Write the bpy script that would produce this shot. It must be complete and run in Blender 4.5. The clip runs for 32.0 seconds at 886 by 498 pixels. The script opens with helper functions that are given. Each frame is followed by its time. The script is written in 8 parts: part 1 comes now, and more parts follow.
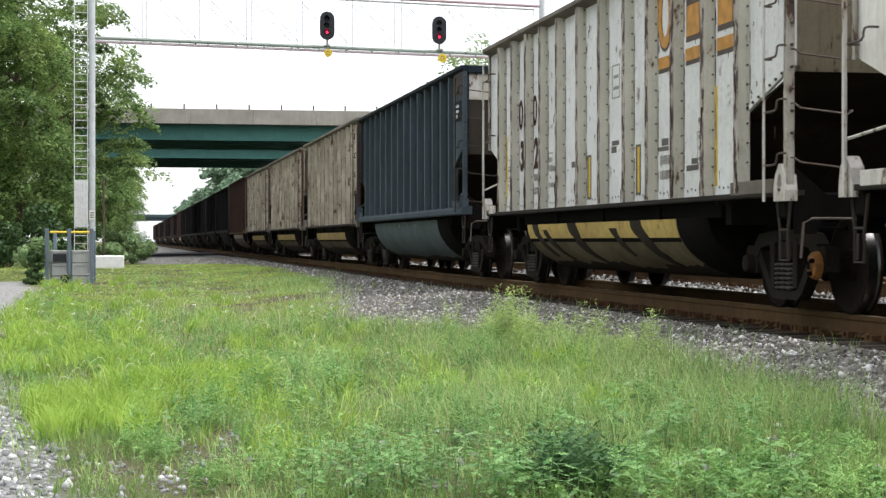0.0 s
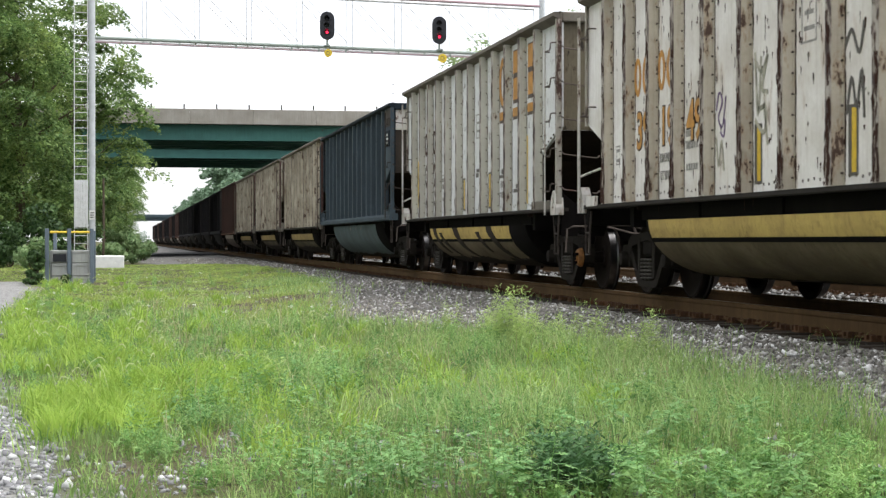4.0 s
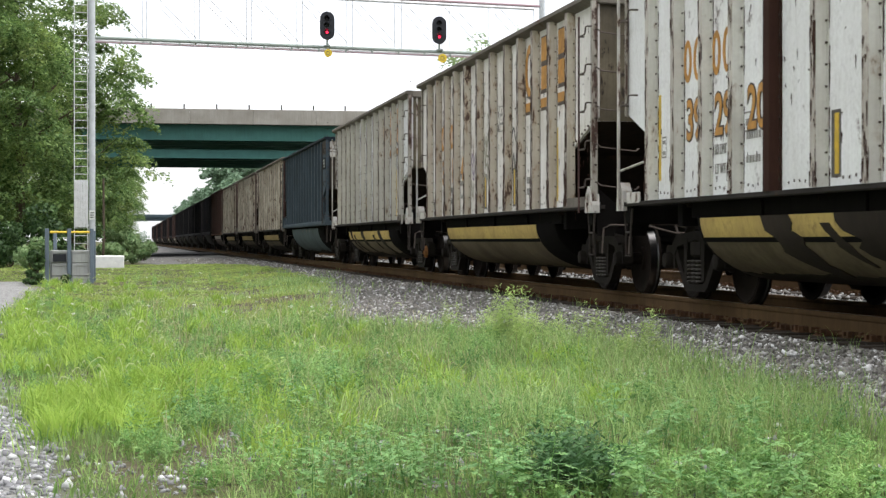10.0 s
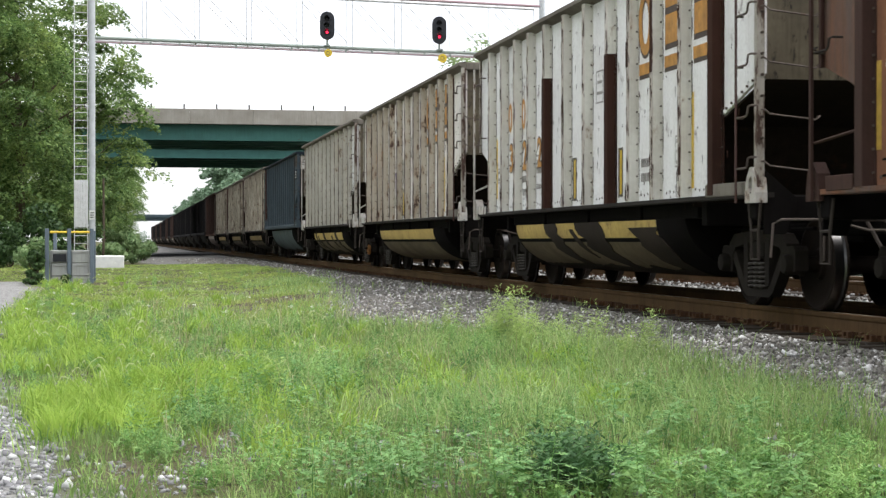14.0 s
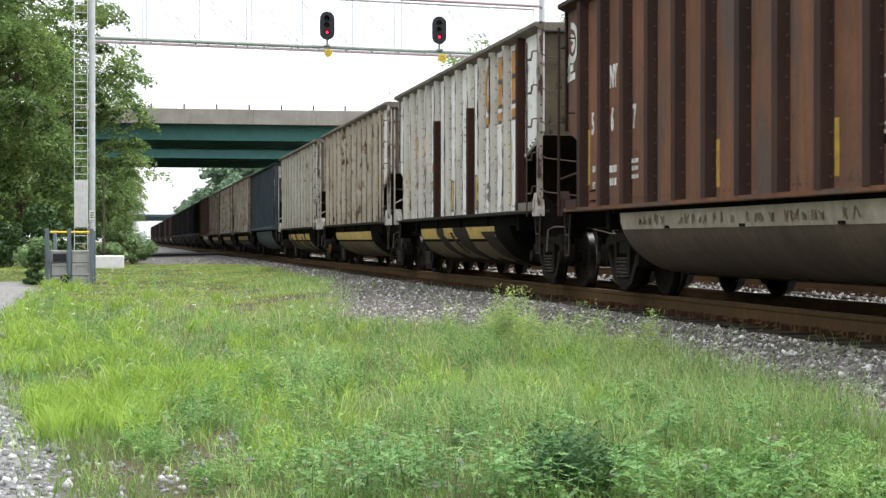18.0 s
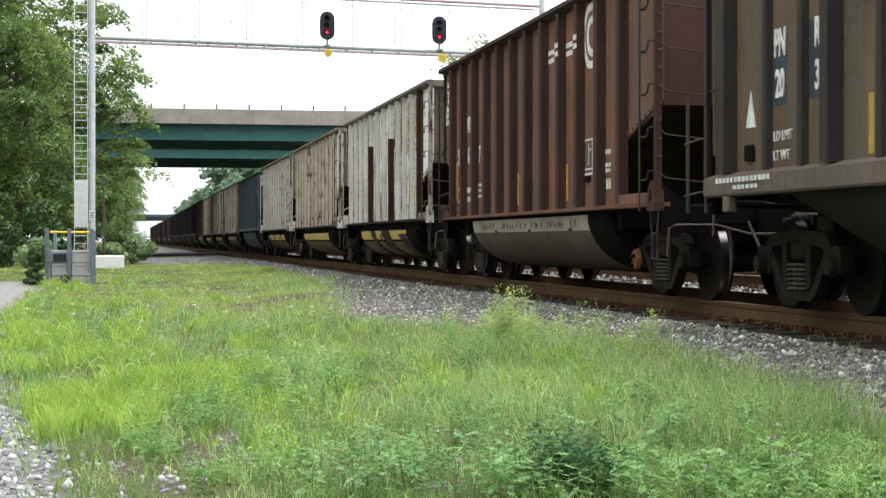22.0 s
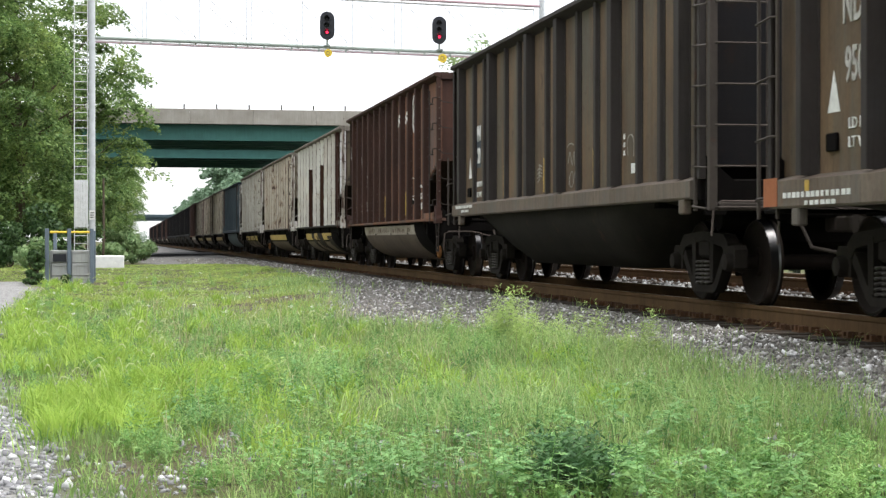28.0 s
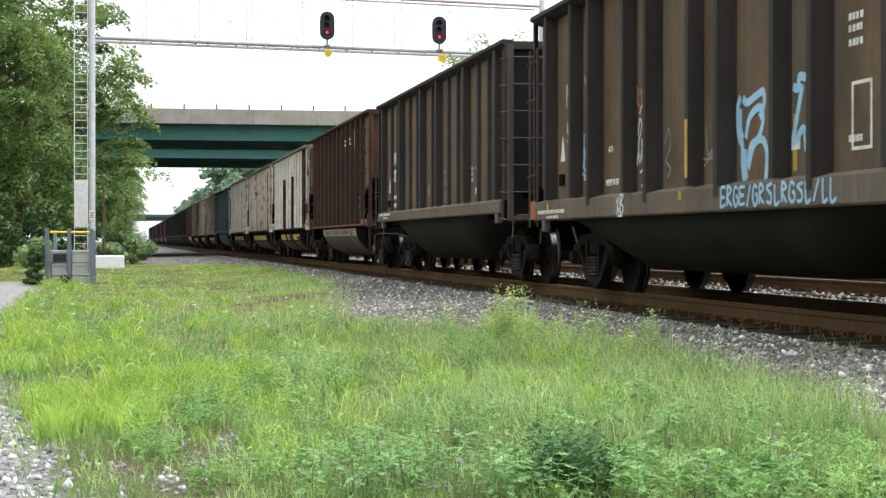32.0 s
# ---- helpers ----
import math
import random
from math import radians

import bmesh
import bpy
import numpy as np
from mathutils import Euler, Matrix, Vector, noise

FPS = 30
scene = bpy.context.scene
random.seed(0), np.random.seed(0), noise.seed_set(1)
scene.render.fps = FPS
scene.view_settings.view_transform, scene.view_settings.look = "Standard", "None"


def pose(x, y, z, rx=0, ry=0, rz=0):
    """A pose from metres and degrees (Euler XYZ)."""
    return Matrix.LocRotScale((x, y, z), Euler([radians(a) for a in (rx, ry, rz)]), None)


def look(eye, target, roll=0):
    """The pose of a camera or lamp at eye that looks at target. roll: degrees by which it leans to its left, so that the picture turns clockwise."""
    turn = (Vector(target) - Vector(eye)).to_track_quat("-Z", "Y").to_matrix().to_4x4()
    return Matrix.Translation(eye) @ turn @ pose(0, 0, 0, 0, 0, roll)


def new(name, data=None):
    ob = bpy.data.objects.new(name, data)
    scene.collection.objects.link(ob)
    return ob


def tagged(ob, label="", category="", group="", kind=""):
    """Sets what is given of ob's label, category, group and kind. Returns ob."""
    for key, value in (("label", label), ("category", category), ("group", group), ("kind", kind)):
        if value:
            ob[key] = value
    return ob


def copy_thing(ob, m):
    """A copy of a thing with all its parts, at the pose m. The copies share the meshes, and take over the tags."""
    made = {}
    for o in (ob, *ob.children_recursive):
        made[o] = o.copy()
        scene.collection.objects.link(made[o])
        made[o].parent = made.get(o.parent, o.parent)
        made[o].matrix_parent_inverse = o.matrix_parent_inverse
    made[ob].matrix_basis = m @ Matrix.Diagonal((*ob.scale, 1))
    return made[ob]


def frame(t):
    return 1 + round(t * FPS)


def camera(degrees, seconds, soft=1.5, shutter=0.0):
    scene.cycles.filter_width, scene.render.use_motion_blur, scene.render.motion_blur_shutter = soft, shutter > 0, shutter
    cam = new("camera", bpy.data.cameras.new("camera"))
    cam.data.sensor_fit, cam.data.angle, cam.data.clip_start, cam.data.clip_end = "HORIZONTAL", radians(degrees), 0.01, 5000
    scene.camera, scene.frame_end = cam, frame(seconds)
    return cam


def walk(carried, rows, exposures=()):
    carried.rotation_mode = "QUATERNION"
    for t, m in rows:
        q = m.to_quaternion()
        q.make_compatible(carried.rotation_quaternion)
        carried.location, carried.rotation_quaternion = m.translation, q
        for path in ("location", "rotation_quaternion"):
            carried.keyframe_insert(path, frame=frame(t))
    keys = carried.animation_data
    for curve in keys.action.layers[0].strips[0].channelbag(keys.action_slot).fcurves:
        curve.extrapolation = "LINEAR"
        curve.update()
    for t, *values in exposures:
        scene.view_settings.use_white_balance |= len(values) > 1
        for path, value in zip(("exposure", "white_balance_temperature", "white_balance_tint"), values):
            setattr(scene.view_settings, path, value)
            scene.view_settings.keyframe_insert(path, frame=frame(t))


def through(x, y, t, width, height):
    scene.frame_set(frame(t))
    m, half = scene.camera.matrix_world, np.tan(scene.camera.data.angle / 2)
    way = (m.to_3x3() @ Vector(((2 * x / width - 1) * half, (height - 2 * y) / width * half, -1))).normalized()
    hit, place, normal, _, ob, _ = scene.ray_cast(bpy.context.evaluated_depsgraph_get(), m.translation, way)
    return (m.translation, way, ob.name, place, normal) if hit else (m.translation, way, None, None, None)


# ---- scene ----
# ---------- camera ----------
EYE = (0.0, 0.0, 1.2)
YAW = math.atan(562 / 3030)
SECONDS = 32.0
cam = camera(29.02, SECONDS, soft=1.4, shutter=0.4)
AIM = (math.sin(YAW), math.cos(YAW), 1.2 - 0.00462)
# the film camera opens up a little while the dark cars pass
walk(cam, [(0.0, look(EYE, AIM)), (SECONDS, look(EYE, AIM))],
     [(0.0, 0.06), (6.0, 0.0), (14.0, 0.0), (18.0, 0.08), (22.0, 0.16), (26.0, 0.2), (32.0, 0.2)])

# ---------- world, sun, exposure ----------
world = bpy.data.worlds.new("overcast_sky")
scene.world = world
world.use_nodes = True
wn, wl = world.node_tree.nodes, world.node_tree.links
sky = wn.new("ShaderNodeTexSky")
sky.sky_type, sky.sun_disc = "NISHITA", False
sky.sun_elevation, sky.sun_rotation = radians(65), radians(106)
sky.air_density, sky.dust_density = 1.0, 3.0
bg_sky = wn["Background"]
bg_sky.inputs["Strength"].default_value = 0.06
wl.new(sky.outputs["Color"], bg_sky.inputs["Color"])
bg_cloud = wn.new("ShaderNodeBackground")
bg_cloud.inputs["Strength"].default_value = 1.0
# overcast: the cloud is twice as bright overhead as at the horizon
wtc = wn.new("ShaderNodeTexCoord")
wsep = wn.new("ShaderNodeSeparateXYZ")
wl.new(wtc.outputs["Generated"], wsep.inputs[0])
wramp = wn.new("ShaderNodeMapRange")
wramp.inputs["From Min"].default_value, wramp.inputs["From Max"].default_value = 0.0, 1.0
wramp.inputs["To Min"].default_value, wramp.inputs["To Max"].default_value = 1.0, 2.4
wl.new(wsep.outputs["Z"], wramp.inputs["Value"])
wtint = wn.new("ShaderNodeMix")
wtint.data_type, wtint.blend_type = "RGBA", "MULTIPLY"
wtint.inputs["Factor"].default_value = 1.0
wtint.inputs["B"].default_value = (0.985, 0.993, 1.025, 1.0)
wl.new(wramp.outputs["Result"], wtint.inputs["A"])
wl.new(wtint.outputs["Result"], bg_cloud.inputs["Color"])
adder = wn.new("ShaderNodeAddShader")
wl.new(bg_sky.outputs[0], adder.inputs[0])
wl.new(bg_cloud.outputs[0], adder.inputs[1])
wl.new(adder.outputs[0], wn["World Output"].inputs["Surface"])

sun_data = bpy.data.lights.new("sun", "SUN")
sun_data.energy, sun_data.angle, sun_data.color = 2.2, radians(25), (1.0, 0.98, 0.945)
sun = new("sun", sun_data)
sun.matrix_world = look((27, -8, 60), (0, 0, 0))

# ---------- plan ----------
RAIL_TOP = 0.515          # height of the rail head
TRACK_X = 7.46            # centre line of the near track
TRACK2_X = 11.9           # centre line of the far track
SPAN = 18.371

# ---------- mesh helpers ----------
def geo():
    return ([], [], [])


def put_faces(g, verts, faces, slot=0):
    n = len(g[0])
    g[0].extend(verts)
    g[1].extend([tuple(i + n for i in f) for f in faces])
    g[2].extend([slot] * len(faces))


BOX_F = [(0, 3, 2, 1), (4, 5, 6, 7), (0, 1, 5, 4), (1, 2, 6, 5), (2, 3, 7, 6), (3, 0, 4, 7)]


def box(g, x0, x1, y0, y1, z0, z1, slot=0):
    put_faces(g, [(x0, y0, z0), (x1, y0, z0), (x1, y1, z0), (x0, y1, z0),
                  (x0, y0, z1), (x1, y0, z1), (x1, y1, z1), (x0, y1, z1)], BOX_F, slot)


def soft_box(g, x0, x1, y0, y1, z0, z1, b=0.01, slot=0):
    """A box whose upright and level edges are cut by b."""
    cx, cy, cz = (x0 + x1) / 2, (y0 + y1) / 2, (z0 + z1) / 2
    hx, hy, hz = abs(x1 - x0) / 2, abs(y1 - y0) / 2, abs(z1 - z0) / 2
    b = min(b, hx * 0.9, hy * 0.9, hz * 0.9)
    rings = []
    for dz, k in ((-hz, b), (-hz + b, 0), (hz - b, 0), (hz, b)):
        ax, ay = hx - k, hy - k
        rings.append([(cx + px, cy + py, cz + dz) for px, py in
                      ((-ax + b, -ay), (ax - b, -ay), (ax, -ay + b), (ax, ay - b),
                       (ax - b, ay), (-ax + b, ay), (-ax, ay - b), (-ax, -ay + b))])
    loft(g, rings, True, slot)


def loft(g, rings, caps=True, slot=0, closed=True):
    n = len(rings[0])
    verts = [v for r in rings for v in r]
    faces = []
    for k in range(len(rings) - 1):
        for i in range(n if closed else n - 1):
            j = (i + 1) % n
            faces.append((k * n + i, k * n + j, (k + 1) * n + j, (k + 1) * n + i))
    if caps:
        faces.append(tuple(range(n - 1, -1, -1)))
        faces.append(tuple((len(rings) - 1) * n + i for i in range(n)))
    put_faces(g, verts, faces, slot)


def tube(g, pts, r, n=6, slot=0, r_end=None):
    """A round bar along a line of points."""
    pts = [Vector(p) for p in pts]
    rings = []
    for i, p in enumerate(pts):
        d = (pts[min(i + 1, len(pts) - 1)] - pts[max(i - 1, 0)]).normalized()
        up = Vector((0, 0, 1)) if abs(d.z) < 0.9 else Vector((1, 0, 0))
        a = d.cross(up).normalized()
        b = d.cross(a)
        k = i / max(1, len(pts) - 1)
        rr = r if r_end is None else r + (r_end - r) * k
        rings.append([tuple(p + rr * (math.cos(q) * a + math.sin(q) * b))
                      for q in [2 * math.pi * j / n for j in range(n)]])
    loft(g, rings, True, slot)


def turned(g, profile, centre, n=28, slot=0):
    """A body of revolution about the x axis; profile: (x, radius) pairs."""
    cx, cy, cz = centre
    rings = [[(cx + px, cy + r * math.cos(2 * math.pi * j / n), cz + r * math.sin(2 * math.pi * j / n))
              for j in range(n)] for px, r in profile]
    loft(g, rings, True, slot)


def extrude_y(g, pts, y0, y1, slot=0):
    """A section in x and z, drawn out along y."""
    loft(g, [[(x, y0, z) for x, z in pts], [(x, y1, z) for x, z in pts]], True, slot)


def extrude_x(g, pts, x0, x1, slot=0):
    """A section in y and z, drawn out along x."""
    loft(g, [[(x0, y, z) for y, z in pts], [(x1, y, z) for y, z in pts]], True, slot)


def mesh_of(name, g, mats, smooth=False):
    me = bpy.data.meshes.new(name)
    me.from_pydata(g[0], [], g[1])
    for m in (mats if isinstance(mats, (list, tuple)) else [mats]):
        me.materials.append(m)
    me.polygons.foreach_set("material_index", g[2])
    bm = bmesh.new()
    bm.from_mesh(me)
    bmesh.ops.recalc_face_normals(bm, faces=bm.faces)
    bm.to_mesh(me)
    bm.free()
    if smooth:
        me.polygons.foreach_set("use_smooth", [True] * len(me.polygons))
        me.set_sharp_from_angle(angle=radians(38))
    me.update()
    return me


def fast_mesh(name, verts, faces, mats, smooth=False):
    """A mesh of many like faces from arrays: verts (n, 3), faces (m, k)."""
    me = bpy.data.meshes.new(name)
    m, k = faces.shape
    me.vertices.add(len(verts))
    me.vertices.foreach_set("co", np.ascontiguousarray(verts, dtype=np.float32).ravel())
    me.loops.add(m * k)
    me.loops.foreach_set("vertex_index", np.ascontiguousarray(faces, dtype=np.int32).ravel())
    me.polygons.add(m)
    me.polygons.foreach_set("loop_start", np.arange(m, dtype=np.int32) * k)
    me.polygons.foreach_set("loop_total", np.full(m, k, dtype=np.int32))
    for mat in (mats if isinstance(mats, (list, tuple)) else [mats]):
        me.materials.append(mat)
    if smooth:
        me.polygons.foreach_set("use_smooth", np.ones(m, dtype=bool))
    me.update(calc_edges=True)
    me.validate()
    return me


def part(name, g, material, parent, label="", smooth=False, at=None):
    """One mesh object under a thing or a part. g: geometry lists, or a mesh that is shared."""
    me = g if isinstance(g, bpy.types.Mesh) else mesh_of(name, g, material, smooth)
    ob = new(name, me)
    ob.parent = parent
    if at is not None:
        ob.matrix_basis = at if isinstance(at, Matrix) else Matrix.Translation(at)
    if label:
        tagged(ob, label)
    return ob


def thing(name, label, category, m=None, group="", kind=""):
    ob = new(name)
    ob.empty_display_size = 0.1
    if m is not None:
        ob.matrix_basis = m
    return tagged(ob, label, category, group, kind)


# ---------- materials ----------
def node_material(name, rough=0.7, metal=0.0):
    m = bpy.data.materials.new(name)
    m.use_nodes = True
    n, l = m.node_tree.nodes, m.node_tree.links
    b = n["Principled BSDF"]
    b.inputs["Roughness"].default_value = rough
    b.inputs["Metallic"].default_value = metal
    return m, n, l, b


def coords(n, l, scale=(1, 1, 1), kind="Object", shift=True):
    tc = n.new("ShaderNodeTexCoord")
    mp = n.new("ShaderNodeMapping")
    mp.inputs["Scale"].default_value = scale
    l.new(tc.outputs[kind], mp.inputs["Vector"])
    if shift:
        oi = n.new("ShaderNodeObjectInfo")
        mul = n.new("ShaderNodeMath")
        mul.operation = "MULTIPLY"
        mul.inputs[1].default_value = 37.0
        l.new(oi.outputs["Random"], mul.inputs[0])
        cmb = n.new("ShaderNodeCombineXYZ")
        for i in range(3):
            l.new(mul.outputs[0], cmb.inputs[i])
        l.new(cmb.outputs[0], mp.inputs["Location"])
    return mp.outputs["Vector"]


def noise_mask(n, l, vec, scale, lo, hi, detail=5.0, rough=0.6):
    t = n.new("ShaderNodeTexNoise")
    t.inputs["Scale"].default_value = scale
    t.inputs["Detail"].default_value = detail
    t.inputs["Roughness"].default_value = rough
    l.new(vec, t.inputs["Vector"])
    r = n.new("ShaderNodeMapRange")
    r.inputs["From Min"].default_value, r.inputs["From Max"].default_value = lo, hi
    l.new(t.outputs["Fac"], r.inputs["Value"])
    return r.outputs["Result"]


def mix(n, l, fac, a, b):
    m = n.new("ShaderNodeMix")
    m.data_type = "RGBA"
    for sock, v in ((m.inputs["Factor"], fac), (m.inputs["A"], a), (m.inputs["B"], b)):
        if isinstance(v, (int, float)):
            sock.default_value = v
        elif isinstance(v, tuple):
            sock.default_value = (*v, 1) if len(v) == 3 else v
        else:
            l.new(v, sock)
    return m.outputs["Result"]


def scaled(n, l, value, k):
    m = n.new("ShaderNodeMath")
    m.operation = "MULTIPLY"
    l.new(value, m.inputs[0])
    m.inputs[1].default_value = k
    return m.outputs[0]


def bumped(n, l, b, height, strength=0.3, dist=0.01):
    bp = n.new("ShaderNodeBump")
    bp.inputs["Strength"].default_value = strength
    bp.inputs["Distance"].default_value = dist
    l.new(height, bp.inputs["Height"])
    l.new(bp.outputs["Normal"], b.inputs["Normal"])


def weathered(name, base, grime, rust=(0.09, 0.04, 0.022), grime_amt=0.7, rust_amt=0.5, rough=0.75, streak=1.0, spec=0.13, tint=None, drips=0.0):
    """Old paint: broad stains, upright run marks, and rust that breaks through."""
    m, n, l, b = node_material(name, rough)
    b.inputs["Specular IOR Level"].default_value = spec
    v = coords(n, l)
    vs = coords(n, l, (4.0, 4.0, 0.35))
    broad = noise_mask(n, l, v, 0.9, 0.38, 0.68)
    runs = noise_mask(n, l, vs, 2.2, 0.42, 0.72)
    fine = noise_mask(n, l, v, 22.0, 0.3, 0.7, 3.0)
    spots = noise_mask(n, l, v, 3.2, 0.60, 0.68, 8.0, 0.7)
    c = mix(n, l, scaled(n, l, broad, grime_amt), base, grime)
    c = mix(n, l, scaled(n, l, runs, 0.6 * streak * grime_amt), c, grime)
    if tint:
        vt = coords(n, l, (1.6, 1.6, 0.22))
        c = mix(n, l, scaled(n, l, noise_mask(n, l, vt, 1.1, 0.47, 0.62, 6.0, 0.65), 0.8), c, tint)
    thin = noise_mask(n, l, coords(n, l, (14.0, 14.0, 0.5)), 2.0, 0.56, 0.72, 4.0)
    c = mix(n, l, scaled(n, l, thin, 0.55 * streak * grime_amt), c, tuple(0.6 * k for k in grime))
    if drips:
        long_runs = noise_mask(n, l, coords(n, l, (7.0, 7.0, 0.9)), 2.3, 0.56, 0.68, 6.0, 0.7)
        blot = noise_mask(n, l, v, 5.5, 0.52, 0.66, 8.0, 0.75)
        c = mix(n, l, scaled(n, l, long_runs, drips), c, (0.17, 0.095, 0.055))
        c = mix(n, l, scaled(n, l, blot, 0.75 * drips), c, (0.085, 0.045, 0.03))
    c = mix(n, l, scaled(n, l, fine, 0.16), c, tuple(0.55 * k for k in grime))
    c = mix(n, l, scaled(n, l, spots, rust_amt), c, rust)
    l.new(c, b.inputs["Base Color"])
    bumped(n, l, b, fine, 0.12, 0.006)
    return m


def flaking(name, base, grime, amount, size=8.0, halo=(0.30, 0.20, 0.12), dark=(0.06, 0.03, 0.022), rough=0.65, stretch=0.4, grime_amt=0.5):
    """Paint that flakes off in small upright patches of dark rust with a tan rim."""
    m, n, l, b = node_material(name, rough)
    b.inputs["Specular IOR Level"].default_value = 0.25
    v = coords(n, l)
    c = mix(n, l, scaled(n, l, noise_mask(n, l, v, 1.1, 0.36, 0.68), grime_amt), base, grime)
    c = mix(n, l, scaled(n, l, noise_mask(n, l, coords(n, l, (11.0, 11.0, 0.45)), 2.0, 0.5, 0.72, 4.0), 0.6 * grime_amt), c, grime)
    t = n.new("ShaderNodeTexNoise")
    t.inputs["Scale"].default_value = size
    t.inputs["Detail"].default_value = 7.0
    t.inputs["Roughness"].default_value = 0.68
    l.new(coords(n, l, (1.0, 1.0, stretch)), t.inputs["Vector"])
    edge = 0.5 + (0.5 - amount) * 0.42
    for lo, hi, k, col in ((edge - 0.07, edge + 0.01, 0.55, halo), (edge - 0.005, edge + 0.03, 0.95, dark)):
        r = n.new("ShaderNodeMapRange")
        r.inputs["From Min"].default_value, r.inputs["From Max"].default_value = lo, hi
        l.new(t.outputs["Fac"], r.inputs["Value"])
        c = mix(n, l, scaled(n, l, r.outputs["Result"], k), c, col)
    fine = noise_mask(n, l, v, 24.0, 0.3, 0.7, 3.0)
    c = mix(n, l, scaled(n, l, fine, 0.14), c, tuple(0.6 * k for k in grime))
    l.new(c, b.inputs["Base Color"])
    bumped(n, l, b, t.outputs["Fac"], 0.25, 0.006)
    return m


def plain(name, base, rough=0.6, metal=0.0, vary=0.25, scale=6.0, spec=0.4):
    m, n, l, b = node_material(name, rough, metal)
    b.inputs["Specular IOR Level"].default_value = spec
    v = coords(n, l)
    f = noise_mask(n, l, v, scale, 0.3, 0.7)
    g = noise_mask(n, l, v, scale * 9, 0.3, 0.7, 2.0)
    c = mix(n, l, f, tuple(k * (1 - vary) for k in base), tuple(min(1, k * (1 + vary)) for k in base))
    c = mix(n, l, scaled(n, l, g, 0.25 * vary * 2), c, tuple(0.5 * k for k in base))
    l.new(c, b.inputs["Base Color"])
    bumped(n, l, b, g, 0.1, 0.004)
    return m


def leafy(name, dark, light, dry=None, dry_amt=0.0, through=0.35, patch=0.5, clumps=0.0):
    """Leaves or blades: each island its own tint, broad patches, light shining through."""
    m, n, l, b = node_material(name, 0.55)
    b.inputs["Specular IOR Level"].default_value = 0.25
    gi = n.new("ShaderNodeNewGeometry")
    c = mix(n, l, gi.outputs["Random Per Island"], dark, light)
    v = coords(n, l, kind="Object", shift=False)
    c = mix(n, l, scaled(n, l, noise_mask(n, l, v, patch, 0.4, 0.65, 3.0), 0.55), c, tuple(0.6 * k for k in dark))
    if clumps:
        c = mix(n, l, scaled(n, l, noise_mask(n, l, v, 2.6, 0.48, 0.62, 2.0), clumps), c, tuple(0.5 * k for k in dark))
        c = mix(n, l, scaled(n, l, noise_mask(n, l, coords(n, l, (1.3, 1.1, 1.0), shift=False), 3.4, 0.52, 0.66, 2.0), clumps), c, tuple(min(1, 1.12 * k) for k in light))
    if dry:
        c = mix(n, l, scaled(n, l, noise_mask(n, l, v, patch * 1.7, 0.5, 0.66, 4.0), dry_amt), c, dry)
    l.new(c, b.inputs["Base Color"])
    tr = n.new("ShaderNodeBsdfTranslucent")
    l.new(c, tr.inputs["Color"])
    ms = n.new("ShaderNodeMixShader")
    ms.inputs[0].default_value = through
    l.new(b.outputs[0], ms.inputs[1])
    l.new(tr.outputs[0], ms.inputs[2])
    l.new(ms.outputs[0], n["Material Output"].inputs["Surface"])
    return m


def stone_material(name, a, b_col, c_col):
    m, n, l, b = node_material(name, 0.85)
    gi = n.new("ShaderNodeNewGeometry")
    ramp = n.new("ShaderNodeValToRGB")
    e = ramp.color_ramp.elements
    e[0].color, e[1].color = (*a, 1), (*c_col, 1)
    e[1].position = 0.985
    mid = e.new(0.82)
    mid.color = (*b_col, 1)
    l.new(gi.outputs["Random Per Island"], ramp.inputs[0])
    v = coords(n, l, shift=False)
    f = noise_mask(n, l, v, 30.0, 0.3, 0.7)
    c = mix(n, l, scaled(n, l, f, 0.4), ramp.outputs["Color"], tuple(0.45 * k for k in a))
    l.new(c, b.inputs["Base Color"])
    return m


RUST = (0.085, 0.042, 0.026)
M_WHITE_CLEAN = weathered("fresh_white_car_paint", (0.86, 0.86, 0.85), (0.48, 0.44, 0.40), RUST, 0.26, 0.8, 0.5, drips=0.16)
M_WHITE = flaking("white_car_paint", (0.80, 0.775, 0.735), (0.36, 0.30, 0.23), 0.15, 5.0, (0.42, 0.30, 0.20), stretch=0.2, grime_amt=0.46)
M_TAN = flaking("dirty_cream_car_paint", (0.62, 0.565, 0.47), (0.15, 0.12, 0.09), 0.24, 4.5, (0.36, 0.28, 0.2), stretch=0.15, grime_amt=0.75)
M_RIB = flaking("grey_dusty_rib_paint", (0.54, 0.52, 0.445), (0.30, 0.28, 0.235), 0.14, 7.0)
M_RIB_PALE = flaking("pale_rib_paint", (0.575, 0.52, 0.425), (0.27, 0.22, 0.165), 0.26, 7.0, (0.33, 0.20, 0.11))
M_RIB_LIGHT = flaking("light_rib_paint", (0.70, 0.685, 0.62), (0.37, 0.34, 0.285), 0.14, 6.0)
M_RIB_FRONT_LIGHT = flaking("rust_bitten_rib_face", (0.58, 0.54, 0.48), (0.19, 0.15, 0.12), 0.34, 9.0, (0.20, 0.13, 0.09), (0.05, 0.028, 0.026))
M_WHITE_GRIMY = weathered("grimy_white_car_paint", (0.73, 0.74, 0.735), (0.42, 0.40, 0.36), RUST, 0.34, 0.8, 0.55, drips=0.2)
M_RIB_FRONT = flaking("chipped_rib_face", (0.44, 0.40, 0.35), (0.14, 0.11, 0.09), 0.44, 9.0, (0.14, 0.085, 0.065), (0.045, 0.026, 0.026))
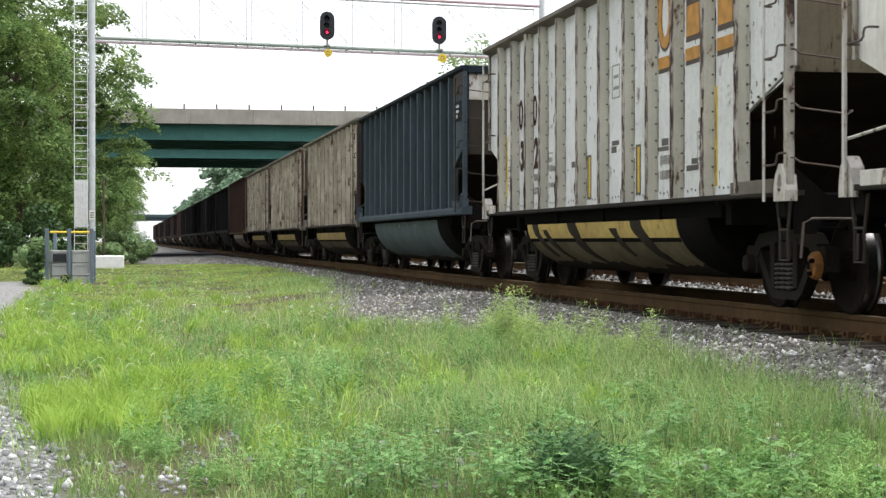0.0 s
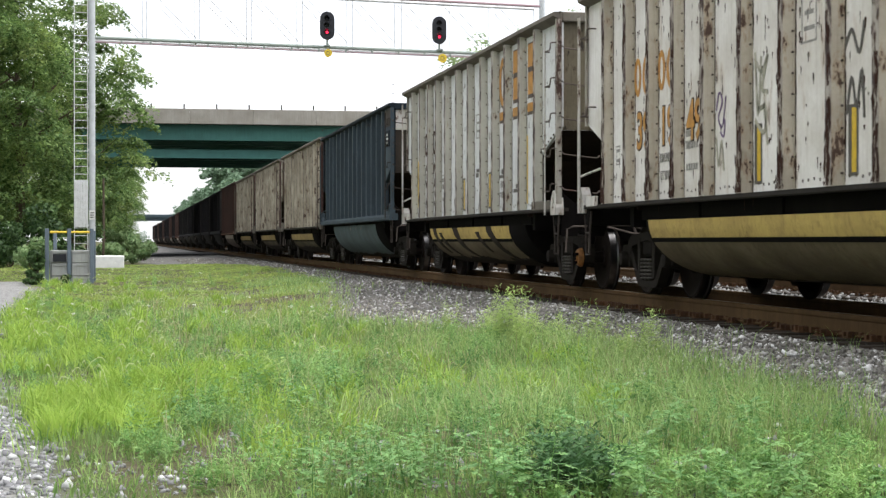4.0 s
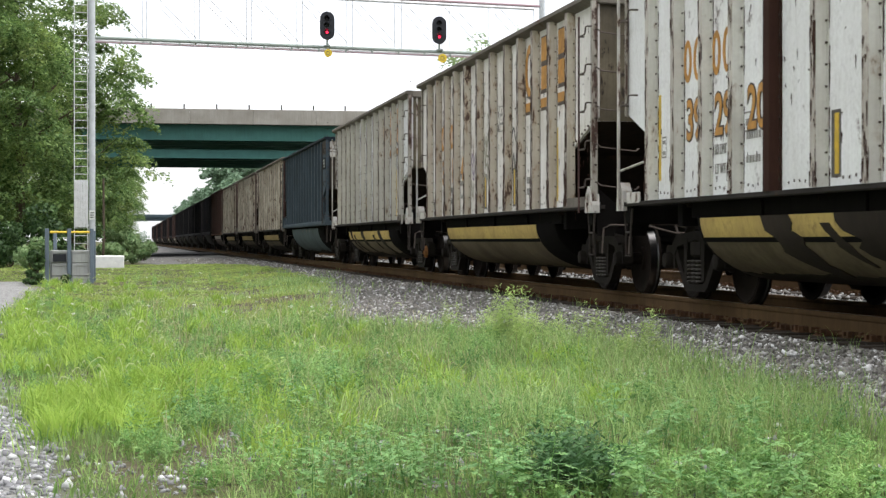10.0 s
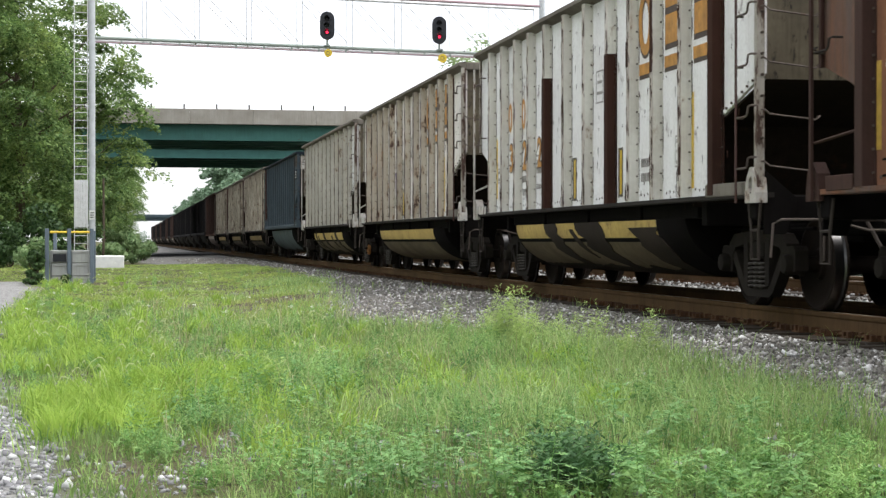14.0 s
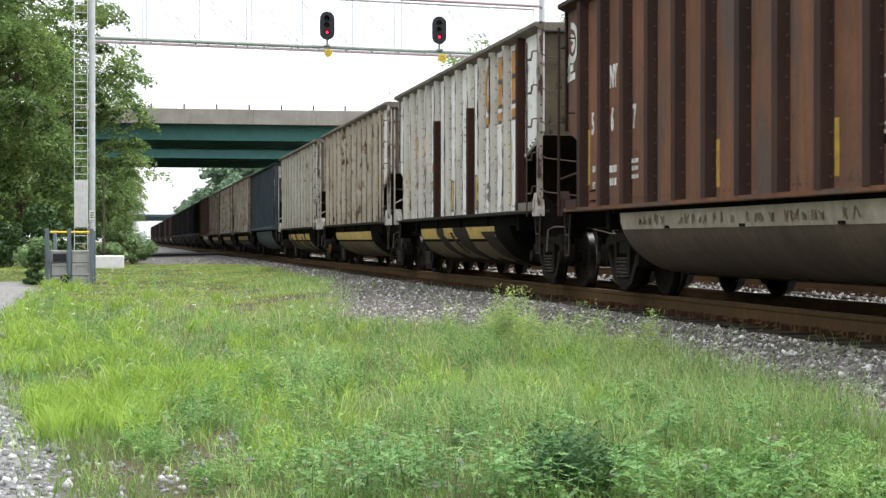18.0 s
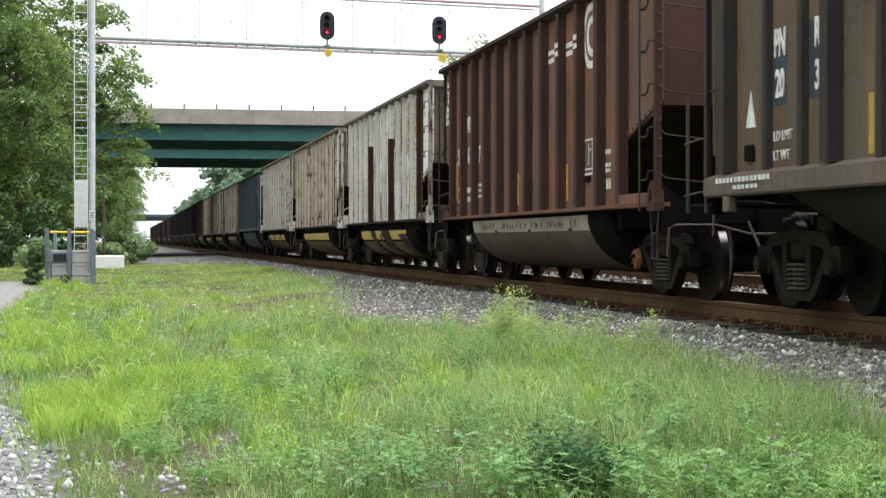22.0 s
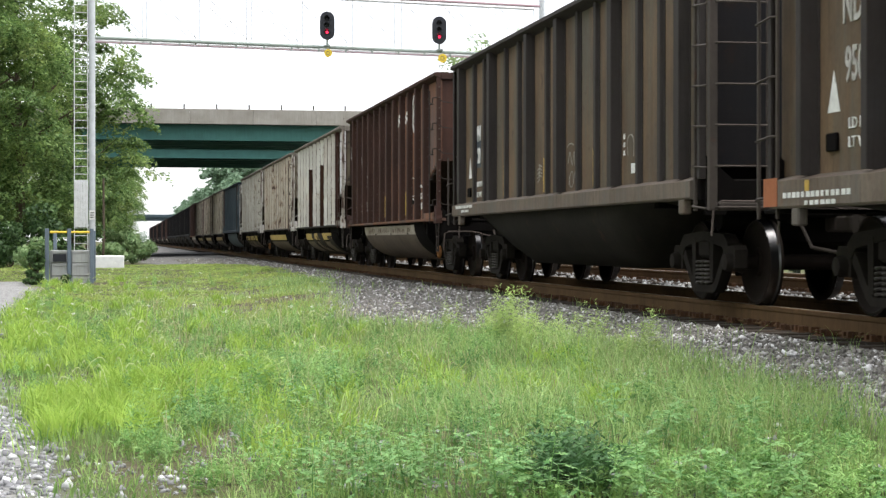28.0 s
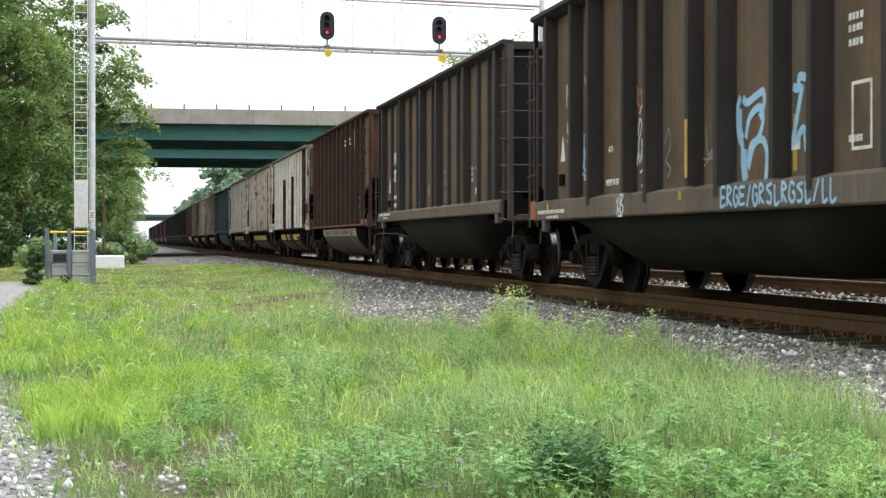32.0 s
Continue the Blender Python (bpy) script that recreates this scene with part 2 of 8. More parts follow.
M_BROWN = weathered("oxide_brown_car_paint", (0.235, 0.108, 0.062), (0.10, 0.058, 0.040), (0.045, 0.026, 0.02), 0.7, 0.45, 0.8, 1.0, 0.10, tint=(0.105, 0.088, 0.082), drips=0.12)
# rib colour darkened to hold the shade on the ribs' near sides
M_BROWN_RIB = weathered("shaded_oxide_rib_paint", (0.068, 0.036, 0.028), (0.03, 0.021, 0.018), (0.04, 0.024, 0.018), 0.6, 0.4, 0.8, 1.0, 0.12)
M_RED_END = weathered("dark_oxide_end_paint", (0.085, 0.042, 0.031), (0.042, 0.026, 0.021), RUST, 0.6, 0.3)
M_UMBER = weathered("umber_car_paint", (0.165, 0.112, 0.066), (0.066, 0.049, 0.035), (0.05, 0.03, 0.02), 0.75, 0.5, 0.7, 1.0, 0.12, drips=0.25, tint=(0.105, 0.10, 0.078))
M_SILL = weathered("scuffed_side_sill_paint", (0.19, 0.152, 0.118), (0.078, 0.060, 0.045), (0.14, 0.075, 0.042), 0.75, 0.6, 0.7, 1.3, 0.13, drips=0.3, tint=(0.12, 0.11, 0.095))
# dark tone stands in for shadow on the near faces of these ribs
M_UMBER_RIB = weathered("shaded_umber_rib_paint", (0.047, 0.040, 0.036), (0.026, 0.022, 0.021), (0.04, 0.026, 0.018), 0.6, 0.4, 0.7, 1.0, 0.14)
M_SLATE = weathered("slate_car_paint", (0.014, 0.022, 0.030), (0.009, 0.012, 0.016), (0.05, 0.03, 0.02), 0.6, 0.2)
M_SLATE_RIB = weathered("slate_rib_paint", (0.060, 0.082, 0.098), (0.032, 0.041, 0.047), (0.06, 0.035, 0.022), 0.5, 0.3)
# lighter copy of the rib colour: a painted highlight on rib fronts
M_SLATE_EDGE = weathered("lit_slate_rib_front", (0.12, 0.145, 0.155), (0.055, 0.065, 0.07), (0.06, 0.035, 0.022), 0.5, 0.3)
M_SLATE_END = weathered("dark_brown_end_paint", (0.045, 0.036, 0.028), (0.02, 0.017, 0.014), (0.05, 0.03, 0.02), 0.7, 0.4)
M_TEAL = weathered("teal_tub_paint", (0.10, 0.135, 0.14), (0.05, 0.058, 0.058), RUST, 0.6, 0.3)
M_BLACK = weathered("black_car_paint", (0.016, 0.016, 0.018), (0.022, 0.019, 0.017), (0.035, 0.02, 0.014), 0.6, 0.3, 0.9, 1.0, 0.06)
M_RUSTY = weathered("rust_patch", (0.052, 0.025, 0.018), (0.03, 0.017, 0.013), (0.095, 0.042, 0.022), 0.6, 0.45, 0.9, 1.0, 0.06)
M_SILL_BLACK = weathered("near_black_sill", (0.035, 0.030, 0.026), (0.018, 0.015, 0.013), RUST, 0.7, 0.5, 0.8, 1.0, 0.12)
M_YELLOW_TUB = weathered("yellow_tub_paint", (0.56, 0.41, 0.13), (0.33, 0.23, 0.09), RUST, 0.6, 0.6, drips=0.45)
M_TUB_BARE = weathered("dusty_steel_tub", (0.125, 0.10, 0.062), (0.03, 0.024, 0.017), RUST, 0.9, 0.4)
M_TUB_OLIVE = weathered("olive_dusted_tub", (0.19, 0.15, 0.092), (0.07, 0.054, 0.034), RUST, 0.7, 0.4)
M_TUB_BROWN = weathered("dusty_brown_tub", (0.14, 0.105, 0.08), (0.055, 0.043, 0.034), RUST, 0.7, 0.3)
M_TUB_GREY = weathered("pale_grey_tub_paint", (0.46, 0.41, 0.34), (0.15, 0.12, 0.09), RUST, 0.6, 0.45)
# underframe, truck and wheel steel darkened to carry the shade under the cars
M_UNDER = weathered("black_grime_and_shade", (0.010, 0.009, 0.008), (0.006, 0.005, 0.005), (0.016, 0.010, 0.007), 0.7, 0.35, 0.95, 1.0, 0.04)
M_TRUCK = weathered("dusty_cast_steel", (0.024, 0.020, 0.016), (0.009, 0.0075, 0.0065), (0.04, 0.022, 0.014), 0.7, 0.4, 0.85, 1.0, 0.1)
M_SPRING = weathered("dusty_spring_steel", (0.06, 0.053, 0.045), (0.035, 0.031, 0.027), (0.08, 0.045, 0.028), 0.5, 0.3, 0.6)
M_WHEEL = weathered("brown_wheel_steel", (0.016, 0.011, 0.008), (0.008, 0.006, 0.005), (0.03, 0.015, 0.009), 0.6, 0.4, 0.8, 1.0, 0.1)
M_TREAD = plain("polished_wheel_tread", (0.10, 0.098, 0.098), 0.28, 1.0, 0.3)
M_RAIL = weathered("rusty_rail_steel", (0.115, 0.070, 0.035), (0.052, 0.034, 0.019), (0.13, 0.075, 0.035), 0.6, 0.4, 0.9, 1.0, 0.06)
M_RAILTOP = plain("worn_rail_head", (0.20, 0.165, 0.125), 0.45, 0.4, 0.2)
M_TIE = weathered("old_timber_tie", (0.050, 0.040, 0.030), (0.028, 0.023, 0.019), (0.09, 0.05, 0.027), 0.6, 0.4, 0.9)
M_PLATE = weathered("rusty_tie_plate", (0.105, 0.055, 0.028), (0.045, 0.027, 0.017), (0.16, 0.075, 0.033), 0.6, 0.5, 0.85)
M_IRON = flaking("worn_white_iron", (0.62, 0.60, 0.56), (0.25, 0.21, 0.17), 0.30, 9.0)
M_POST_PALE = flaking("rust_eaten_pale_post", (0.46, 0.435, 0.38), (0.16, 0.13, 0.10), 0.42, 8.0, (0.17, 0.11, 0.08), stretch=0.3)
M_IRON_RUST = weathered("rusty_grab_iron", (0.14, 0.115, 0.10), (0.06, 0.045, 0.038), (0.09, 0.045, 0.03), 0.7, 0.7)
M_GRAB = weathered("worn_grab_iron", (0.30, 0.275, 0.24), (0.1, 0.08, 0.07), RUST, 0.6, 0.7)
M_POST_RUST = weathered("maroon_brown_ladder_stile", (0.10, 0.052, 0.045), (0.045, 0.026, 0.024), (0.07, 0.032, 0.02), 0.8, 0.9)
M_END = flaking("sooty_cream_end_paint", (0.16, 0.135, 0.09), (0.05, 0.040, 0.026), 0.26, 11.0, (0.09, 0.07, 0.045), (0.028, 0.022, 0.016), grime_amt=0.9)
M_RIB_DARK = weathered("dark_dusty_rib_paint", (0.20, 0.18, 0.15), (0.08, 0.066, 0.055), RUST, 0.7, 0.9)
M_RIB_CREAM = flaking("streaked_cream_rib_paint", (0.53, 0.48, 0.385), (0.13, 0.105, 0.075), 0.27, 6.0, (0.26, 0.19, 0.13), grime_amt=0.7)
M_LADDER = weathered("dusty_brown_ladder_steel", (0.075, 0.062, 0.052), (0.035, 0.029, 0.025), (0.09, 0.045, 0.028), 0.6, 0.5)
M_SLOPE_SHADE = weathered("rusty_shaded_slope_sheet", (0.034, 0.024, 0.017), (0.014, 0.011, 0.009), (0.06, 0.03, 0.017), 0.7, 0.5, 0.9, 1.0, 0.06)
M_IRON_DARK = weathered("dark_iron", (0.05, 0.040, 0.034), (0.03, 0.025, 0.021), RUST, 0.6, 0.4)
M_BOLT = plain("dark_bolt_heads", (0.075, 0.055, 0.043), 0.8)
M_ORANGE = plain("orange_lettering", (0.46, 0.22, 0.045), 0.6, 0, 0.3, 8.0)
M_LETTER_EDGE = plain("dark_lettering_edge", (0.075, 0.055, 0.045), 0.7)
M_LETTER_WHITE = plain("white_lettering", (0.66, 0.66, 0.62), 0.6, 0, 0.25, 9.0)
M_LETTER_DARK = plain("dark_stencil", (0.10, 0.09, 0.08), 0.7)
M_STENCIL = plain("faded_grey_stencil", (0.27, 0.255, 0.235), 0.75, 0, 0.35, 14.0)
M_STRIPE = plain("yellow_reflector_strip", (0.60, 0.40, 0.03), 0.4, 0, 0.2, 12.0)
M_STRIPE_DULL = plain("dull_amber_strip", (0.44, 0.28, 0.05), 0.6, 0, 0.3, 9.0)
M_CAP = plain("orange_bearing_cap", (0.22, 0.09, 0.018), 0.7, 0, 0.5, 14.0)
M_SPRAY = plain("pale_blue_spray_paint", (0.30, 0.50, 0.66), 0.6, 0, 0.15, 7.0)
M_SPRAY_RED = plain("faded_red_spray_paint", (0.34, 0.14, 0.09), 0.7)
M_SPRAY_GREY = plain("grey_spray_paint", (0.24, 0.23, 0.21), 0.7)
M_NAVY = plain("navy_patch", (0.02, 0.028, 0.04), 0.6)
M_COAL_SHADE = weathered("coal_dust_and_shade", (0.036, 0.027, 0.019), (0.018, 0.014, 0.011), (0.08, 0.05, 0.03), 0.6, 0.3, 0.85)
M_PURPLE = plain("purple_spray_paint", (0.16, 0.10, 0.20), 0.7)
M_STENCIL_PALE = plain("worn_pale_lettering", (0.36, 0.345, 0.31), 0.7, 0, 0.35, 9.0)
M_CHALK = plain("faint_chalk_marks", (0.27, 0.25, 0.21), 0.85, 0, 0.4, 11.0)
M_FAINT = plain("faint_olive_spray_paint", (0.36, 0.34, 0.27), 0.75, 0, 0.4, 9.0)
M_SCRIBBLE = plain("brown_scribble_paint", (0.16, 0.115, 0.075), 0.75, 0, 0.3, 9.0)
M_BELLY = weathered("dark_olive_belly_paint", (0.024, 0.021, 0.016), (0.012, 0.0105, 0.0085), RUST, 0.7, 0.3, 0.9, 1.0, 0.1)

# ---------- ground ----------
def smooth_step(a, b, x):
    k = min(1.0, max(0.0, (x - a) / (b - a)))
    return k * k * (3 - 2 * k)


def ground_z(x, y):
    z = 0.22 * smooth_step(1.2, 5.0, x) + 0.06 * smooth_step(4.8, 5.9, x) - 0.03 * smooth_step(6.0, 6.25, x) * (1 - smooth_step(8.6, 8.9, x))
    z -= 0.42 * smooth_step(15.0, 18.0, x)
    z += 0.05 * noise.noise(Vector((x * 0.35, y * 0.35, 0.0))) * (1 - smooth_step(4.0, 5.6, x))
    z += 0.15 * smooth_step(45, 70, y) * (1 - smooth_step(1.2, 5.0, x))
    return z


def drive_edge(y):
    """Right edge of the gravel drive beside the grass."""
    return float(np.interp(y, [-60, 5, 8.2, 9.7, 10.8, 12.3, 13.0, 17.6, 25, 36, 46, 51, 53, 70], [0.3, -0.1, -0.28, -0.46, -0.54, -0.74, -0.90, -1.4, -1.85, -2.0, -2.25, -2.9, -14, -14]))


def ballast_edge(y):
    """Foot of the ballast beside the near track."""
    e = float(np.interp(y, [-60, 8, 11, 13.8, 15.4, 17, 18.5, 20.5, 22.5, 26, 31, 41, 60, 72, 78, 90, 120], [4.3, 4.2, 4.35, 4.5, 4.45, 4.3, 4.1, 3.5, 2.95, 3.1, 3.7, 4.7, 5.2, 4.8, 1.2, 0.5, 0.5]))
    return e + 0.25 * noise.noise(Vector((0.0, y * 0.4, 3.0)))


def ground_at(px, py):
    """Place on the verge along a line of sight given as picture fractions of the lens."""
    u, v = (px - 784) / 3030, (py - 427) / 3030
    d = 1.1 / v
    for _ in range(4):
        x, y = d * (0.1824 + 0.9832 * u), d * (0.9832 - 0.1824 * u)
        d = (1.2 - ground_z(x, y)) / v
    return x, y


BARE = ((345, 815, 34, 30, 90), (400, 785, 34, 26, 80), (300, 855, 46, 26, 90), (225, 835, 40, 22, 50), (475, 750, 40, 14, 70), (620, 862, 34, 10, 40), (135, 675, 40, 12, 60), (430, 640, 60, 14, 50), (75, 840, 22, 40, 60), (330, 545, 40, 5, 60), (420, 520, 60, 5, 70), (770, 860, 40, 12, 30), (400, 548, 90, 7, 70), (500, 528, 70, 5, 60), (365, 512, 70, 4, 50))


def bare_weight(x, y):
    """How bare the verge is at a spot: 1 in the middle of a bare patch."""
    k = np.zeros(len(x))
    for px, py, w, h, _ in BARE:
        cx, cy = ground_at(px, py)
        d = math.hypot(cx, cy)
        rx = w * d / 3030
        ry = h * d * d / 3030 / 1.1
        k = np.maximum(k, np.exp(-((x - cx) / rx) ** 2 - ((y - cy) / ry) ** 2))
    return k


def ground_material():
    m, n, l, b = node_material("ground_soil_stone_grass", 0.95)
    b.inputs["Specular IOR Level"].default_value = 0.15
    zone = n.new("ShaderNodeVertexColor")
    zone.layer_name = "zone"
    sep = n.new("ShaderNodeSeparateColor")
    l.new(zone.outputs["Color"], sep.inputs[0])
    v = coords(n, l, shift=False)
    big = noise_mask(n, l, v, 0.6, 0.35, 0.65)
    fine = noise_mask(n, l, v, 18.0, 0.3, 0.7)
    vor = n.new("ShaderNodeTexVoronoi")
    vor.inputs["Scale"].default_value = 16.0
    l.new(v, vor.inputs["Vector"])
    soil = mix(n, l, big, (0.055, 0.066, 0.024), (0.095, 0.105, 0.036))
    soil = mix(n, l, scaled(n, l, fine, 0.5), soil, (0.05, 0.048, 0.025))
    stone = mix(n, l, vor.outputs["Color"], (0.07, 0.068, 0.063), (0.22, 0.215, 0.205))
    stone = mix(n, l, scaled(n, l, fine, 0.5), stone, (0.10, 0.095, 0.085))
    grav = mix(n, l, vor.outputs["Color"], (0.13, 0.128, 0.122), (0.30, 0.295, 0.285))
    dirt = mix(n, l, big, (0.12, 0.096, 0.065), (0.075, 0.062, 0.04))
    dirt = mix(n, l, scaled(n, l, noise_mask(n, l, v, 9.0, 0.45, 0.6), 0.6), dirt, (0.04, 0.03, 0.02))
    c = mix(n, l, sep.outputs["Blue"], soil, dirt)
    c = mix(n, l, sep.outputs["Red"], c, stone)
    c = mix(n, l, sep.outputs["Green"], c, grav)
    l.new(c, b.inputs["Base Color"])
    bumped(n, l, b, vor.outputs["Distance"], 0.5, 0.03)
    return m


def build_ground():
    xs = np.r_[np.linspace(-1500, -60, 12), np.linspace(-50, -10, 14), np.arange(-9, 18.6, 0.3), np.linspace(20, 60, 12), np.linspace(80, 1500, 12)]
    ys = np.r_[np.linspace(-300, -15, 8), np.arange(-10, 40, 0.35), np.arange(40, 90, 0.8), np.linspace(92, 250, 50), np.linspace(270, 3000, 24)]
    nx, ny = len(xs), len(ys)
    verts, cols = [], []
    for y in ys:
        be, de = ballast_edge(y), drive_edge(y)
        worn = bare_weight(xs, y) if 5 < y < 40 else np.zeros(len(xs))
        for x, worn_here in zip(xs, worn):
            verts.append((x, y, ground_z(x, y)))
            j = 0.25 * noise.noise(Vector((x * 1.3, y * 1.3, 7.0)))
            bal = smooth_step(be - 0.25, be + 0.25, x + j) * (1 - smooth_step(20, 24, x))
            drv = (1 - smooth_step(de - 0.2, de + 0.15, x + j)) * smooth_step(-9, -6.5, x)
            if y > 66:
                drv *= 1 - smooth_step(66, 70, y)
            dirt = smooth_step(0.05, 0.35, noise.noise(Vector((x * 0.45, y * 0.2, 11.0)))) * smooth_step(22, 30, y) * 0.55
            cols.append((bal, drv, max(dirt, min(1.0, 0.8 * worn_here)), 1.0))
    v = np.array(verts, dtype=np.float32)
    idx = np.arange(nx * ny).reshape(ny, nx)
    f = np.stack([idx[:-1, :-1], idx[:-1, 1:], idx[1:, 1:], idx[1:, :-1]], -1).reshape(-1, 4)
    me = fast_mesh("ground", v, f, ground_material(), True)
    lay = me.color_attributes.new("zone", "FLOAT_COLOR", "POINT")
    lay.data.foreach_set("color", np.array(cols, dtype=np.float32).ravel())
    return tagged(new("ground", me), "grassy verge with gravel drive and grey ballast", "ground", kind="structure")


build_ground()


# ---------- track ----------
def rail_section(x, top):
    h = 0.2
    pts = [(-0.07, 0), (0.07, 0), (0.07, 0.012), (0.03, 0.03), (0.024, 0.14), (0.036, 0.155), (0.038, 0.19),
           (0.028, 0.2), (-0.028, 0.2), (-0.038, 0.19), (-0.036, 0.155), (-0.024, 0.14), (-0.03, 0.03), (-0.07, 0.012)]
    return [(x + a, top - h + b) for a, b in pts]


def build_track(cx, top, name, label):
    root = thing(name, label, "railway track", kind="structure")
    for side in (-1, 1):
        g = geo()
        extrude_y(g, rail_section(cx + side * 0.755, top), -60, 900)
        me = mesh_of("rail", g, [M_RAIL, M_RAILTOP])
        for p in me.polygons:
            if p.normal.z > 0.8 and p.center.z > top - 0.02:
                p.material_index = 1
        part("rail", me, None, root)
    tie = geo()
    soft_box(tie, -1.3, 1.3, -0.115, 0.115, -0.38, -0.212, 0.012)
    tie_me = mesh_of("tie", tie, M_TIE)
    pl = geo()
    for side in (-1, 1):
        cxr = side * 0.755
        box(pl, cxr - 0.19, cxr + 0.19, -0.09, 0.09, -0.214, -0.2)
        for dx in (-0.1, 0.1, -0.155, 0.155):
            for dy in (-0.055, 0.055):
                box(pl, cxr + dx - 0.02, cxr + dx + 0.02, dy - 0.02, dy + 0.02, -0.205, -0.155)
        for dy in (-0.15, 0.15):
            box(pl, cxr - 0.095, cxr + 0.095, dy - 0.02, dy + 0.02, -0.21, -0.155)
    plate_me = mesh_of("tie_plate", pl, M_PLATE)
    rnd = random.Random(4)
    n = 130 if cx < 9 else 70
    for k in range(n):
        y = 4 + k * 0.52
        dz = rnd.uniform(-0.008, 0.004)
        t = part("tie", tie_me, None, root, at=pose(cx + rnd.uniform(-0.04, 0.04), y, top + dz, 0, 0, rnd.uniform(-1, 1)))
        part("tie_plate", plate_me, None, t)
    g = geo()
    for k in range(700):
        y = 4 + (n + k) * 0.52
        box(g, cx - 1.3, cx + 1.3, y - 0.115, y + 0.115, top - 0.36, top - 0.195)
    far = part("tie", g, M_TIE, root, "weathered timber ties running into the distance")
    tagged(far, kind="stuff")
    return root


# dark strip stands in for the shade the train throws between the rails
g = geo()
box(g, TRACK_X - 0.69, TRACK_X + 0.69, -60, 400, 0.24, 0.262)
tagged(new("track_bed", mesh_of("track_bed", g, M_COAL_SHADE)), "dark bed between the rails with train shade in its colour", "track bed", kind="structure")
build_track(TRACK_X, RAIL_TOP, "track_near", "rusty steel rails on timber ties in grey ballast")
build_track(TRACK2_X, RAIL_TOP + 0.065, "track_far", "second rusty track in pale ballast beyond the train")


# ---------- train ----------
def text_mesh(name, body, size, material, squeeze=1.0, depth=0.004, bold=0.0):
    cu = bpy.data.curves.new(name, "FONT")
    cu.body, cu.size, cu.extrude, cu.align_x, cu.align_y = body, size, depth, "CENTER", "CENTER"
    cu.resolution_u, cu.offset = 3, bold
    ob = bpy.data.objects.new(name, cu)
    me = bpy.data.meshes.new_from_object(ob)
    bpy.data.objects.remove(ob)
    me.transform(Matrix.Diagonal((squeeze, 1, 1, 1)))
    me.materials.clear()
    me.materials.append(material)
    return me


def on_side(y, z, x):
    """Pose of lettering on the side that faces the grass: reads from the far end to the near end."""
    return Matrix(((0, 0, -1, x), (-1, 0, 0, y), (0, 1, 0, z), (0, 0, 0, 1)))


TRUCK = {}


def truck_parts():
    """Meshes of one three-piece truck; its centre is at the origin, on the rail head."""
    if TRUCK:
        return TRUCK
    R = 0.457
    g = geo()
    for s in (-1, 1):
        turned(g, [(s * 0.675, R + 0.025), (s * 0.705, R + 0.025), (s * 0.72, R + 0.004), (s * 0.81, R - 0.004), (s * 0.815, R - 0.03),
                   (s * 0.79, R - 0.06), (s * 0.765, 0.30), (s * 0.775, 0.16), (s * 0.81, 0.14), (s * 0.81, 0.085), (s * 0.66, 0.085),
                   (s * 0.66, 0.14), (s * 0.70, 0.2), (s * 0.69, 0.36), (s * 0.675, R - 0.05)], (0, 0, 0), 36)
    turned(g, [(-1.06, 0.07), (-0.8, 0.085), (0.8, 0.085), (1.06, 0.07)], (0, 0, 0), 14)
    me = mesh_of("wheelset", g, [M_WHEEL, M_TREAD], True)
    for p in me.polygons:
        r = math.hypot(p.center.y, p.center.z)
        if r > R - 0.012 and abs(p.center.x) > 0.69:
            p.material_index = 1
    TRUCK["wheelset"] = me
    # side frame: top chord, sloping tension member, columns round the spring pocket, journal jaws
    g = geo()
    for s in (-1, 1):
        def prism(pts, x0=-0.07, x1=0.07):
            extrude_x(g, [(s * a, b) for a, b in pts], x0, x1)
        prism([(0.0, 0.80), (0.0, 0.70), (0.62, 0.62), (0.72, 0.52), (0.80, 0.52), (0.80, 0.66), (0.66, 0.76)])
        prism([(0.0, 0.20), (0.0, 0.115), (0.32, 0.115), (0.42, 0.17), (0.72, 0.50), (0.66, 0.60), (0.36, 0.26), (0.28, 0.20)], -0.06, 0.06)
        prism([(0.24, 0.72), (0.24, 0.22), (0.34, 0.24), (0.36, 0.70)], -0.075, 0.075)
        prism([(0.78, 0.63), (0.98, 0.64), (1.03, 0.59), (1.03, 0.40), (0.98, 0.38), (0.96, 0.54), (0.80, 0.54)])
        prism([(0.72, 0.56), (0.80, 0.56), (0.80, 0.36), (0.74, 0.36)], -0.06, 0.06)
    TRUCK["side_frame"] = mesh_of("side_frame", g, M_TRUCK)
    g = geo()
    coil = [(0.066 * math.cos(q * 0.7), 0.066 * math.sin(q * 0.7), 0.20 + 0.0051 * q) for q in range(52)]
    tube(g, coil, 0.017, 6)
    TRUCK["spring"] = mesh_of("spring", g, M_SPRING, True)
    g = geo()
    soft_box(g, -1.08, 1.08, -0.2, 0.2, 0.50, 0.70, 0.03)
    soft_box(g, -0.55, 0.55, -0.24, 0.24, 0.42, 0.76, 0.05)
    TRUCK["bolster"] = mesh_of("truck", g, M_TRUCK)
    g = geo()
    turned(g, [(-0.11, 0.03), (-0.10, 0.085), (-0.06, 0.10), (0.06, 0.105), (0.08, 0.12), (0.1, 0.12)], (0, 0, 0), 14)
    TRUCK["bearing"] = mesh_of("bearing", g, M_TRUCK, True)
    g = geo()
    turned(g, [(-0.115, 0.02), (-0.11, 0.05), (-0.09, 0.055), (-0.085, 0.11), (-0.06, 0.13), (-0.02, 0.135)], (0, 0, 0), 16)
    TRUCK["orange_cap"] = mesh_of("bearing_cap", g, M_CAP, True)
    g = geo()
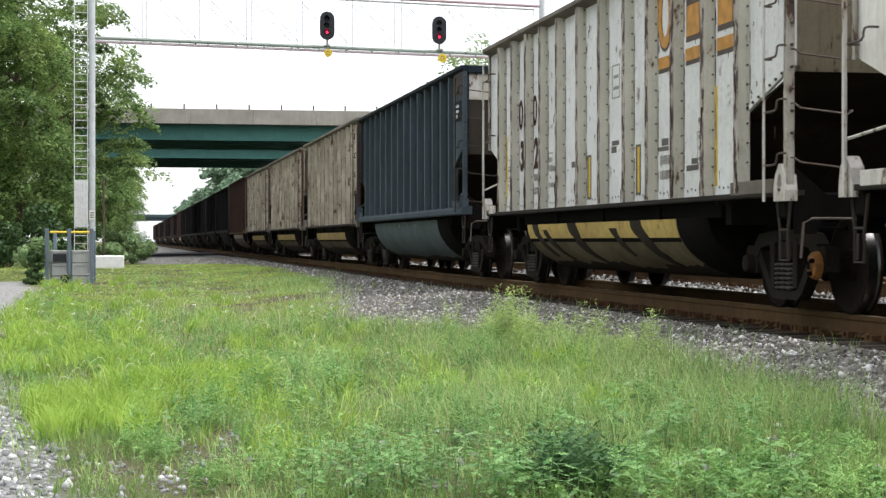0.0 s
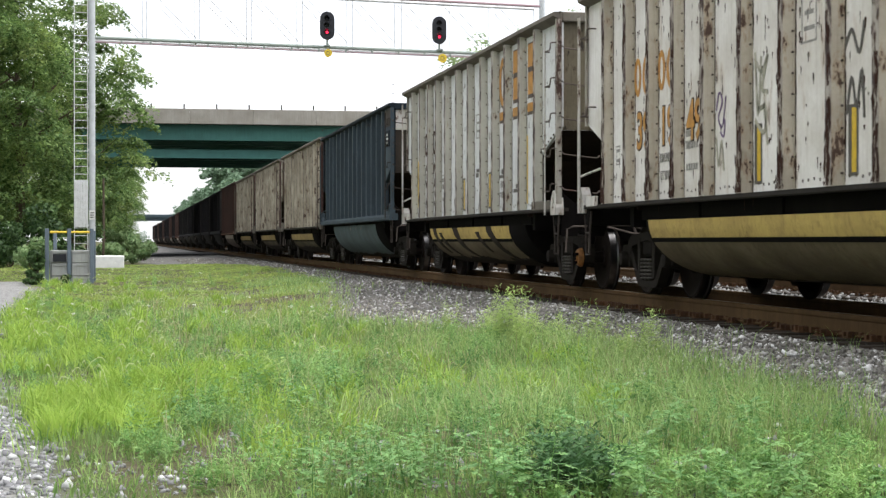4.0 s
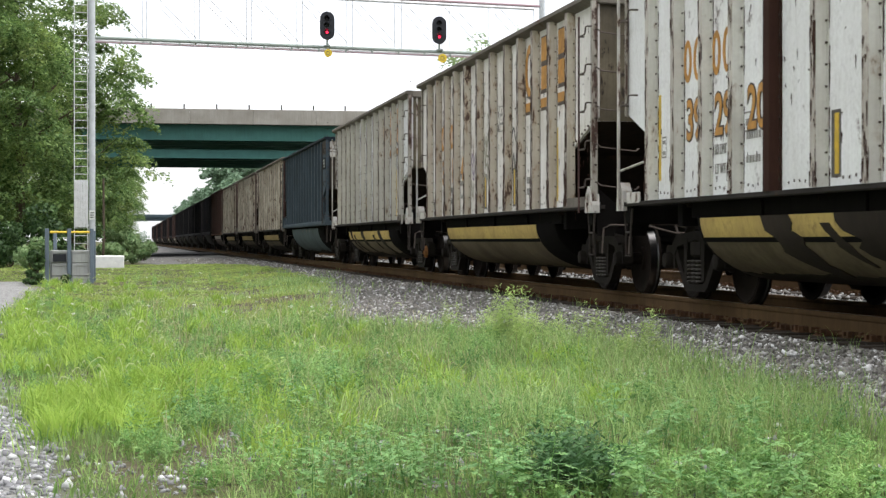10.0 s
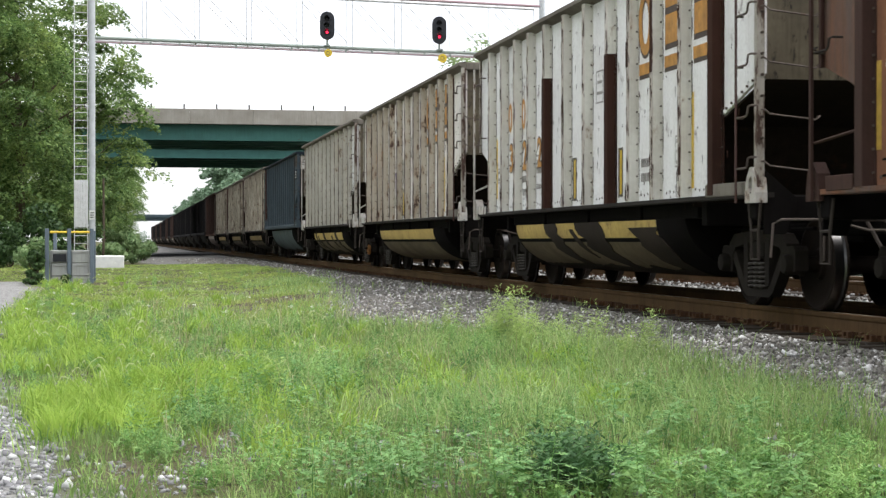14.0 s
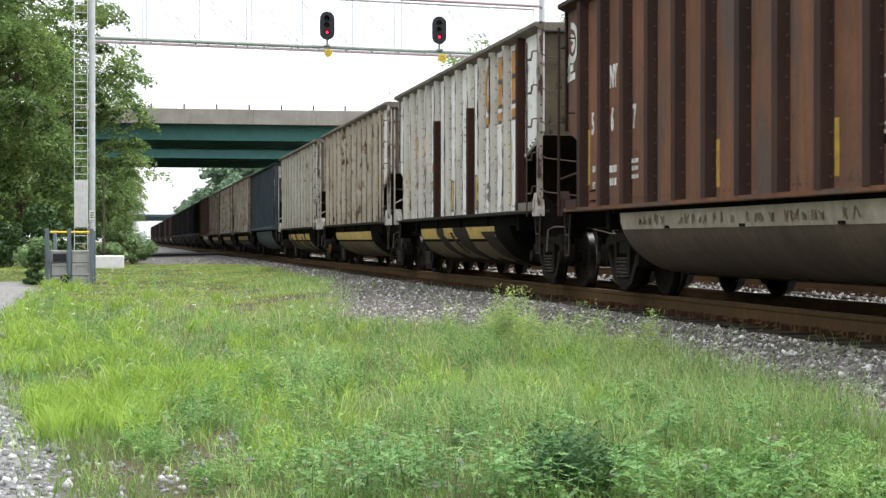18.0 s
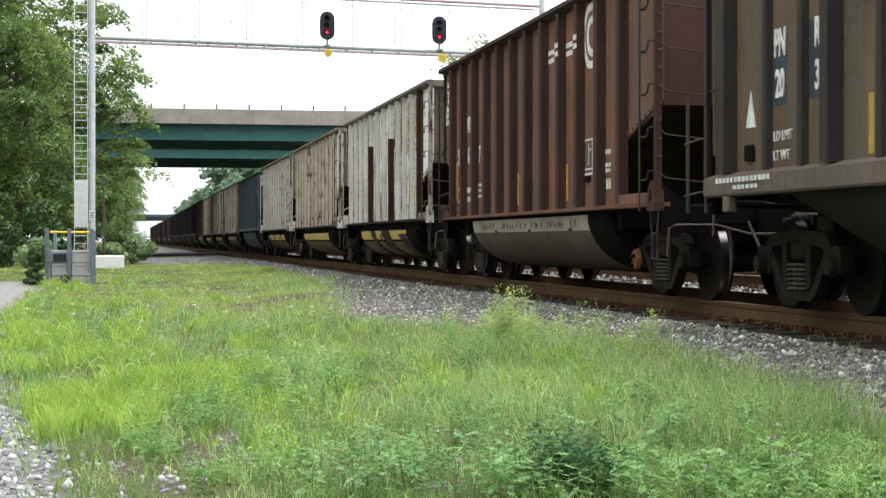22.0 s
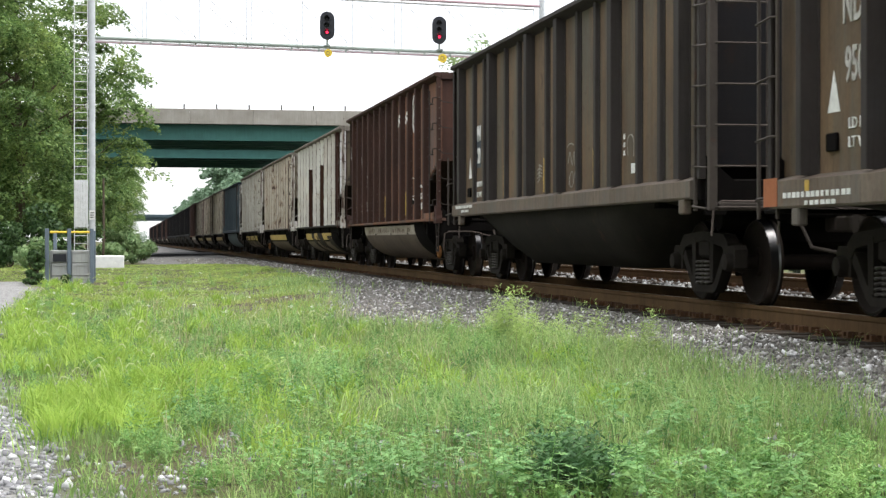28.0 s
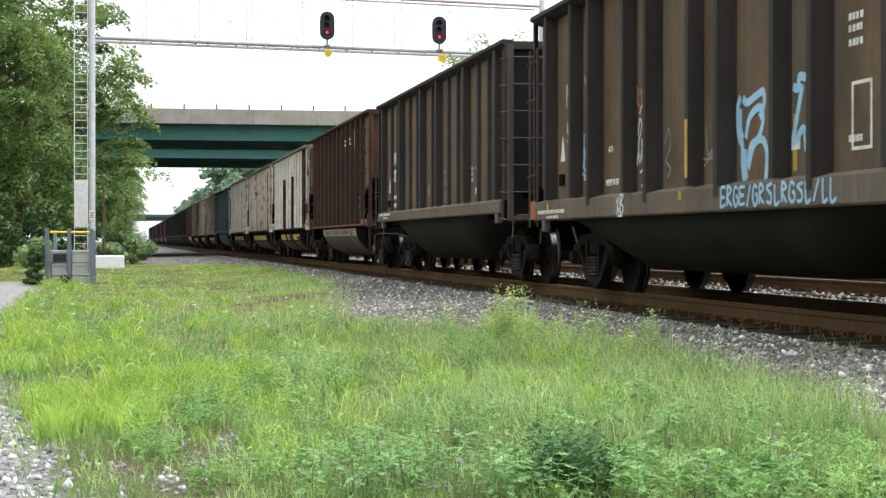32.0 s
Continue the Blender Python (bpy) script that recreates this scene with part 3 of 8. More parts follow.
    for k in range(3):
        q = 2 * math.pi * k / 3 + 0.4
        turned(g, [(-0.128, 0.022), (-0.10, 0.024), (-0.08, 0.024)], (0, 0.075 * math.cos(q), 0.075 * math.sin(q)), 6)
    turned(g, [(-0.118, 0.012), (-0.116, 0.04), (-0.105, 0.045)], (0, 0, 0), 10)
    TRUCK["cap_bolts"] = mesh_of("cap_bolts", g, M_UNDER)
    g = geo()
    soft_box(g, -0.86, -0.76, -0.08, -0.02, 0.30, 0.62, 0.02)
    soft_box(g, 0.76, 0.86, -0.08, -0.02, 0.30, 0.62, 0.02)
    tube(g, [(-0.8, -0.06, 0.42), (0.8, -0.06, 0.42)], 0.05, 8)
    TRUCK["brake_beam"] = mesh_of("brake_beam", g, M_UNDER)
    return TRUCK


WHEELS = []


def add_truck(car, y, orange_on=(), springs=True):
    t = truck_parts()
    tr = part("truck", t["bolster"], None, car, at=(0, y, 0))
    for sx in (-1, 1):
        part("side_frame", t["side_frame"], None, tr, at=(sx * 1.02, 0, 0))
        for dy in ((-0.15, 0.0, 0.15) if springs else ()):
            part("spring", t["spring"], None, tr, at=(sx * 1.04, dy, 0))
        for dy in (-0.889, 0.889):
            part("bearing", t["bearing"], None, tr, at=pose(sx * 1.06, dy, 0.457, 0, 0, 180 if sx > 0 else 0))
    for dy in (-0.889, 0.889):
        w = part("wheelset", t["wheelset"], None, tr, at=(0, dy, 0.457))
        WHEELS.append((w, dy))
    for dy in (-0.35, 0.41):
        part("brake_beam", t["brake_beam"], None, tr, at=(0, dy, 0))
    for dy in orange_on:
        cap = part("bearing_cap", t["orange_cap"], None, tr, "orange roller bearing cap", at=(-1.09, dy, 0.457))
        part("bearing_cap_bolts", t["cap_bolts"], None, tr, "three dark bolts on the bearing cap", at=(-1.09, dy, 0.457))
    return tr


def rib_mesh(h, width, depth, mat, bolts=True, taper_top=0.0, foot=0.0, front=None):
    """A pressed hat-section side post with flanges; outer face at x = 0."""
    g = geo()
    w = width / 2
    loft(g, [[(depth, -w - 0.01, 0), (0.004, -w + 0.008, 0), (0, -w + 0.02, 0), (0, w - 0.02, 0), (0.004, w - 0.008, 0), (depth, w + 0.01, 0)],
             [(depth, -w - 0.01, h), (0.004 + taper_top, -w + 0.008, h), (taper_top, -w + 0.02, h), (taper_top, w - 0.02, h), (0.004 + taper_top, w - 0.008, h), (depth, w + 0.01, h)]])
    for s in (-1, 1):
        y0, y1 = sorted((s * w, s * (w + 0.035)))
        box(g, depth - 0.012, depth, y0, y1, 0.0, h, 0)
        if bolts:
            k = 0.1
            while k < h:
                box(g, depth - 0.03, depth - 0.013, s * (w + 0.02) - 0.0095, s * (w + 0.02) + 0.0095, k, k + 0.019, 1)
                k += 0.19
    if foot:
        box(g, -0.01, depth, -w - 0.02, w + 0.02, -foot, 0)
    me = mesh_of("rib", g, [mat, M_BOLT, front or mat])
    for p in me.polygons:
        if p.material_index == 0 and p.normal.x < -0.5 and p.center.x < depth * 0.5:
            p.material_index = 2
    return me


def strokes(name, lines, r, material, parent, x, label):
    """Spray-painted strokes: flat ribbons of constant width, lines in (y, z) of the car."""
    g = geo()
    for pts in lines:
        fine = []
        P = [Vector((a, b)) for a, b in pts]
        for i in range(len(P) - 1):
            p0, p1, p2, p3 = P[max(i - 1, 0)], P[i], P[i + 1], P[min(i + 2, len(P) - 1)]
            for k in range(6):
                t = k / 6
                fine.append(0.5 * ((2 * p1) + (p2 - p0) * t + (2 * p0 - 5 * p1 + 4 * p2 - p3) * t * t + (3 * p1 - p0 - 3 * p2 + p3) * t ** 3))
        fine.append(P[-1])
        ring = []
        for i, p in enumerate(fine):
            d = fine[min(i + 1, len(fine) - 1)] - fine[max(i - 1, 0)]
            d = d.normalized() if d.length > 1e-6 else Vector((1, 0))
            q = Vector((-d.y, d.x)) * r
            ring.append([(x, p.x + q.x, p.y + q.y), (x - 0.004, p.x + q.x, p.y + q.y), (x - 0.004, p.x - q.x, p.y - q.y), (x, p.x - q.x, p.y - q.y)])
        loft(g, ring)
    return part(name, g, material, parent, label)


def bars(name, parent, material, x, y_left, z, width, height, count, rng):
    """Unreadable small lettering: a row of short bars."""
    g = geo()
    step = width / count
    for k in range(count):
        w = step * rng.uniform(0.5, 0.8)
        y = y_left - k * step
        box(g, x - 0.004, x, y - w, y, z, z + height)
    return tagged(part(name, g, material, parent), kind="stuff")


def side_profile(L, H, z0, cut, hole=0.8, near=1.44, far_z=(1.93, 2.2), near_z=(1.88, 2.28)):
    """Outline (y, z) of a side sheet; cut: the lower corners are open below a sloping edge."""
    a = L / 2
    if not cut:
        return [(-a, z0), (a, z0), (a, H), (-a, H)]
    i, j = a - hole, a - near
    return [(-j, z0), (i, z0), (i, far_z[0]), (a - 0.06, far_z[1]), (a - 0.06, H), (-a + 0.06, H), (-a + 0.06, near_z[1]), (-j, near_z[0])]


def rung(p, q, off, r=0.0105):
    """A grab iron that runs level from q and steps up to its foot at p."""
    g = geo()
    p, q, off = Vector(p), Vector(q), Vector(off)
    d, up = (q - p), Vector((0, 0, 0.10))
    tube(g, [p + up, p + up + off * 0.8, p + d * 0.06 + up * 0.9 + off, p + d * 0.14 + up * 0.2 + off, p + d * 0.22 + off, q - d * 0.05 + off, q + off * 0.8, q], r, 5)
    return g


def grab(p, q, off, r=0.0105):
    """A bent grab iron from p to q that stands off by the vector off."""
    g = geo()
    p, q, off = Vector(p), Vector(q), Vector(off)
    d = (q - p) * 0.09
    lift = Vector((0, 0, -0.04))
    tube(g, [p, p + off * 0.8, p + d * 0.6 + off + lift * 0.6, p + d + off + lift, q - d + off + lift, q - d * 0.6 + off + lift * 0.6, q + off * 0.8, q], r, 5)
    return g


CAR_MESH = {}


def shared(key, maker):
    if key not in CAR_MESH:
        CAR_MESH[key] = maker()
    return CAR_MESH[key]


def corner_casting(mat):
    """Jacking casting with a hole, at a lower corner; outer face at x = 0, end at y = 0."""
    g = geo()
    outer = [(-0.02, 0.0), (-0.30, 0.0), (-0.30, 0.10), (-0.26, 0.24), (-0.17, 0.34), (-0.12, 0.34), (-0.05, 0.24), (-0.02, 0.10)]
    inner = [(-0.13, 0.09), (-0.19, 0.09), (-0.215, 0.14), (-0.20, 0.21), (-0.165, 0.25), (-0.135, 0.25), (-0.11, 0.21), (-0.105, 0.14)]
    rings = []
    for x, pts in ((0.0, inner), (0.0, outer), (0.12, outer), (0.12, inner)):
        rings.append([(x, a, b) for a, b in pts])
    rings.append(rings[0])
    loft(g, rings, False)
    return mesh_of("jacking_casting", g, mat)


def post_bolts():
    """A row of bolt heads up the end face of a corner post."""
    g = geo()
    for k in range(13):
        soft_box(g, -0.013, 0.013, -0.012, 0.035, 0.2 * k, 0.2 * k + 0.026, 0.006)
    return mesh_of("bolt_row", g, M_BOLT)


def stirrup():
    g = geo()
    tube(g, [(0.02, -0.03, 0.0), (0.02, -0.09, -0.30), (0.02, -0.09, -0.56), (0.02, -0.28, -0.56), (0.02, -0.28, -0.30), (0.02, -0.36, 0.0)], 0.016, 5)
    tube(g, [(0.02, -0.09, -0.28), (0.02, -0.28, -0.28)], 0.014, 5)
    return mesh_of("stirrup_step", g, M_IRON_DARK)


def tub_curve(t, q):
    """Point (x, z) of the grass-side half of a round belly; q: 0 at the upper edge, 1 at the bottom."""
    k = q * math.pi / 2
    return (-(t["flat"] + (t["hw"] - t["flat"]) * math.cos(k)), t["band_top"] - (t["band_top"] - t["bottom"]) * math.sin(k))


def tub_section(t):
    pts = [tub_curve(t, k / 10) for k in range(11)]
    return pts + [(-x, z) for x, z in reversed(pts)]


def tub_strip(t, q0, q1, y0, y1, lift, skew=0.0, rag=0.0, seed=0, side=-1):
    """A skin that lies on the belly between two levels; ragged edges where rag is given."""
    g = geo()
    rng = random.Random(seed)
    n = max(2, int(round((q1 - q0) * 14)))
    rings = []
    for k in range(n + 1):
        f = k / n
        x, z = tub_curve(t, q0 + (q1 - q0) * f)
        u, v = tub_curve(dict(t, hw=t["hw"] + lift, bottom=t["bottom"] - lift), q0 + (q1 - q0) * f)
        taper = 1 - rag * f * f
        mid, half = (y0 + y1) / 2 - skew * f, abs(y1 - y0) / 2 * taper
        p, r = mid + half * (1 + rng.uniform(-rag, rag) * 0.4), mid - half * (1 + rng.uniform(-rag, rag) * 0.4)
        rings.append([(x if side < 0 else -x, p, z), (u if side < 0 else -u, p, v), (u if side < 0 else -u, r, v), (x if side < 0 else -x, r, z)])
    loft(g, rings)
    return g


def tub_shade_skin(t, y0, y1, seed):
    """Dark skin for shading and coal dirt on the lower belly, with a wavy ragged upper edge."""
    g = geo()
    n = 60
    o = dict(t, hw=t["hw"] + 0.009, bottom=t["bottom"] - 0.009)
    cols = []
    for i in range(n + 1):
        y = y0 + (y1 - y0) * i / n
        q0 = t.get("dark_from", 0.70) + 0.10 * noise.noise(Vector((y * 0.55, seed, 0.0))) + 0.08 * noise.noise(Vector((y * 2.1, seed, 4.0))) + 0.05 * noise.noise(Vector((y * 6.0, seed, 9.0)))
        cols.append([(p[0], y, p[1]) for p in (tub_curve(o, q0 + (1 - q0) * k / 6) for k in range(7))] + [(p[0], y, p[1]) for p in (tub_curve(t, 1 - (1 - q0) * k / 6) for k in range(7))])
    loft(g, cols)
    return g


def free_ladders(car, a, H, z0, st):
    """Ladders that stand clear of the body ends: a tall one at the near end, one on the platform at the far end."""
    for sd in (-1, 1):
        x = sd * 1.56
        y0, y1 = -a + 0.20, -a - 0.32
        for y, w in ((y0, 0.02), (y1, 0.042)):
            g = geo()
            soft_box(g, x - w, x + w, y - w, y + w, z0 - 0.36, H - 0.12, 0.006)
            part("ladder_post", g, M_LADDER, car)
        g = geo()
        soft_box(g, -1.50, 1.50, y1 - 0.05, y1 + 0.05, z0 - 0.36, z0 - 0.28, 0.01)
        if sd < 0:
            part("end_step", g, M_LADDER, car)
        z = z0 - 0.30
        while z < H - 0.2:
            g = geo()
            tube(g, [(x, y0, z), (x + sd * 0.05, y0 - 0.03, z - 0.01), (x + sd * 0.05, y1 + 0.06, z - 0.04), (x, y1, z - 0.03)], 0.012, 5)
            part("rung", g, M_LADDER, car)
            g = geo()
            tube(g, [(x, y1, z - 0.03), (x - sd * 0.04, y1 - 0.07, z - 0.03), (x - sd * 0.56, y1 - 0.07, z - 0.03), (x - sd * 0.60, y1, z - 0.03)], 0.012, 5)
            part("rung", g, M_LADDER, car)
            z += 0.42
        g = geo()
        box(g, x - sd * 0.60 - 0.016, x - sd * 0.60 + 0.016, y1 - 0.016, y1 + 0.016, z0 - 0.3, H - 0.2)
        part("ladder_post", g, M_LADDER, car)
        d0, d1, top = st["far_ladder"]
        for d in (d0, d1):
            g = geo()
            soft_box(g, x - 0.014, x + 0.014, a - d - 0.022, a - d + 0.022, z0 - 0.38, top, 0.005)
            part("ladder_post", g, M_LADDER, car)
        z = z0 - 0.2
        while z < top:
            g = geo()
            tube(g, [(x, a - d0, z), (x + sd * 0.05, a - d0 - 0.05, z), (x + sd * 0.05, a - d1 + 0.05, z + 0.03), (x, a - d1, z + 0.03)], 0.012, 5)
            part("rung", g, M_LADDER, car)
            z += 0.55
        g = geo()
        tube(g, [(x, a - d1, top - 0.02), (x - sd * 0.1, a - d1 - 0.15, top + 0.02), (x - sd * 0.1, a - d1 - 0.3, top - 0.02)], 0.014, 5)
        part("hand_hold", g, M_LADDER, car)
        g = geo()
        soft_box(g, min(0, sd * 1.5), max(0, sd * 1.5), a - d1 - 0.03, a - d0 + 0.03, z0 - 0.33, z0 - 0.29, 0.01)
        part("end_platform", g, M_UNDER, car)
        # jacking pads under the sill ends
        for y in (-a + 0.55, a - 0.75):
            g = geo()
            soft_box(g, x - 0.05, x + 0.05, y - 0.08, y + 0.08, z0 - st["sill_h"] - 0.16, z0 - st["sill_h"] + 0.003, 0.015)
            part("jacking_pad", g, st["sill_mat"], car)


def build_car(label, st, y_far, detail=True, group="coal cars of the train"):
    """A coal car. y_far: place of its far end at the start."""
    L, H, z0 = st["L"], st["H"], st["sill"]
    car = thing("coal_car", label, "freight car", pose(TRACK_X, y_far - L / 2, RAIL_TOP), group)
    a = L / 2
    cut = st["cut"]
    sx = 1.60 - st["rib_d"]
    key = st["name"]
    # sides, ribs, chords
    for s in (-1, 1):
        g = geo()
        extrude_x(g, side_profile(L, H - 0.08, z0, cut, st.get("hole", 0.8), st.get("near_hole", 1.44)), s * sx, s * (sx - 0.02))
        part("side_sheet", g, st["sheet"], car)
        part("top_chord", shared((key, "chord"), lambda: chord_mesh(L, H, st["chord"])), None, car, at=pose(0, 0, 0, 0, 0, 0 if s < 0 else 180))
        g = geo()
        d = st["sill_h"]
        if st["heavy_sill"]:
            extrude_y(g, [(s * 1.42, z0 - d), (s * 1.60, z0 - d), (s * 1.615, z0 - d + 0.02), (s * 1.615, z0 - 0.04), (s * (sx + 0.005), z0 + 0.01), (s * 1.42, z0 + 0.01)], -a + st.get("sill_near", 0.02), a - st.get("sill_far", 0.02))
        else:
            extrude_y(g, [(s * 1.40, z0 - d), (s * 1.585, z0 - d), (s * 1.59, z0 - d + 0.012), (s * 1.59, z0 + 0.0), (s * 1.40, z0 + 0.0)], -a + 0.04, a - 0.04)
        part("side_sill", g, st["sill_mat"], car)
        low = shared((key, "low_rib"), lambda: rib_mesh(H - 0.1 - z0, 0.13, 0.055, st["rib"], False))
        for dist in st.get("low_ribs", ()):
            part("low_rib", low, None, car, at=pose(s * (sx + 0.055), a - dist, z0, 0, 0, 0 if s < 0 else 180))
        rib = shared((key, "rib"), lambda: rib_mesh(H - 0.1 - z0, st["rib_w"], st["rib_d"], st["rib"], st["bolts"], front=st.get("front")))
        for k, dist in enumerate(st["rib_at"]):
            y = a - dist
            m = rib
            if s < 0 and k in st.get("dark_ribs", ()):
                top = st["dark_ribs"][k]
                part("rib_patch", rib_mesh(top - z0, st["rib_w"] + 0.03, st["rib_d"] + 0.006, M_RUSTY, st["bolts"]), None, car, "dark brown painted rib cover", at=(-1.606, y, z0))
            if st["rib_foot"] and k % 2 == 0 and k > 0:
                m = shared((key, "long_rib"), lambda: rib_mesh(H - 0.1 - z0 + st["rib_foot"], st["rib_w"], st["rib_d"] + 0.03, st["rib"], st["bolts"]))
                part("rib", m, None, car, at=pose(s * 1.63, y, z0 - st["rib_foot"], 0, 0, 0 if s < 0 else 180))
                continue
            part("rib", m, None, car, at=pose(s * 1.60, y, z0, 0, 0, 0 if s < 0 else 180))
    # ends: upright upper panel, slope sheet below it
    for s in (-1, 1):
        g = geo()
        e = a - 0.1 if cut else a - 0.28
        lip = 2.23 if cut else 1.5
        extrude_x(g, [(s * e, H - 0.05), (s * e, lip), (s * (e - 0.03), lip), (s * (e - 0.03), H - 0.05)], -sx + 0.02, sx - 0.02)
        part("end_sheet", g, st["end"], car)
        g = geo()
        if cut:
            open_w, foot = (st.get("hole", 0.8), 1.88) if s > 0 else (st.get("near_hole", 1.44), 1.86)
            extrude_x(g, [(s * e, lip - 0.003), (s * (a - open_w), foot), (s * (a - 2.2), z0 - 0.1), (s * (a - 2.24), z0 - 0.06), (s * (a - open_w - 0.04), foot + 0.04), (s * (e - 0.04), lip - 0.003)], -sx + 0.02, sx - 0.02)
        else:
            extrude_x(g, [(s * e, lip - 0.003), (s * (a - 2.2), z0 - 0.1), (s * (a - 2.24), z0 - 0.06), (s * (e - 0.04), lip - 0.003)], -sx + 0.02, sx - 0.02)
        # black shadow inside the open corner is put into this sheet's colour
        part("slope_sheet", g, M_SLOPE_SHADE if cut else M_UNDER, car)
        if cut:
            for sd in (-1, 1):
                open_w = (st.get("hole", 0.8) if s > 0 else st.get("near_hole", 1.44)) + 0.02
                g = geo()
                soft_box(g, sd * 1.585 - 0.012, sd * 1.585 + 0.012, s * (a - open_w), s * (a - 0.33), z0 - 0.02, z0 + 0.11, 0.006)
                part("corner_strip", g, st["cast"] if s > 0 else st.get("near_strip", M_RIB_DARK), car)
                # bolted lip angle along the sloping edge of the opening
                if detail and s < 0:
                    lo, hi = Vector((0, -a + open_w - 0.03, 1.89)), Vector((0, -a + 0.1, 2.27))
                    g = geo()
                    extrude_x(g, [(lo.y, lo.z), (hi.y, hi.z), (hi.y, hi.z + 0.05), (lo.y, lo.z + 0.05)], sd * (sx + 0.002), sd * (sx + 0.012))
                    part("edge_angle", g, st["sheet"], car)
                    g = geo()
                    for k in range(9):
                        p = lo.lerp(hi, (k + 0.5) / 9)
                        soft_box(g, sd * (sx + 0.022) - 0.011, sd * (sx + 0.022) + 0.011, p.y - 0.014, p.y + 0.014, p.z + 0.012, p.z + 0.04, 0.006)
                    tagged(part("bolt_row", g, M_BOLT, car), kind="stuff")
        g = geo()
        soft_box(g, -1.5, 1.5, s * (e + 0.02) - 0.06, s * (e + 0.02) + 0.06, H - 0.14, H, 0.015)
        part("end_chord", g, st["chord"], car)
        g = geo()
        soft_box(g, -1.55, 1.55, s * (a - 0.22) - 0.1, s * (a - 0.22) + 0.1, z0 - 0.26, z0 - 0.02, 0.02)
        soft_box(g, -0.33, 0.33, s * (a - 1.9), s * a, z0 - 0.42, z0 - 0.03, 0.02)
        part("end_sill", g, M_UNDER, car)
        g = geo()
        ln = st["coupler"]
        soft_box(g, -0.08, 0.08, s * (a - 0.3), s * (a + ln - 0.15), 0.78, 0.95, 0.02)
        soft_box(g, -0.17, 0.15, s * (a + ln - 0.22), s * (a + ln + 0.03), 0.72, 1.02, 0.05)
        part("coupler", g, M_IRON_DARK, car)
        g = geo()
        tube(g, [(-0.45, s * (a - 0.1), 0.9), (-0.47, s * (a + 0.3), 0.62), (-0.3, s * (a + ln), 0.55)], 0.02, 6)
        part("brake_hose", g, M_IRON_DARK, car)
        g = geo()
        tube(g, [(-1.46, s * (a + 0.02), z0 - 0.62), (-1.44, s * (a + 0.03), z0 - 0.30), (-1.36, s * (a + 0.04), z0 - 0.26), (-0.9, s * (a + 0.06), z0 - 0.26), (-0.5, s * (a + 0.06), z0 - 0.36), (-0.2, s * (a + 0.16), z0 - 0.36)], 0.013, 5)
        part("uncoupling_lever", g, M_IRON_RUST, car)
        if detail:
            for sd in (-1, 1):
                g = geo()
                pts = [(sd * 1.5, z0 + 0.22), (sd * 1.5, z0 - 0.40), (sd * 1.28, z0 - 0.40), (sd * 1.16, z0 - 0.06)]
                loft(g, [[(p, s * (a - 0.05), q) for p, q in pts], [(p, s * (a - 0.07), q) for p, q in pts]])
                part("corner_gusset", g, M_UNDER, car)
        for sd in (-1, 1):
            g = geo()
            far_cut = cut and s > 0
            extrude_z_angle(g, sd * (1.53 if far_cut else 1.58), s * (a - 0.03), 2.19 if far_cut else z0 - 0.02, H - 0.1, sd, s, 0.05 if far_cut else 0.075)
            part("corner_post", g, st["post"], car)
            if cut and detail and s < 0:
                bolt = shared("post_bolts", post_bolts)
                part("bolt_row", bolt, None, car, at=pose(sd * 1.535, s * a, z0 + 0.5, 0, 0, 0 if s < 0 else 180))
            if detail and cut:
                flip = pose(sd * 1.60, s * a, 0, 0, 0, {(-1, 1): 0, (1, 1): 0, (-1, -1): 180, (1, -1): 180}[(sd, s)])
                cast = shared((key, "cast", sd * s), lambda: corner_casting(st["cast"]))
                x_off = 0.0 if sd * s < 0 else -0.12
                part("jacking_casting", cast, None, car, at=flip @ pose(x_off, 0.10 if s > 0 else 0.0, z0 - 0.10))
                part("stirrup_step", shared("stirrup", stirrup), None, car, at=flip @ pose(0.05 if sd * s < 0 else -0.08, 0, z0 - 0.08))
    # ladders and grab irons at all four corners
    if detail and not cut:
        free_ladders(car, a, H, z0, st)
    if detail and cut:
        for sd in (-1, 1):
            for s in (-1, 1):
                for k, z in enumerate((1.38, 1.87, 2.36, 2.85, 3.34) if s < 0 else (2.31, 3.32)):
                    if s < 0:
                        g = shared((key, "grab", sd, s, k), lambda: mesh_of("grab_iron", rung((sd * 1.585, -a + 0.03, z), (sd * 1.585, -a + 0.38, z), (sd * 0.075, 0, 0), 0.011), st["iron"]))
                    else:
                        g = shared((key, "grab", sd, s, k), lambda: mesh_of("grab_iron", rung((sd * (sx + 0.01), a - 0.47, z), (sd * (sx + 0.01), a - 0.10, z), (sd * 0.11, 0, 0), 0.011), st["iron"]))
                    part("grab_iron", g, None, car)
                    if s < 0 or k == 0:
                        g = shared((key, "egrab", sd, s, k), lambda: mesh_of("grab_iron", grab((sd * 1.54, s * (a - 0.02), z + 0.06), (sd * 0.98, s * (a - 0.02), z), (0, s * 0.085, 0), 0.0095), st["iron"]))
                        part("grab_iron", g, None, car)
                g = geo()
                if s < 0:
                    box(g, sd * 1.662 - 0.006, sd * 1.662 + 0.006, -a + 0.36, -a + 0.40, z0 - 0.1, 3.6)
                    box(g, sd * 1.65 - 0.018, sd * 1.65 + 0.006, -a + 0.394, -a + 0.402, z0 - 0.1, 3.6)
                    part("ladder_stile", g, st.get("stile") or st["iron"], car)
                else:
                    box(g, sd * 1.622 - 0.02, sd * 1.622 + 0.006, a - 0.125, a - 0.08, z0 - 0.1, 3.6)
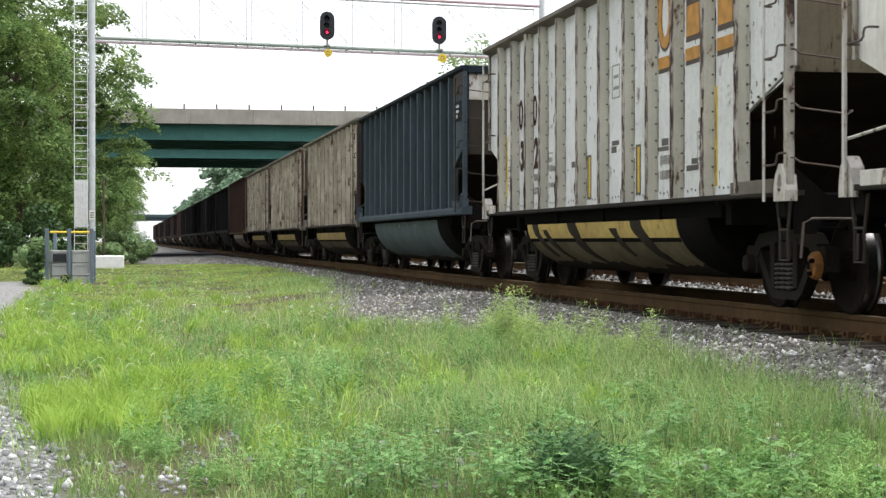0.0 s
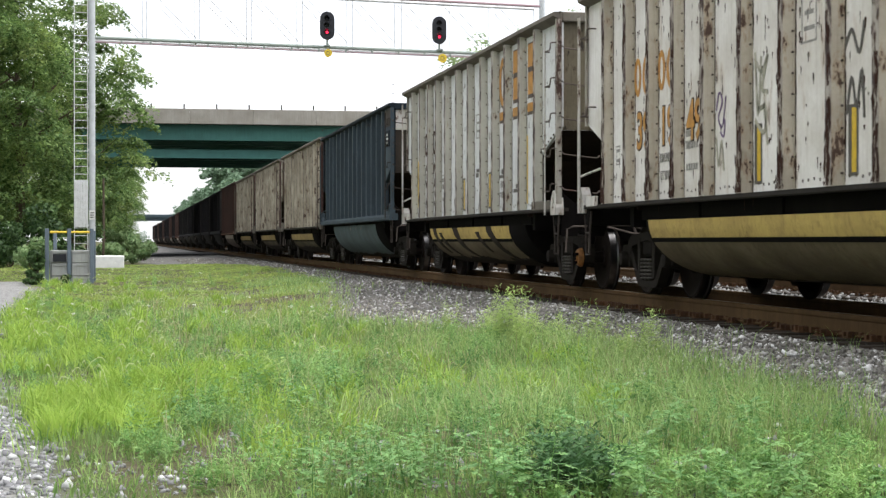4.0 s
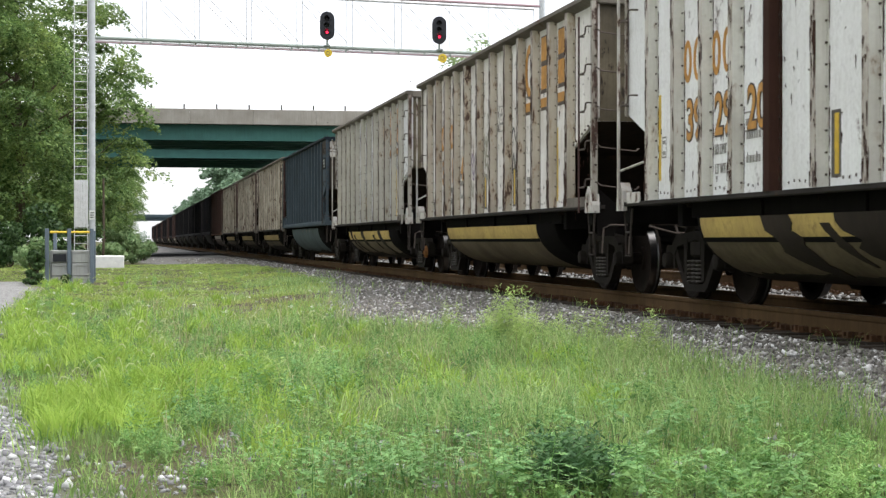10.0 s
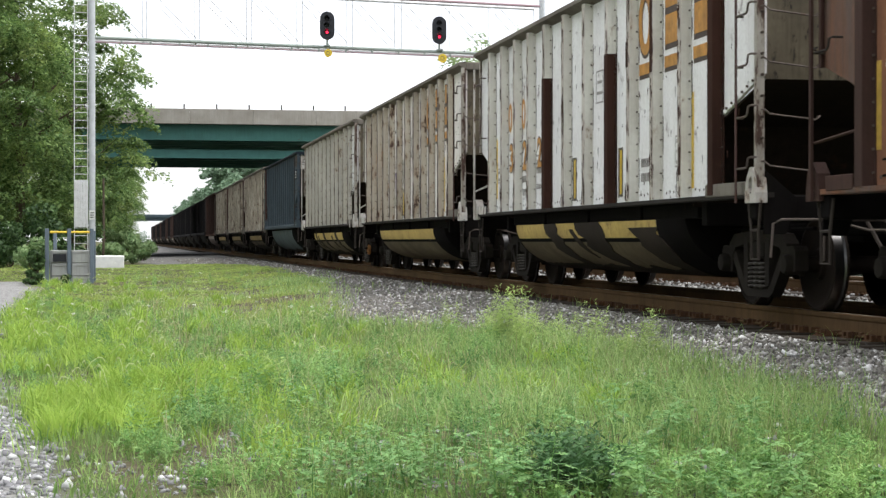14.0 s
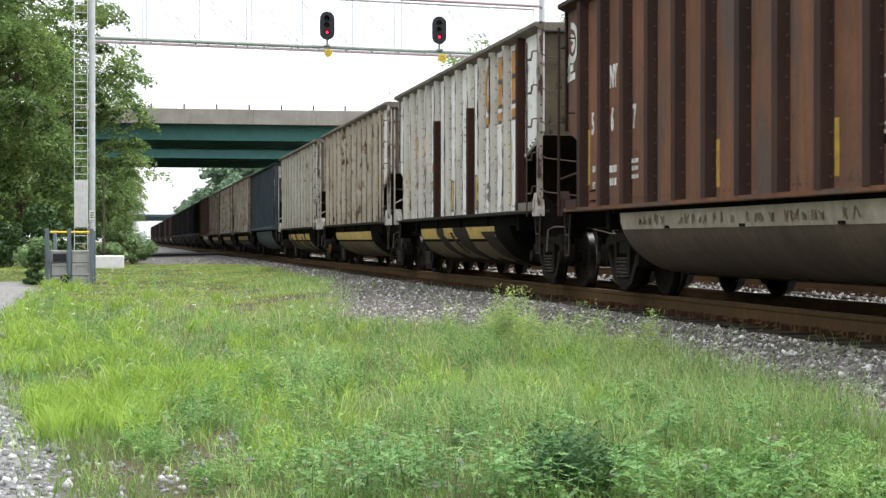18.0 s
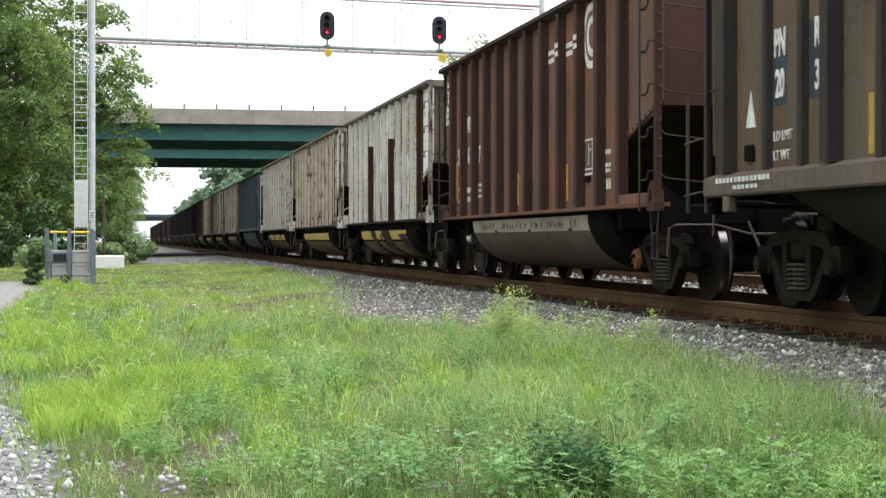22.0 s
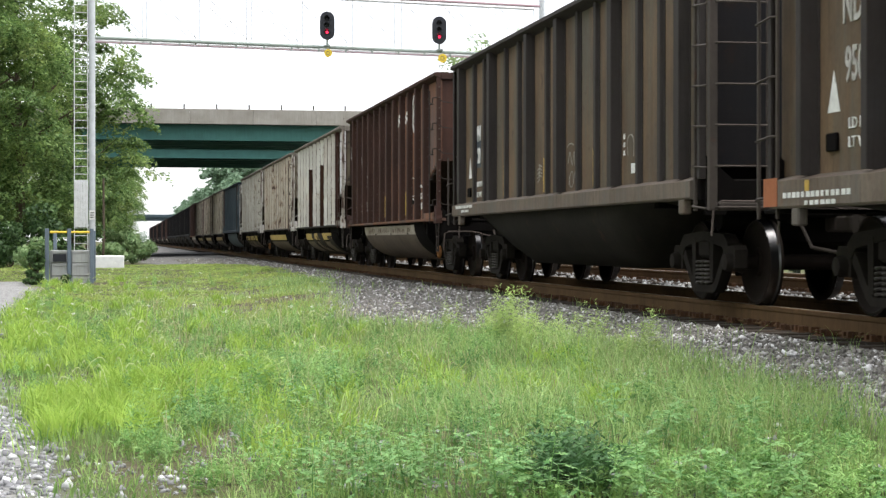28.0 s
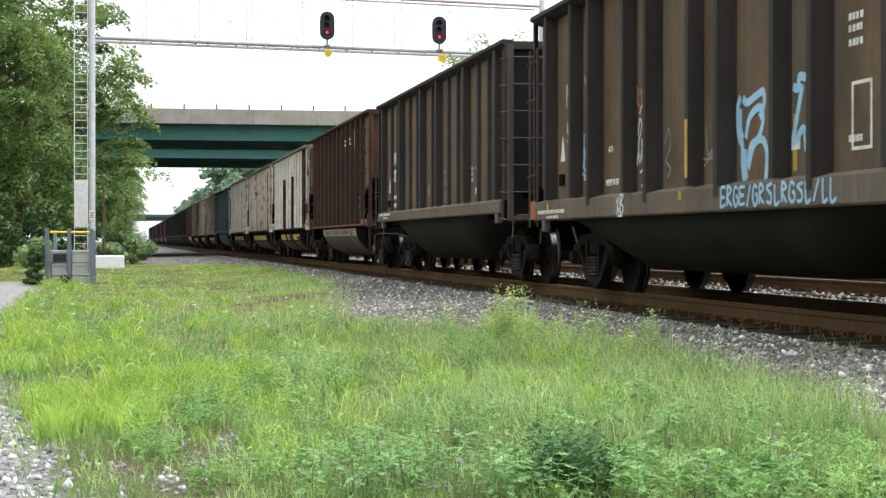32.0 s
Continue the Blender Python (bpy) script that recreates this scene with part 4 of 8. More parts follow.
                    part("ladder_stile", g, st["cast"], car)
                    g = geo()
                    tube(g, [(sd * 1.60, a - 0.1, 1.53), (sd * 1.56, a - st.get("hole", 0.8) - 0.1, 1.60)], 0.015, 6)
                    part("hand_rail", g, st["cast"], car)
    # belly
    t = st["tub"]
    g = geo()
    if t["kind"] == "round":
        sec = tub_section(t)
        ya, yb = a - t["in_far"], -a + t["in_near"]
        loft(g, [[(x, ya, z) for x, z in sec], [(x, yb, z) for x, z in sec]])
        tub = part("tub", g, [t["mat"]], car, t["label"], True)
        for e, out in ((ya, 1), (yb, -1)):
            g = geo()
            loft(g, [[(x * 1.004, e + out * 0.004, z - 0.002) for x, z in sec], [(x, e + out * 0.06, z) for x, z in sec], [(x * 0.99, e + out * (0.12 if out > 0 else 0.6), z + 0.01) for x, z in sec], [(x * 0.95, e + out * (0.16 if out > 0 else 0.8), z + 0.05) for x, z in sec]])
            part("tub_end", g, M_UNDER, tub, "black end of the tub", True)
        for s in (-1, 1):
            if t["band"] is not t["mat"]:
                part("tub_band", tub_strip(t, 0.0, t["band_q"], yb + 0.03, ya - 0.03, 0.006, 0, 0, 0, s), t["band"], tub, "", True)
            if t["line"]:
                part("tub_line", tub_strip(t, t["band_q"], t["band_q"] + 0.05, yb + 0.03, ya - 0.03, 0.007, 0, 0, 0, s), M_UNDER, tub, "", True)
            # shade of the belly's underside is added here as a dark skin
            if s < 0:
                part("soot_coat", tub_shade_skin(t, yb + 0.02, ya - 0.02, len(key) + int(y_far * 7)), M_COAL_SHADE, tub, "ragged dark coat of shade and coal dirt", True)
            for k, (yc, wd, sk, q1) in enumerate(t["stains"] if s < 0 else ()):
                part("coal_stain", tub_strip(t, 0.0 if k % 2 == 0 else 0.08, q1, a - yc - wd / 2, a - yc + wd / 2, 0.012, sk, 0.75, k + 3), M_COAL_SHADE, tub, "dark coal dust run", True)
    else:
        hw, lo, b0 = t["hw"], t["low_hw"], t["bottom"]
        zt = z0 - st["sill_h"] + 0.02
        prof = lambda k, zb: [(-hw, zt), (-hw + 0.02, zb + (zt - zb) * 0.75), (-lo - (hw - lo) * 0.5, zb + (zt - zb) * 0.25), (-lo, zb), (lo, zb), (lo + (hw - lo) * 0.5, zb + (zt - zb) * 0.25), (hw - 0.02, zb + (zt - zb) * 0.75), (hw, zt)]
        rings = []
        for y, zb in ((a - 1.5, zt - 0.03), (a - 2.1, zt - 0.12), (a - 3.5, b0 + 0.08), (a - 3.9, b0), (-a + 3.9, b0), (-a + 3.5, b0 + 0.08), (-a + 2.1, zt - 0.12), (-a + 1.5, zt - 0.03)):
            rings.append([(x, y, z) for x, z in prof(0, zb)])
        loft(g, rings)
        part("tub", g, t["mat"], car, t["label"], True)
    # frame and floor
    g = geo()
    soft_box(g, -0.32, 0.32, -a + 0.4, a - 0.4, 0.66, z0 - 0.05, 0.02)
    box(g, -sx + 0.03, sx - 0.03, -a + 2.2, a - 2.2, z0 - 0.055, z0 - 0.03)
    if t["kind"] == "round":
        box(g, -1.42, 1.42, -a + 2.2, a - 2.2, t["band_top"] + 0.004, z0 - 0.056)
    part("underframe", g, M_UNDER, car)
    g = geo()
    box(g, -1.45, 1.45, -0.08, 0.08, -0.3, -0.06)
    bearer = shared((key, "bearer"), lambda: mesh_of("cross_bearer", g, M_UNDER))
    for k in range(5):
        part("cross_bearer", bearer, None, car, at=(0, -a + 1.9 + k * (L - 3.8) / 4, z0))
    if detail:
        g = geo()
        turned(g, [(-0.2, 0.05), (-0.2, 0.14), (0.25, 0.15), (0.35, 0.05)], (-0.75, -a + 1.2, z0 - 0.42), 14)
        tube(g, [(-0.8, -a + 0.5, z0 - 0.34), (-0.8, a - 0.5, z0 - 0.34)], 0.02, 6)
        part("brake_gear", g, M_UNDER, car)
    add_truck(car, a - st["truck_in"], st.get("caps_far", ()), detail)
    add_truck(car, -a + st["truck_in"], st.get("caps_near", ()), detail)
    return car


def chord_mesh(L, H, mat):
    g = geo()
    a = L / 2 - 0.03
    extrude_y(g, [(-1.63, H - 0.015), (-1.62, H), (-1.44, H), (-1.43, H - 0.02), (-1.44, H - 0.14), (-1.50, H - 0.12), (-1.60, H - 0.075), (-1.63, H - 0.06)], -a, a)
    return mesh_of("top_chord", g, mat)


def extrude_z_angle(g, x, y, z0, z1, sx, sy, w=0.075, t=0.02):
    """An upright angle bar whose corner is at x, y and whose flanges run inward."""
    pts = [(0, 0), (-w, 0), (-w, -t), (-t, -t), (-t, -w), (0, -w)]
    loft(g, [[(x + sx * p, y + sy * q, z) for p, q in pts] for z in (z0, z1)])


TUB_YELLOW = dict(kind="round", hw=1.47, band_q=0.2, bottom=0.27, flat=0.5, in_far=2.6, in_near=3.5, mat=M_TUB_BARE, band=M_YELLOW_TUB,
                  band_top=0.93, line=True, stains=(), label="rounded belly tub with faded yellow band")
CSX = dict(name="pale", L=13.25, H=3.87, sill=1.15, sill_h=0.05, cut=True, heavy_sill=False, rib_at=(1.12, 2.05, 2.97, 3.87, 4.85, 5.94, 7.01, 8.1, 9.03, 9.95, 10.95, 11.95), rib_w=0.15, rib_d=0.11, rib_foot=0.0,
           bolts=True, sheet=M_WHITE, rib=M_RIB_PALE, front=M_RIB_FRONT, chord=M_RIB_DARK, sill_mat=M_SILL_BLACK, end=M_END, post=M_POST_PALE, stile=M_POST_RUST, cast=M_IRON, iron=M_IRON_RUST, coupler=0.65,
           truck_in=1.32, tub=TUB_YELLOW)
CSX_TAN = dict(CSX, name="tan", bolts=False, sheet=M_TAN, rib=M_RIB_CREAM, iron=M_IRON_DARK, end=M_END, chord=M_RIB_DARK, cast=M_RIB_DARK, post=M_POST_RUST, tub=dict(TUB_YELLOW, dark_from=0.45, band=weathered("soiled_yellow_tub_paint", (0.40, 0.29, 0.11), (0.16, 0.115, 0.06), RUST, 0.7, 0.6, drips=0.5)))
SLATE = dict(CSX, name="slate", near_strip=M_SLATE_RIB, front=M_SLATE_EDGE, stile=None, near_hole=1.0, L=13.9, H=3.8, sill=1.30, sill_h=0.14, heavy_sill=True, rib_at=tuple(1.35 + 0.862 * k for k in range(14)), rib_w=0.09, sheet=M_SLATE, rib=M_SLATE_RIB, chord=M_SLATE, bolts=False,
             sill_mat=M_SLATE_RIB, end=M_SLATE_END, post=M_SLATE_RIB, cast=M_SLATE_RIB, iron=M_IRON_DARK,
             tub=dict(TUB_YELLOW, mat=M_TEAL, band=M_TEAL, line=False, band_top=1.1, in_far=2.2, in_near=3.2, label="smooth teal-grey belly tub"))
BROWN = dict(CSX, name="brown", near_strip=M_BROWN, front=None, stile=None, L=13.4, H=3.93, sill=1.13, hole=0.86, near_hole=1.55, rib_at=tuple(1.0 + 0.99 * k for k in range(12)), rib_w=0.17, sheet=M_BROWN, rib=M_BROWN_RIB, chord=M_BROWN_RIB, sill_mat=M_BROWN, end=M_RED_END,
             post=M_BROWN_RIB, cast=M_BROWN_RIB, iron=M_IRON_DARK,
             tub=dict(TUB_YELLOW, mat=M_TUB_BROWN, band=M_TUB_GREY, line=False, band_top=1.03, band_q=0.17, in_far=2.5, in_near=3.3, dark_from=0.85, label="rounded belly tub with pale grey upper band"))
BELLY = dict(kind="deep", hw=1.5, low_hw=0.95, bottom=0.34, mat=M_BELLY, label="dark sloping belly")
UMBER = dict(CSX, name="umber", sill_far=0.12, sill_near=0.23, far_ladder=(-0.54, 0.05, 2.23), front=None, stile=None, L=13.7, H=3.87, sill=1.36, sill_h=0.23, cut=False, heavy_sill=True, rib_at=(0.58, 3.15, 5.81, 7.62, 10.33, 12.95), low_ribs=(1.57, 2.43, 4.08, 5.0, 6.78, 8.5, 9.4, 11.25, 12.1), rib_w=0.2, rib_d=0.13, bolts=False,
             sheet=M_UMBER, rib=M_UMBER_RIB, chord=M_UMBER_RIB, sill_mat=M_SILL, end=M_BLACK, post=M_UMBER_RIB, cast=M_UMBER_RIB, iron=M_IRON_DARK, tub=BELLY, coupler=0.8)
UMBER2 = dict(UMBER, name="umber_tall", sill_far=0.2, far_ladder=(-0.25, 0.22, 3.5), H=3.96, sill=1.27, sill_h=0.29, rib_at=(0.8, 2.17, 3.17, 4.64, 5.63, 7.05, 8.03, 9.47, 10.43, 11.87, 12.85), low_ribs=(), rib_w=0.13, rib_d=0.17, rib_foot=0.13, truck_in=1.5)
BLACK = dict(UMBER, name="black", sheet=M_BLACK, rib=M_BLACK, chord=M_BLACK, sill_mat=M_BLACK)


def at_start(c):
    return SPAN * c - 1.09


CARS = []


def add_car(label, st, c, detail=True):
    car = build_car(label, st, at_start(c), detail)
    CARS.append(car)
    return car


car_f = add_car("umber steel coal car covered in pale blue graffiti", UMBER2, -2.455)
car_e = add_car("dusty umber steel coal car with heavy side sill", UMBER, -1.607)
car_d = add_car("oxide brown steel coal car with pale grey tub", dict(BROWN, caps_near=(0.889,)), -0.7917)
car_c = add_car("white ribbed coal car with rusty brown rib patches", dict(CSX, name="white_patched", sheet=M_WHITE_CLEAN, rib=M_RIB_LIGHT, front=M_RIB_FRONT_LIGHT, dark_ribs={4: 3.0, 7: 3.0, 11: 3.77}, tub=dict(TUB_YELLOW, stains=((4.7, 0.75, 0.7, 0.7), (5.9, 0.25, 0.5, 0.5), (6.7, 1.1, 0.8, 0.75), (9.2, 1.0, 0.5, 0.8)), mat=M_TUB_OLIVE, dark_from=0.66)), -0.0005)
car_b = add_car("white ribbed coal car streaked with rust and grime", dict(CSX, name="grimy", sheet=M_WHITE, rib=M_RIB_PALE, tub=dict(TUB_YELLOW, mat=M_TUB_OLIVE, dark_from=0.86, stains=())), 0.788)
car_a = add_car("cream-white ribbed coal car with yellow-banded tub", dict(CSX, name="soiled", stile=M_IRON, sheet=M_WHITE_GRIMY, rib=M_RIB, caps_near=(-0.889,), tub=dict(TUB_YELLOW, stains=((3.1, 0.35, 0.4, 0.5), (3.7, 0.3, 0.5, 0.55), (5.2, 0.4, 0.6, 0.7), (7.2, 0.28, 0.3, 0.45), (8.2, 0.5, 0.6, 0.65)), mat=M_TUB_OLIVE, dark_from=0.62)), 1.577)
car_n = add_car("dark slate coal car with teal-grey tub", SLATE, 2.433)
car_o = add_car("grimy cream ribbed coal car with yellow-banded tub", CSX_TAN, 3.16)
car_p = add_car("grimy cream ribbed coal car with yellow-banded tub", CSX_TAN, 3.94)
car_q = add_car("grimy cream ribbed coal car with yellow-banded tub", CSX_TAN, 4.69)
FAR = [BROWN, BLACK, BLACK, BLACK, BLACK, BLACK, BLACK, BROWN, BLACK, BROWN, BLACK, BLACK, BROWN, BLACK, BLACK, BROWN, BLACK, BLACK, BROWN, BLACK]
LABELS = {"brown": "distant oxide brown steel coal car", "black": "distant black steel coal car", "tan": "distant grimy cream coal car"}
for k, st in enumerate(FAR):
    add_car(LABELS[st["name"]], st, 5.46 + 0.79 * k, False)


# ---------- lettering, strips and graffiti on the cars ----------
def letter(car, st, dist, z, body, size, mat, squeeze=0.8, name="lettering", bold=0.0, edge=None):
    m = on_side(st["L"] / 2 - dist, z, -(1.60 - st["rib_d"]) - 0.004)
    if edge:
        part(name + "_edge", text_mesh(name, body, size, edge, squeeze, 0.003, bold + 0.018), None, car, at=m)
    part(name, text_mesh(name, body, size, mat, squeeze, 0.006, bold), None, car, at=m)


def patch(car, st, dist, width, z0, z1, mat, name="reflector_strip", rib=False, lift=0.003):
    g = geo()
    x = -1.60 if rib else -(1.60 - st["rib_d"])
    y = st["L"] / 2 - dist
    box(g, x - lift, x, y - width / 2, y + width / 2, z0, z1)
    return part(name, g, mat, car)


def ring_shape(car, st, dist, z, w, h, t, mat, lift, name):
    """An upright oval ring, flat on the side sheet."""
    g = geo()
    x = -(1.60 - st["rib_d"]) - lift
    y0 = st["L"] / 2 - dist
    n = 24
    o = [(y0 + w / 2 * math.cos(2 * math.pi * k / n), z + h / 2 * math.sin(2 * math.pi * k / n)) for k in range(n)]
    i = [(y0 + (w / 2 - t) * math.cos(2 * math.pi * k / n), z + (h / 2 - t) * math.sin(2 * math.pi * k / n)) for k in range(n)]
    loft(g, [[(x, *p) for p in i], [(x, *p) for p in o], [(x - 0.003, *p) for p in o], [(x - 0.003, *p) for p in i], [(x, *p) for p in i]], False)
    return part(name, g, mat, car)


def strokes_on(car, st, lines, r, mat, label, sill=False, name="graffiti"):
    x = -1.62 if sill else -(1.60 - st["rib_d"]) - 0.003
    a = st["L"] / 2
    for ln in lines:
        strokes(name, [[(a - d, z) for d, z in ln]], r, mat, car, x, label)


def panel_mid(st, k):
    r = st["rib_at"]
    return (r[k] + r[k + 1]) / 2


def emblem_blocks(car, st):
    """Large orange emblem shapes over bars, on the last panels before the near end."""
    shapes = [(8, "ring"), (9, "block"), (10, "block")]
    for k, kind in shapes:
        d = panel_mid(st, k) - 0.08
        if kind == "ring":
            ring_shape(car, st, d, 3.22, 0.56, 0.82, 0.16, M_LETTER_EDGE, 0.002, "emblem_edge")
            ring_shape(car, st, d, 3.24, 0.52, 0.78, 0.13, M_ORANGE, 0.004, "emblem")
        else:
            patch(car, st, d, 0.46, 2.83, 3.66, M_LETTER_EDGE, "emblem_edge", lift=0.004)
            patch(car, st, d, 0.42, 2.89, 3.22, M_ORANGE, "emblem", lift=0.008)
            patch(car, st, d, 0.42, 3.30, 3.64, M_ORANGE, "emblem", lift=0.008)
        patch(car, st, d, 0.48, 2.58, 2.76, M_LETTER_EDGE, "emblem_bar_edge", lift=0.004)
        patch(car, st, d, 0.48, 2.63, 2.76, M_ORANGE, "emblem_bar", lift=0.008)


def owner_marks(car, st, digits, mat, dim=False):
    """Owner's mark as plain rounded shapes over the car's number."""
    rng = random.Random(len(digits) + 3)
    for k in (1, 2):
        d = panel_mid(st, k) - 0.06
        for j in (-0.17, 0.15):
            ring_shape(car, st, d + j, 2.62, 0.26, 0.46, 0.075, mat, 0.003, "mark")
    for k, s in enumerate(digits):
        letter(car, st, panel_mid(st, k + 1) - 0.02, 1.96, s, 0.60, mat, 0.86, "car_number", 0.010, M_LETTER_EDGE)
    d2, d3 = panel_mid(st, 2) - 0.1, panel_mid(st, 3) - 0.1
    letter(car, st, d2, 1.62, "LD LMT", 0.15, M_STENCIL, 0.7, "stencil")
    letter(car, st, d2, 1.42, "LT WT", 0.15, M_STENCIL, 0.7, "stencil")
    bars("stencil", car, M_STENCIL, -(1.60 - st["rib_d"]) - 0.002, st["L"] / 2 - d3 + 0.2, 1.68, 0.4, 0.07, 6, rng)
    bars("stencil", car, M_STENCIL, -(1.60 - st["rib_d"]) - 0.002, st["L"] / 2 - d3 + 0.2, 1.45, 0.4, 0.07, 5, rng)
    d = panel_mid(st, 6) - 0.12
    g = geo()
    y = st["L"] / 2 - d
    x = -(1.60 - st["rib_d"]) - 0.003
    for y0, y1, z0, z1 in ((-0.17, 0.17, 2.45, 2.47), (-0.17, 0.17, 2.85, 2.87), (-0.17, -0.15, 2.45, 2.87), (0.15, 0.17, 2.45, 2.87), (-0.12, 0.12, 2.56, 2.60), (-0.1, 0.1, 2.70, 2.74)):
        box(g, x, x + 0.003, y + y0, y + y1, z0, z1)
    part("stencil_panel", g, M_STENCIL, car)
    bars("stencil", car, M_STENCIL, x, st["L"] / 2 - panel_mid(st, 8) + 0.25, 1.55, 0.35, 0.1, 5, rng)
    bars("stencil", car, M_STENCIL, x, st["L"] / 2 - panel_mid(st, 8) + 0.25, 1.38, 0.35, 0.1, 6, rng)


def ragged(g, rng, x, y, z, w, h):
    """A thin ragged stain, widest near its top, that hangs down from z."""
    prof = (0.5, 1.0, rng.uniform(0.6, 0.95), rng.uniform(0.35, 0.7), rng.uniform(0.15, 0.4), 0.08)
    lf = [(y + w * q * rng.uniform(0.6, 1.2), z - h * i / 5 + rng.uniform(-0.01, 0.01)) for i, q in enumerate(prof)]
    rt = [(y - w * q * rng.uniform(0.6, 1.2), z - h * i / 5) for i, q in enumerate(prof)]
    pts = lf + rt[::-1]
    loft(g, [[(x, *q) for q in pts], [(x + 0.003, *q) for q in pts]])


def rust_runs(car, st, seed, count, mat=M_RUSTY):
    """Ragged rust stains: along the bolted edges of the ribs, at their feet, a few on the sheets."""
    rng = random.Random(seed)
    g = geo()
    sheet = -(1.60 - st["rib_d"]) - 0.003
    top = st["H"] - 0.25
    for k in range(count):
        d = st["rib_at"][rng.randrange(0, len(st["rib_at"]))]
        q = rng.random()
        if q < 0.42:
            edge = d + rng.choice((-1, 1)) * (st["rib_w"] / 2 + 0.042)
            ragged(g, rng, sheet, st["L"] / 2 - edge, rng.uniform(1.3, top), rng.uniform(0.008, 0.02), rng.uniform(0.05, 0.35))
        elif q < 0.68:
            ragged(g, rng, -1.603, st["L"] / 2 - d - rng.uniform(-0.05, 0.05), rng.uniform(1.35, top), rng.uniform(0.008, 0.022), rng.uniform(0.03, 0.22))
        elif q < 0.86:
            z = 1.18 + 0.5 * rng.random() ** 2
            ragged(g, rng, -1.603 if rng.random() < 0.6 else sheet, st["L"] / 2 - d - rng.uniform(-0.09, 0.09), z, rng.uniform(0.008, 0.024), max(0.03, min(0.16, z - 1.16)))
        else:
            ragged(g, rng, sheet, st["L"] / 2 - d - rng.uniform(0.15, 0.85), rng.uniform(1.35, top), rng.uniform(0.006, 0.02), rng.uniform(0.02, 0.12))
    ob = part("rust_stain", g, mat, car, "ragged brown rust stains")
    tagged(ob, kind="stuff")


for car, digits, mat in ((car_c, ("39", "29", "20"), M_ORANGE), (car_b, ("39", "19", "49"), M_ORANGE), (car_a, ("39", "22"), M_RUSTY)):
    owner_marks(car, CSX, digits, mat)
    emblem_blocks(car, CSX)
    for d, z0, z1 in ((1.30, 1.37, 2.34), (11.09, 1.25, 2.28))[1 if car is car_b else 0:]:
        patch(car, CSX, d, 0.085, z0, z1, M_STRIPE)
    for d, z0, z1 in ((6.2, 1.26, 1.78), (8.38, 1.26, 1.8)):
        patch(car, CSX, d, 0.2, z0 - 0.03, z1 + 0.03, M_LETTER_DARK, "strip_backing", lift=0.003)
        patch(car, CSX, d + 0.02, 0.085, z0, z1, M_STRIPE, lift=0.006)
    g = geo()
    for k in range(11):
        for q in range(5):
            y = CSX["L"] / 2 - panel_mid(CSX, k) - 0.26 + 0.13 * q
            tilt = 0.008 * math.sin(k * 3.7 + q * 2.1)
            soft_box(g, -1.4935, -1.489, y - 0.016, y + 0.016, 1.215 + tilt, 1.243 + tilt, 0.01)
    tagged(part("drain_hole", g, M_BOLT, car, "row of small dark drain holes"), kind="stuff")
for car, seed, count in ((car_a, 1, 800), (car_b, 2, 2000), (car_c, 3, 850)):
    rust_runs(car, CSX, seed, count)
for car, seed in ((car_o, 4), (car_p, 5), (car_q, 6)):
    rust_runs(car, CSX_TAN, seed, 700)
for d, w, z0, z1 in ((7.35, 0.22, 1.78, 1.86), (7.42, 0.3, 1.87, 1.93), (9.35, 0.36, 1.70, 1.75), (9.4, 0.24, 1.76, 1.84), (5.4, 0.2, 1.68, 1.76), (10.35, 0.4, 1.44, 1.5), (10.42, 0.2, 1.51, 1.57)):
    patch(car_a, CSX, d, w, z0, z1, M_LETTER_DARK, "paint_smudge")
for d, w, z0, z1 in ((9.95, 0.1, 2.6, 3.7), (5.98, 0.06, 2.3, 2.6), (9.0, 0.09, 2.75, 3.05), (10.97, 0.07, 1.4, 1.7), (6.9, 0.2, 1.6, 1.85)):
    patch(car_c, CSX, d, w, z0, z1, M_RUSTY, "paint_patch", rib=d not in (6.9,))
strokes_on(car_b, CSX, [[(8.25, 1.75), (8.35, 2.05), (8.45, 1.8), (8.55, 2.1), (8.6, 1.7)], [(8.2, 2.3), (8.35, 2.45), (8.5, 2.25), (8.6, 2.5)]], 0.02, M_LETTER_DARK, "thin grey scrawled graffiti")
strokes_on(car_b, CSX, [[(4.5, 2.2), (4.6, 2.75), (4.75, 2.1), (4.6, 1.85)], [(4.35, 1.95), (4.55, 2.25), (4.8, 1.95)]], 0.045, M_RUSTY, "dark smeared paint strokes")

strokes_on(car_b, CSX, [[(5.02, 2.02), (5.1, 2.2), (5.2, 2.1), (5.08, 1.95), (5.2, 1.85), (5.3, 2.15)], [(5.14, 1.8), (5.24, 1.75), (5.28, 1.92)]], 0.012, M_PURPLE, "thin purple graffiti tag")
strokes_on(car_b, CSX, [[(6.12, 2.5), (6.2, 1.9), (6.28, 2.45)], [(6.15, 2.4), (6.3, 2.3), (6.45, 2.45), (6.3, 2.15), (6.45, 2.1)], [(6.35, 2.0), (6.45, 1.6)], [(6.12, 1.85), (6.35, 1.72), (6.4, 1.95), (6.2, 1.95)]], 0.022, M_FAINT, "faint olive scrawled graffiti")
strokes_on(car_b, CSX, [[(5.02, 1.75), (5.08, 1.45), (5.18, 1.7), (5.24, 1.4)]], 0.018, M_FAINT, "faint olive scrawled graffiti")
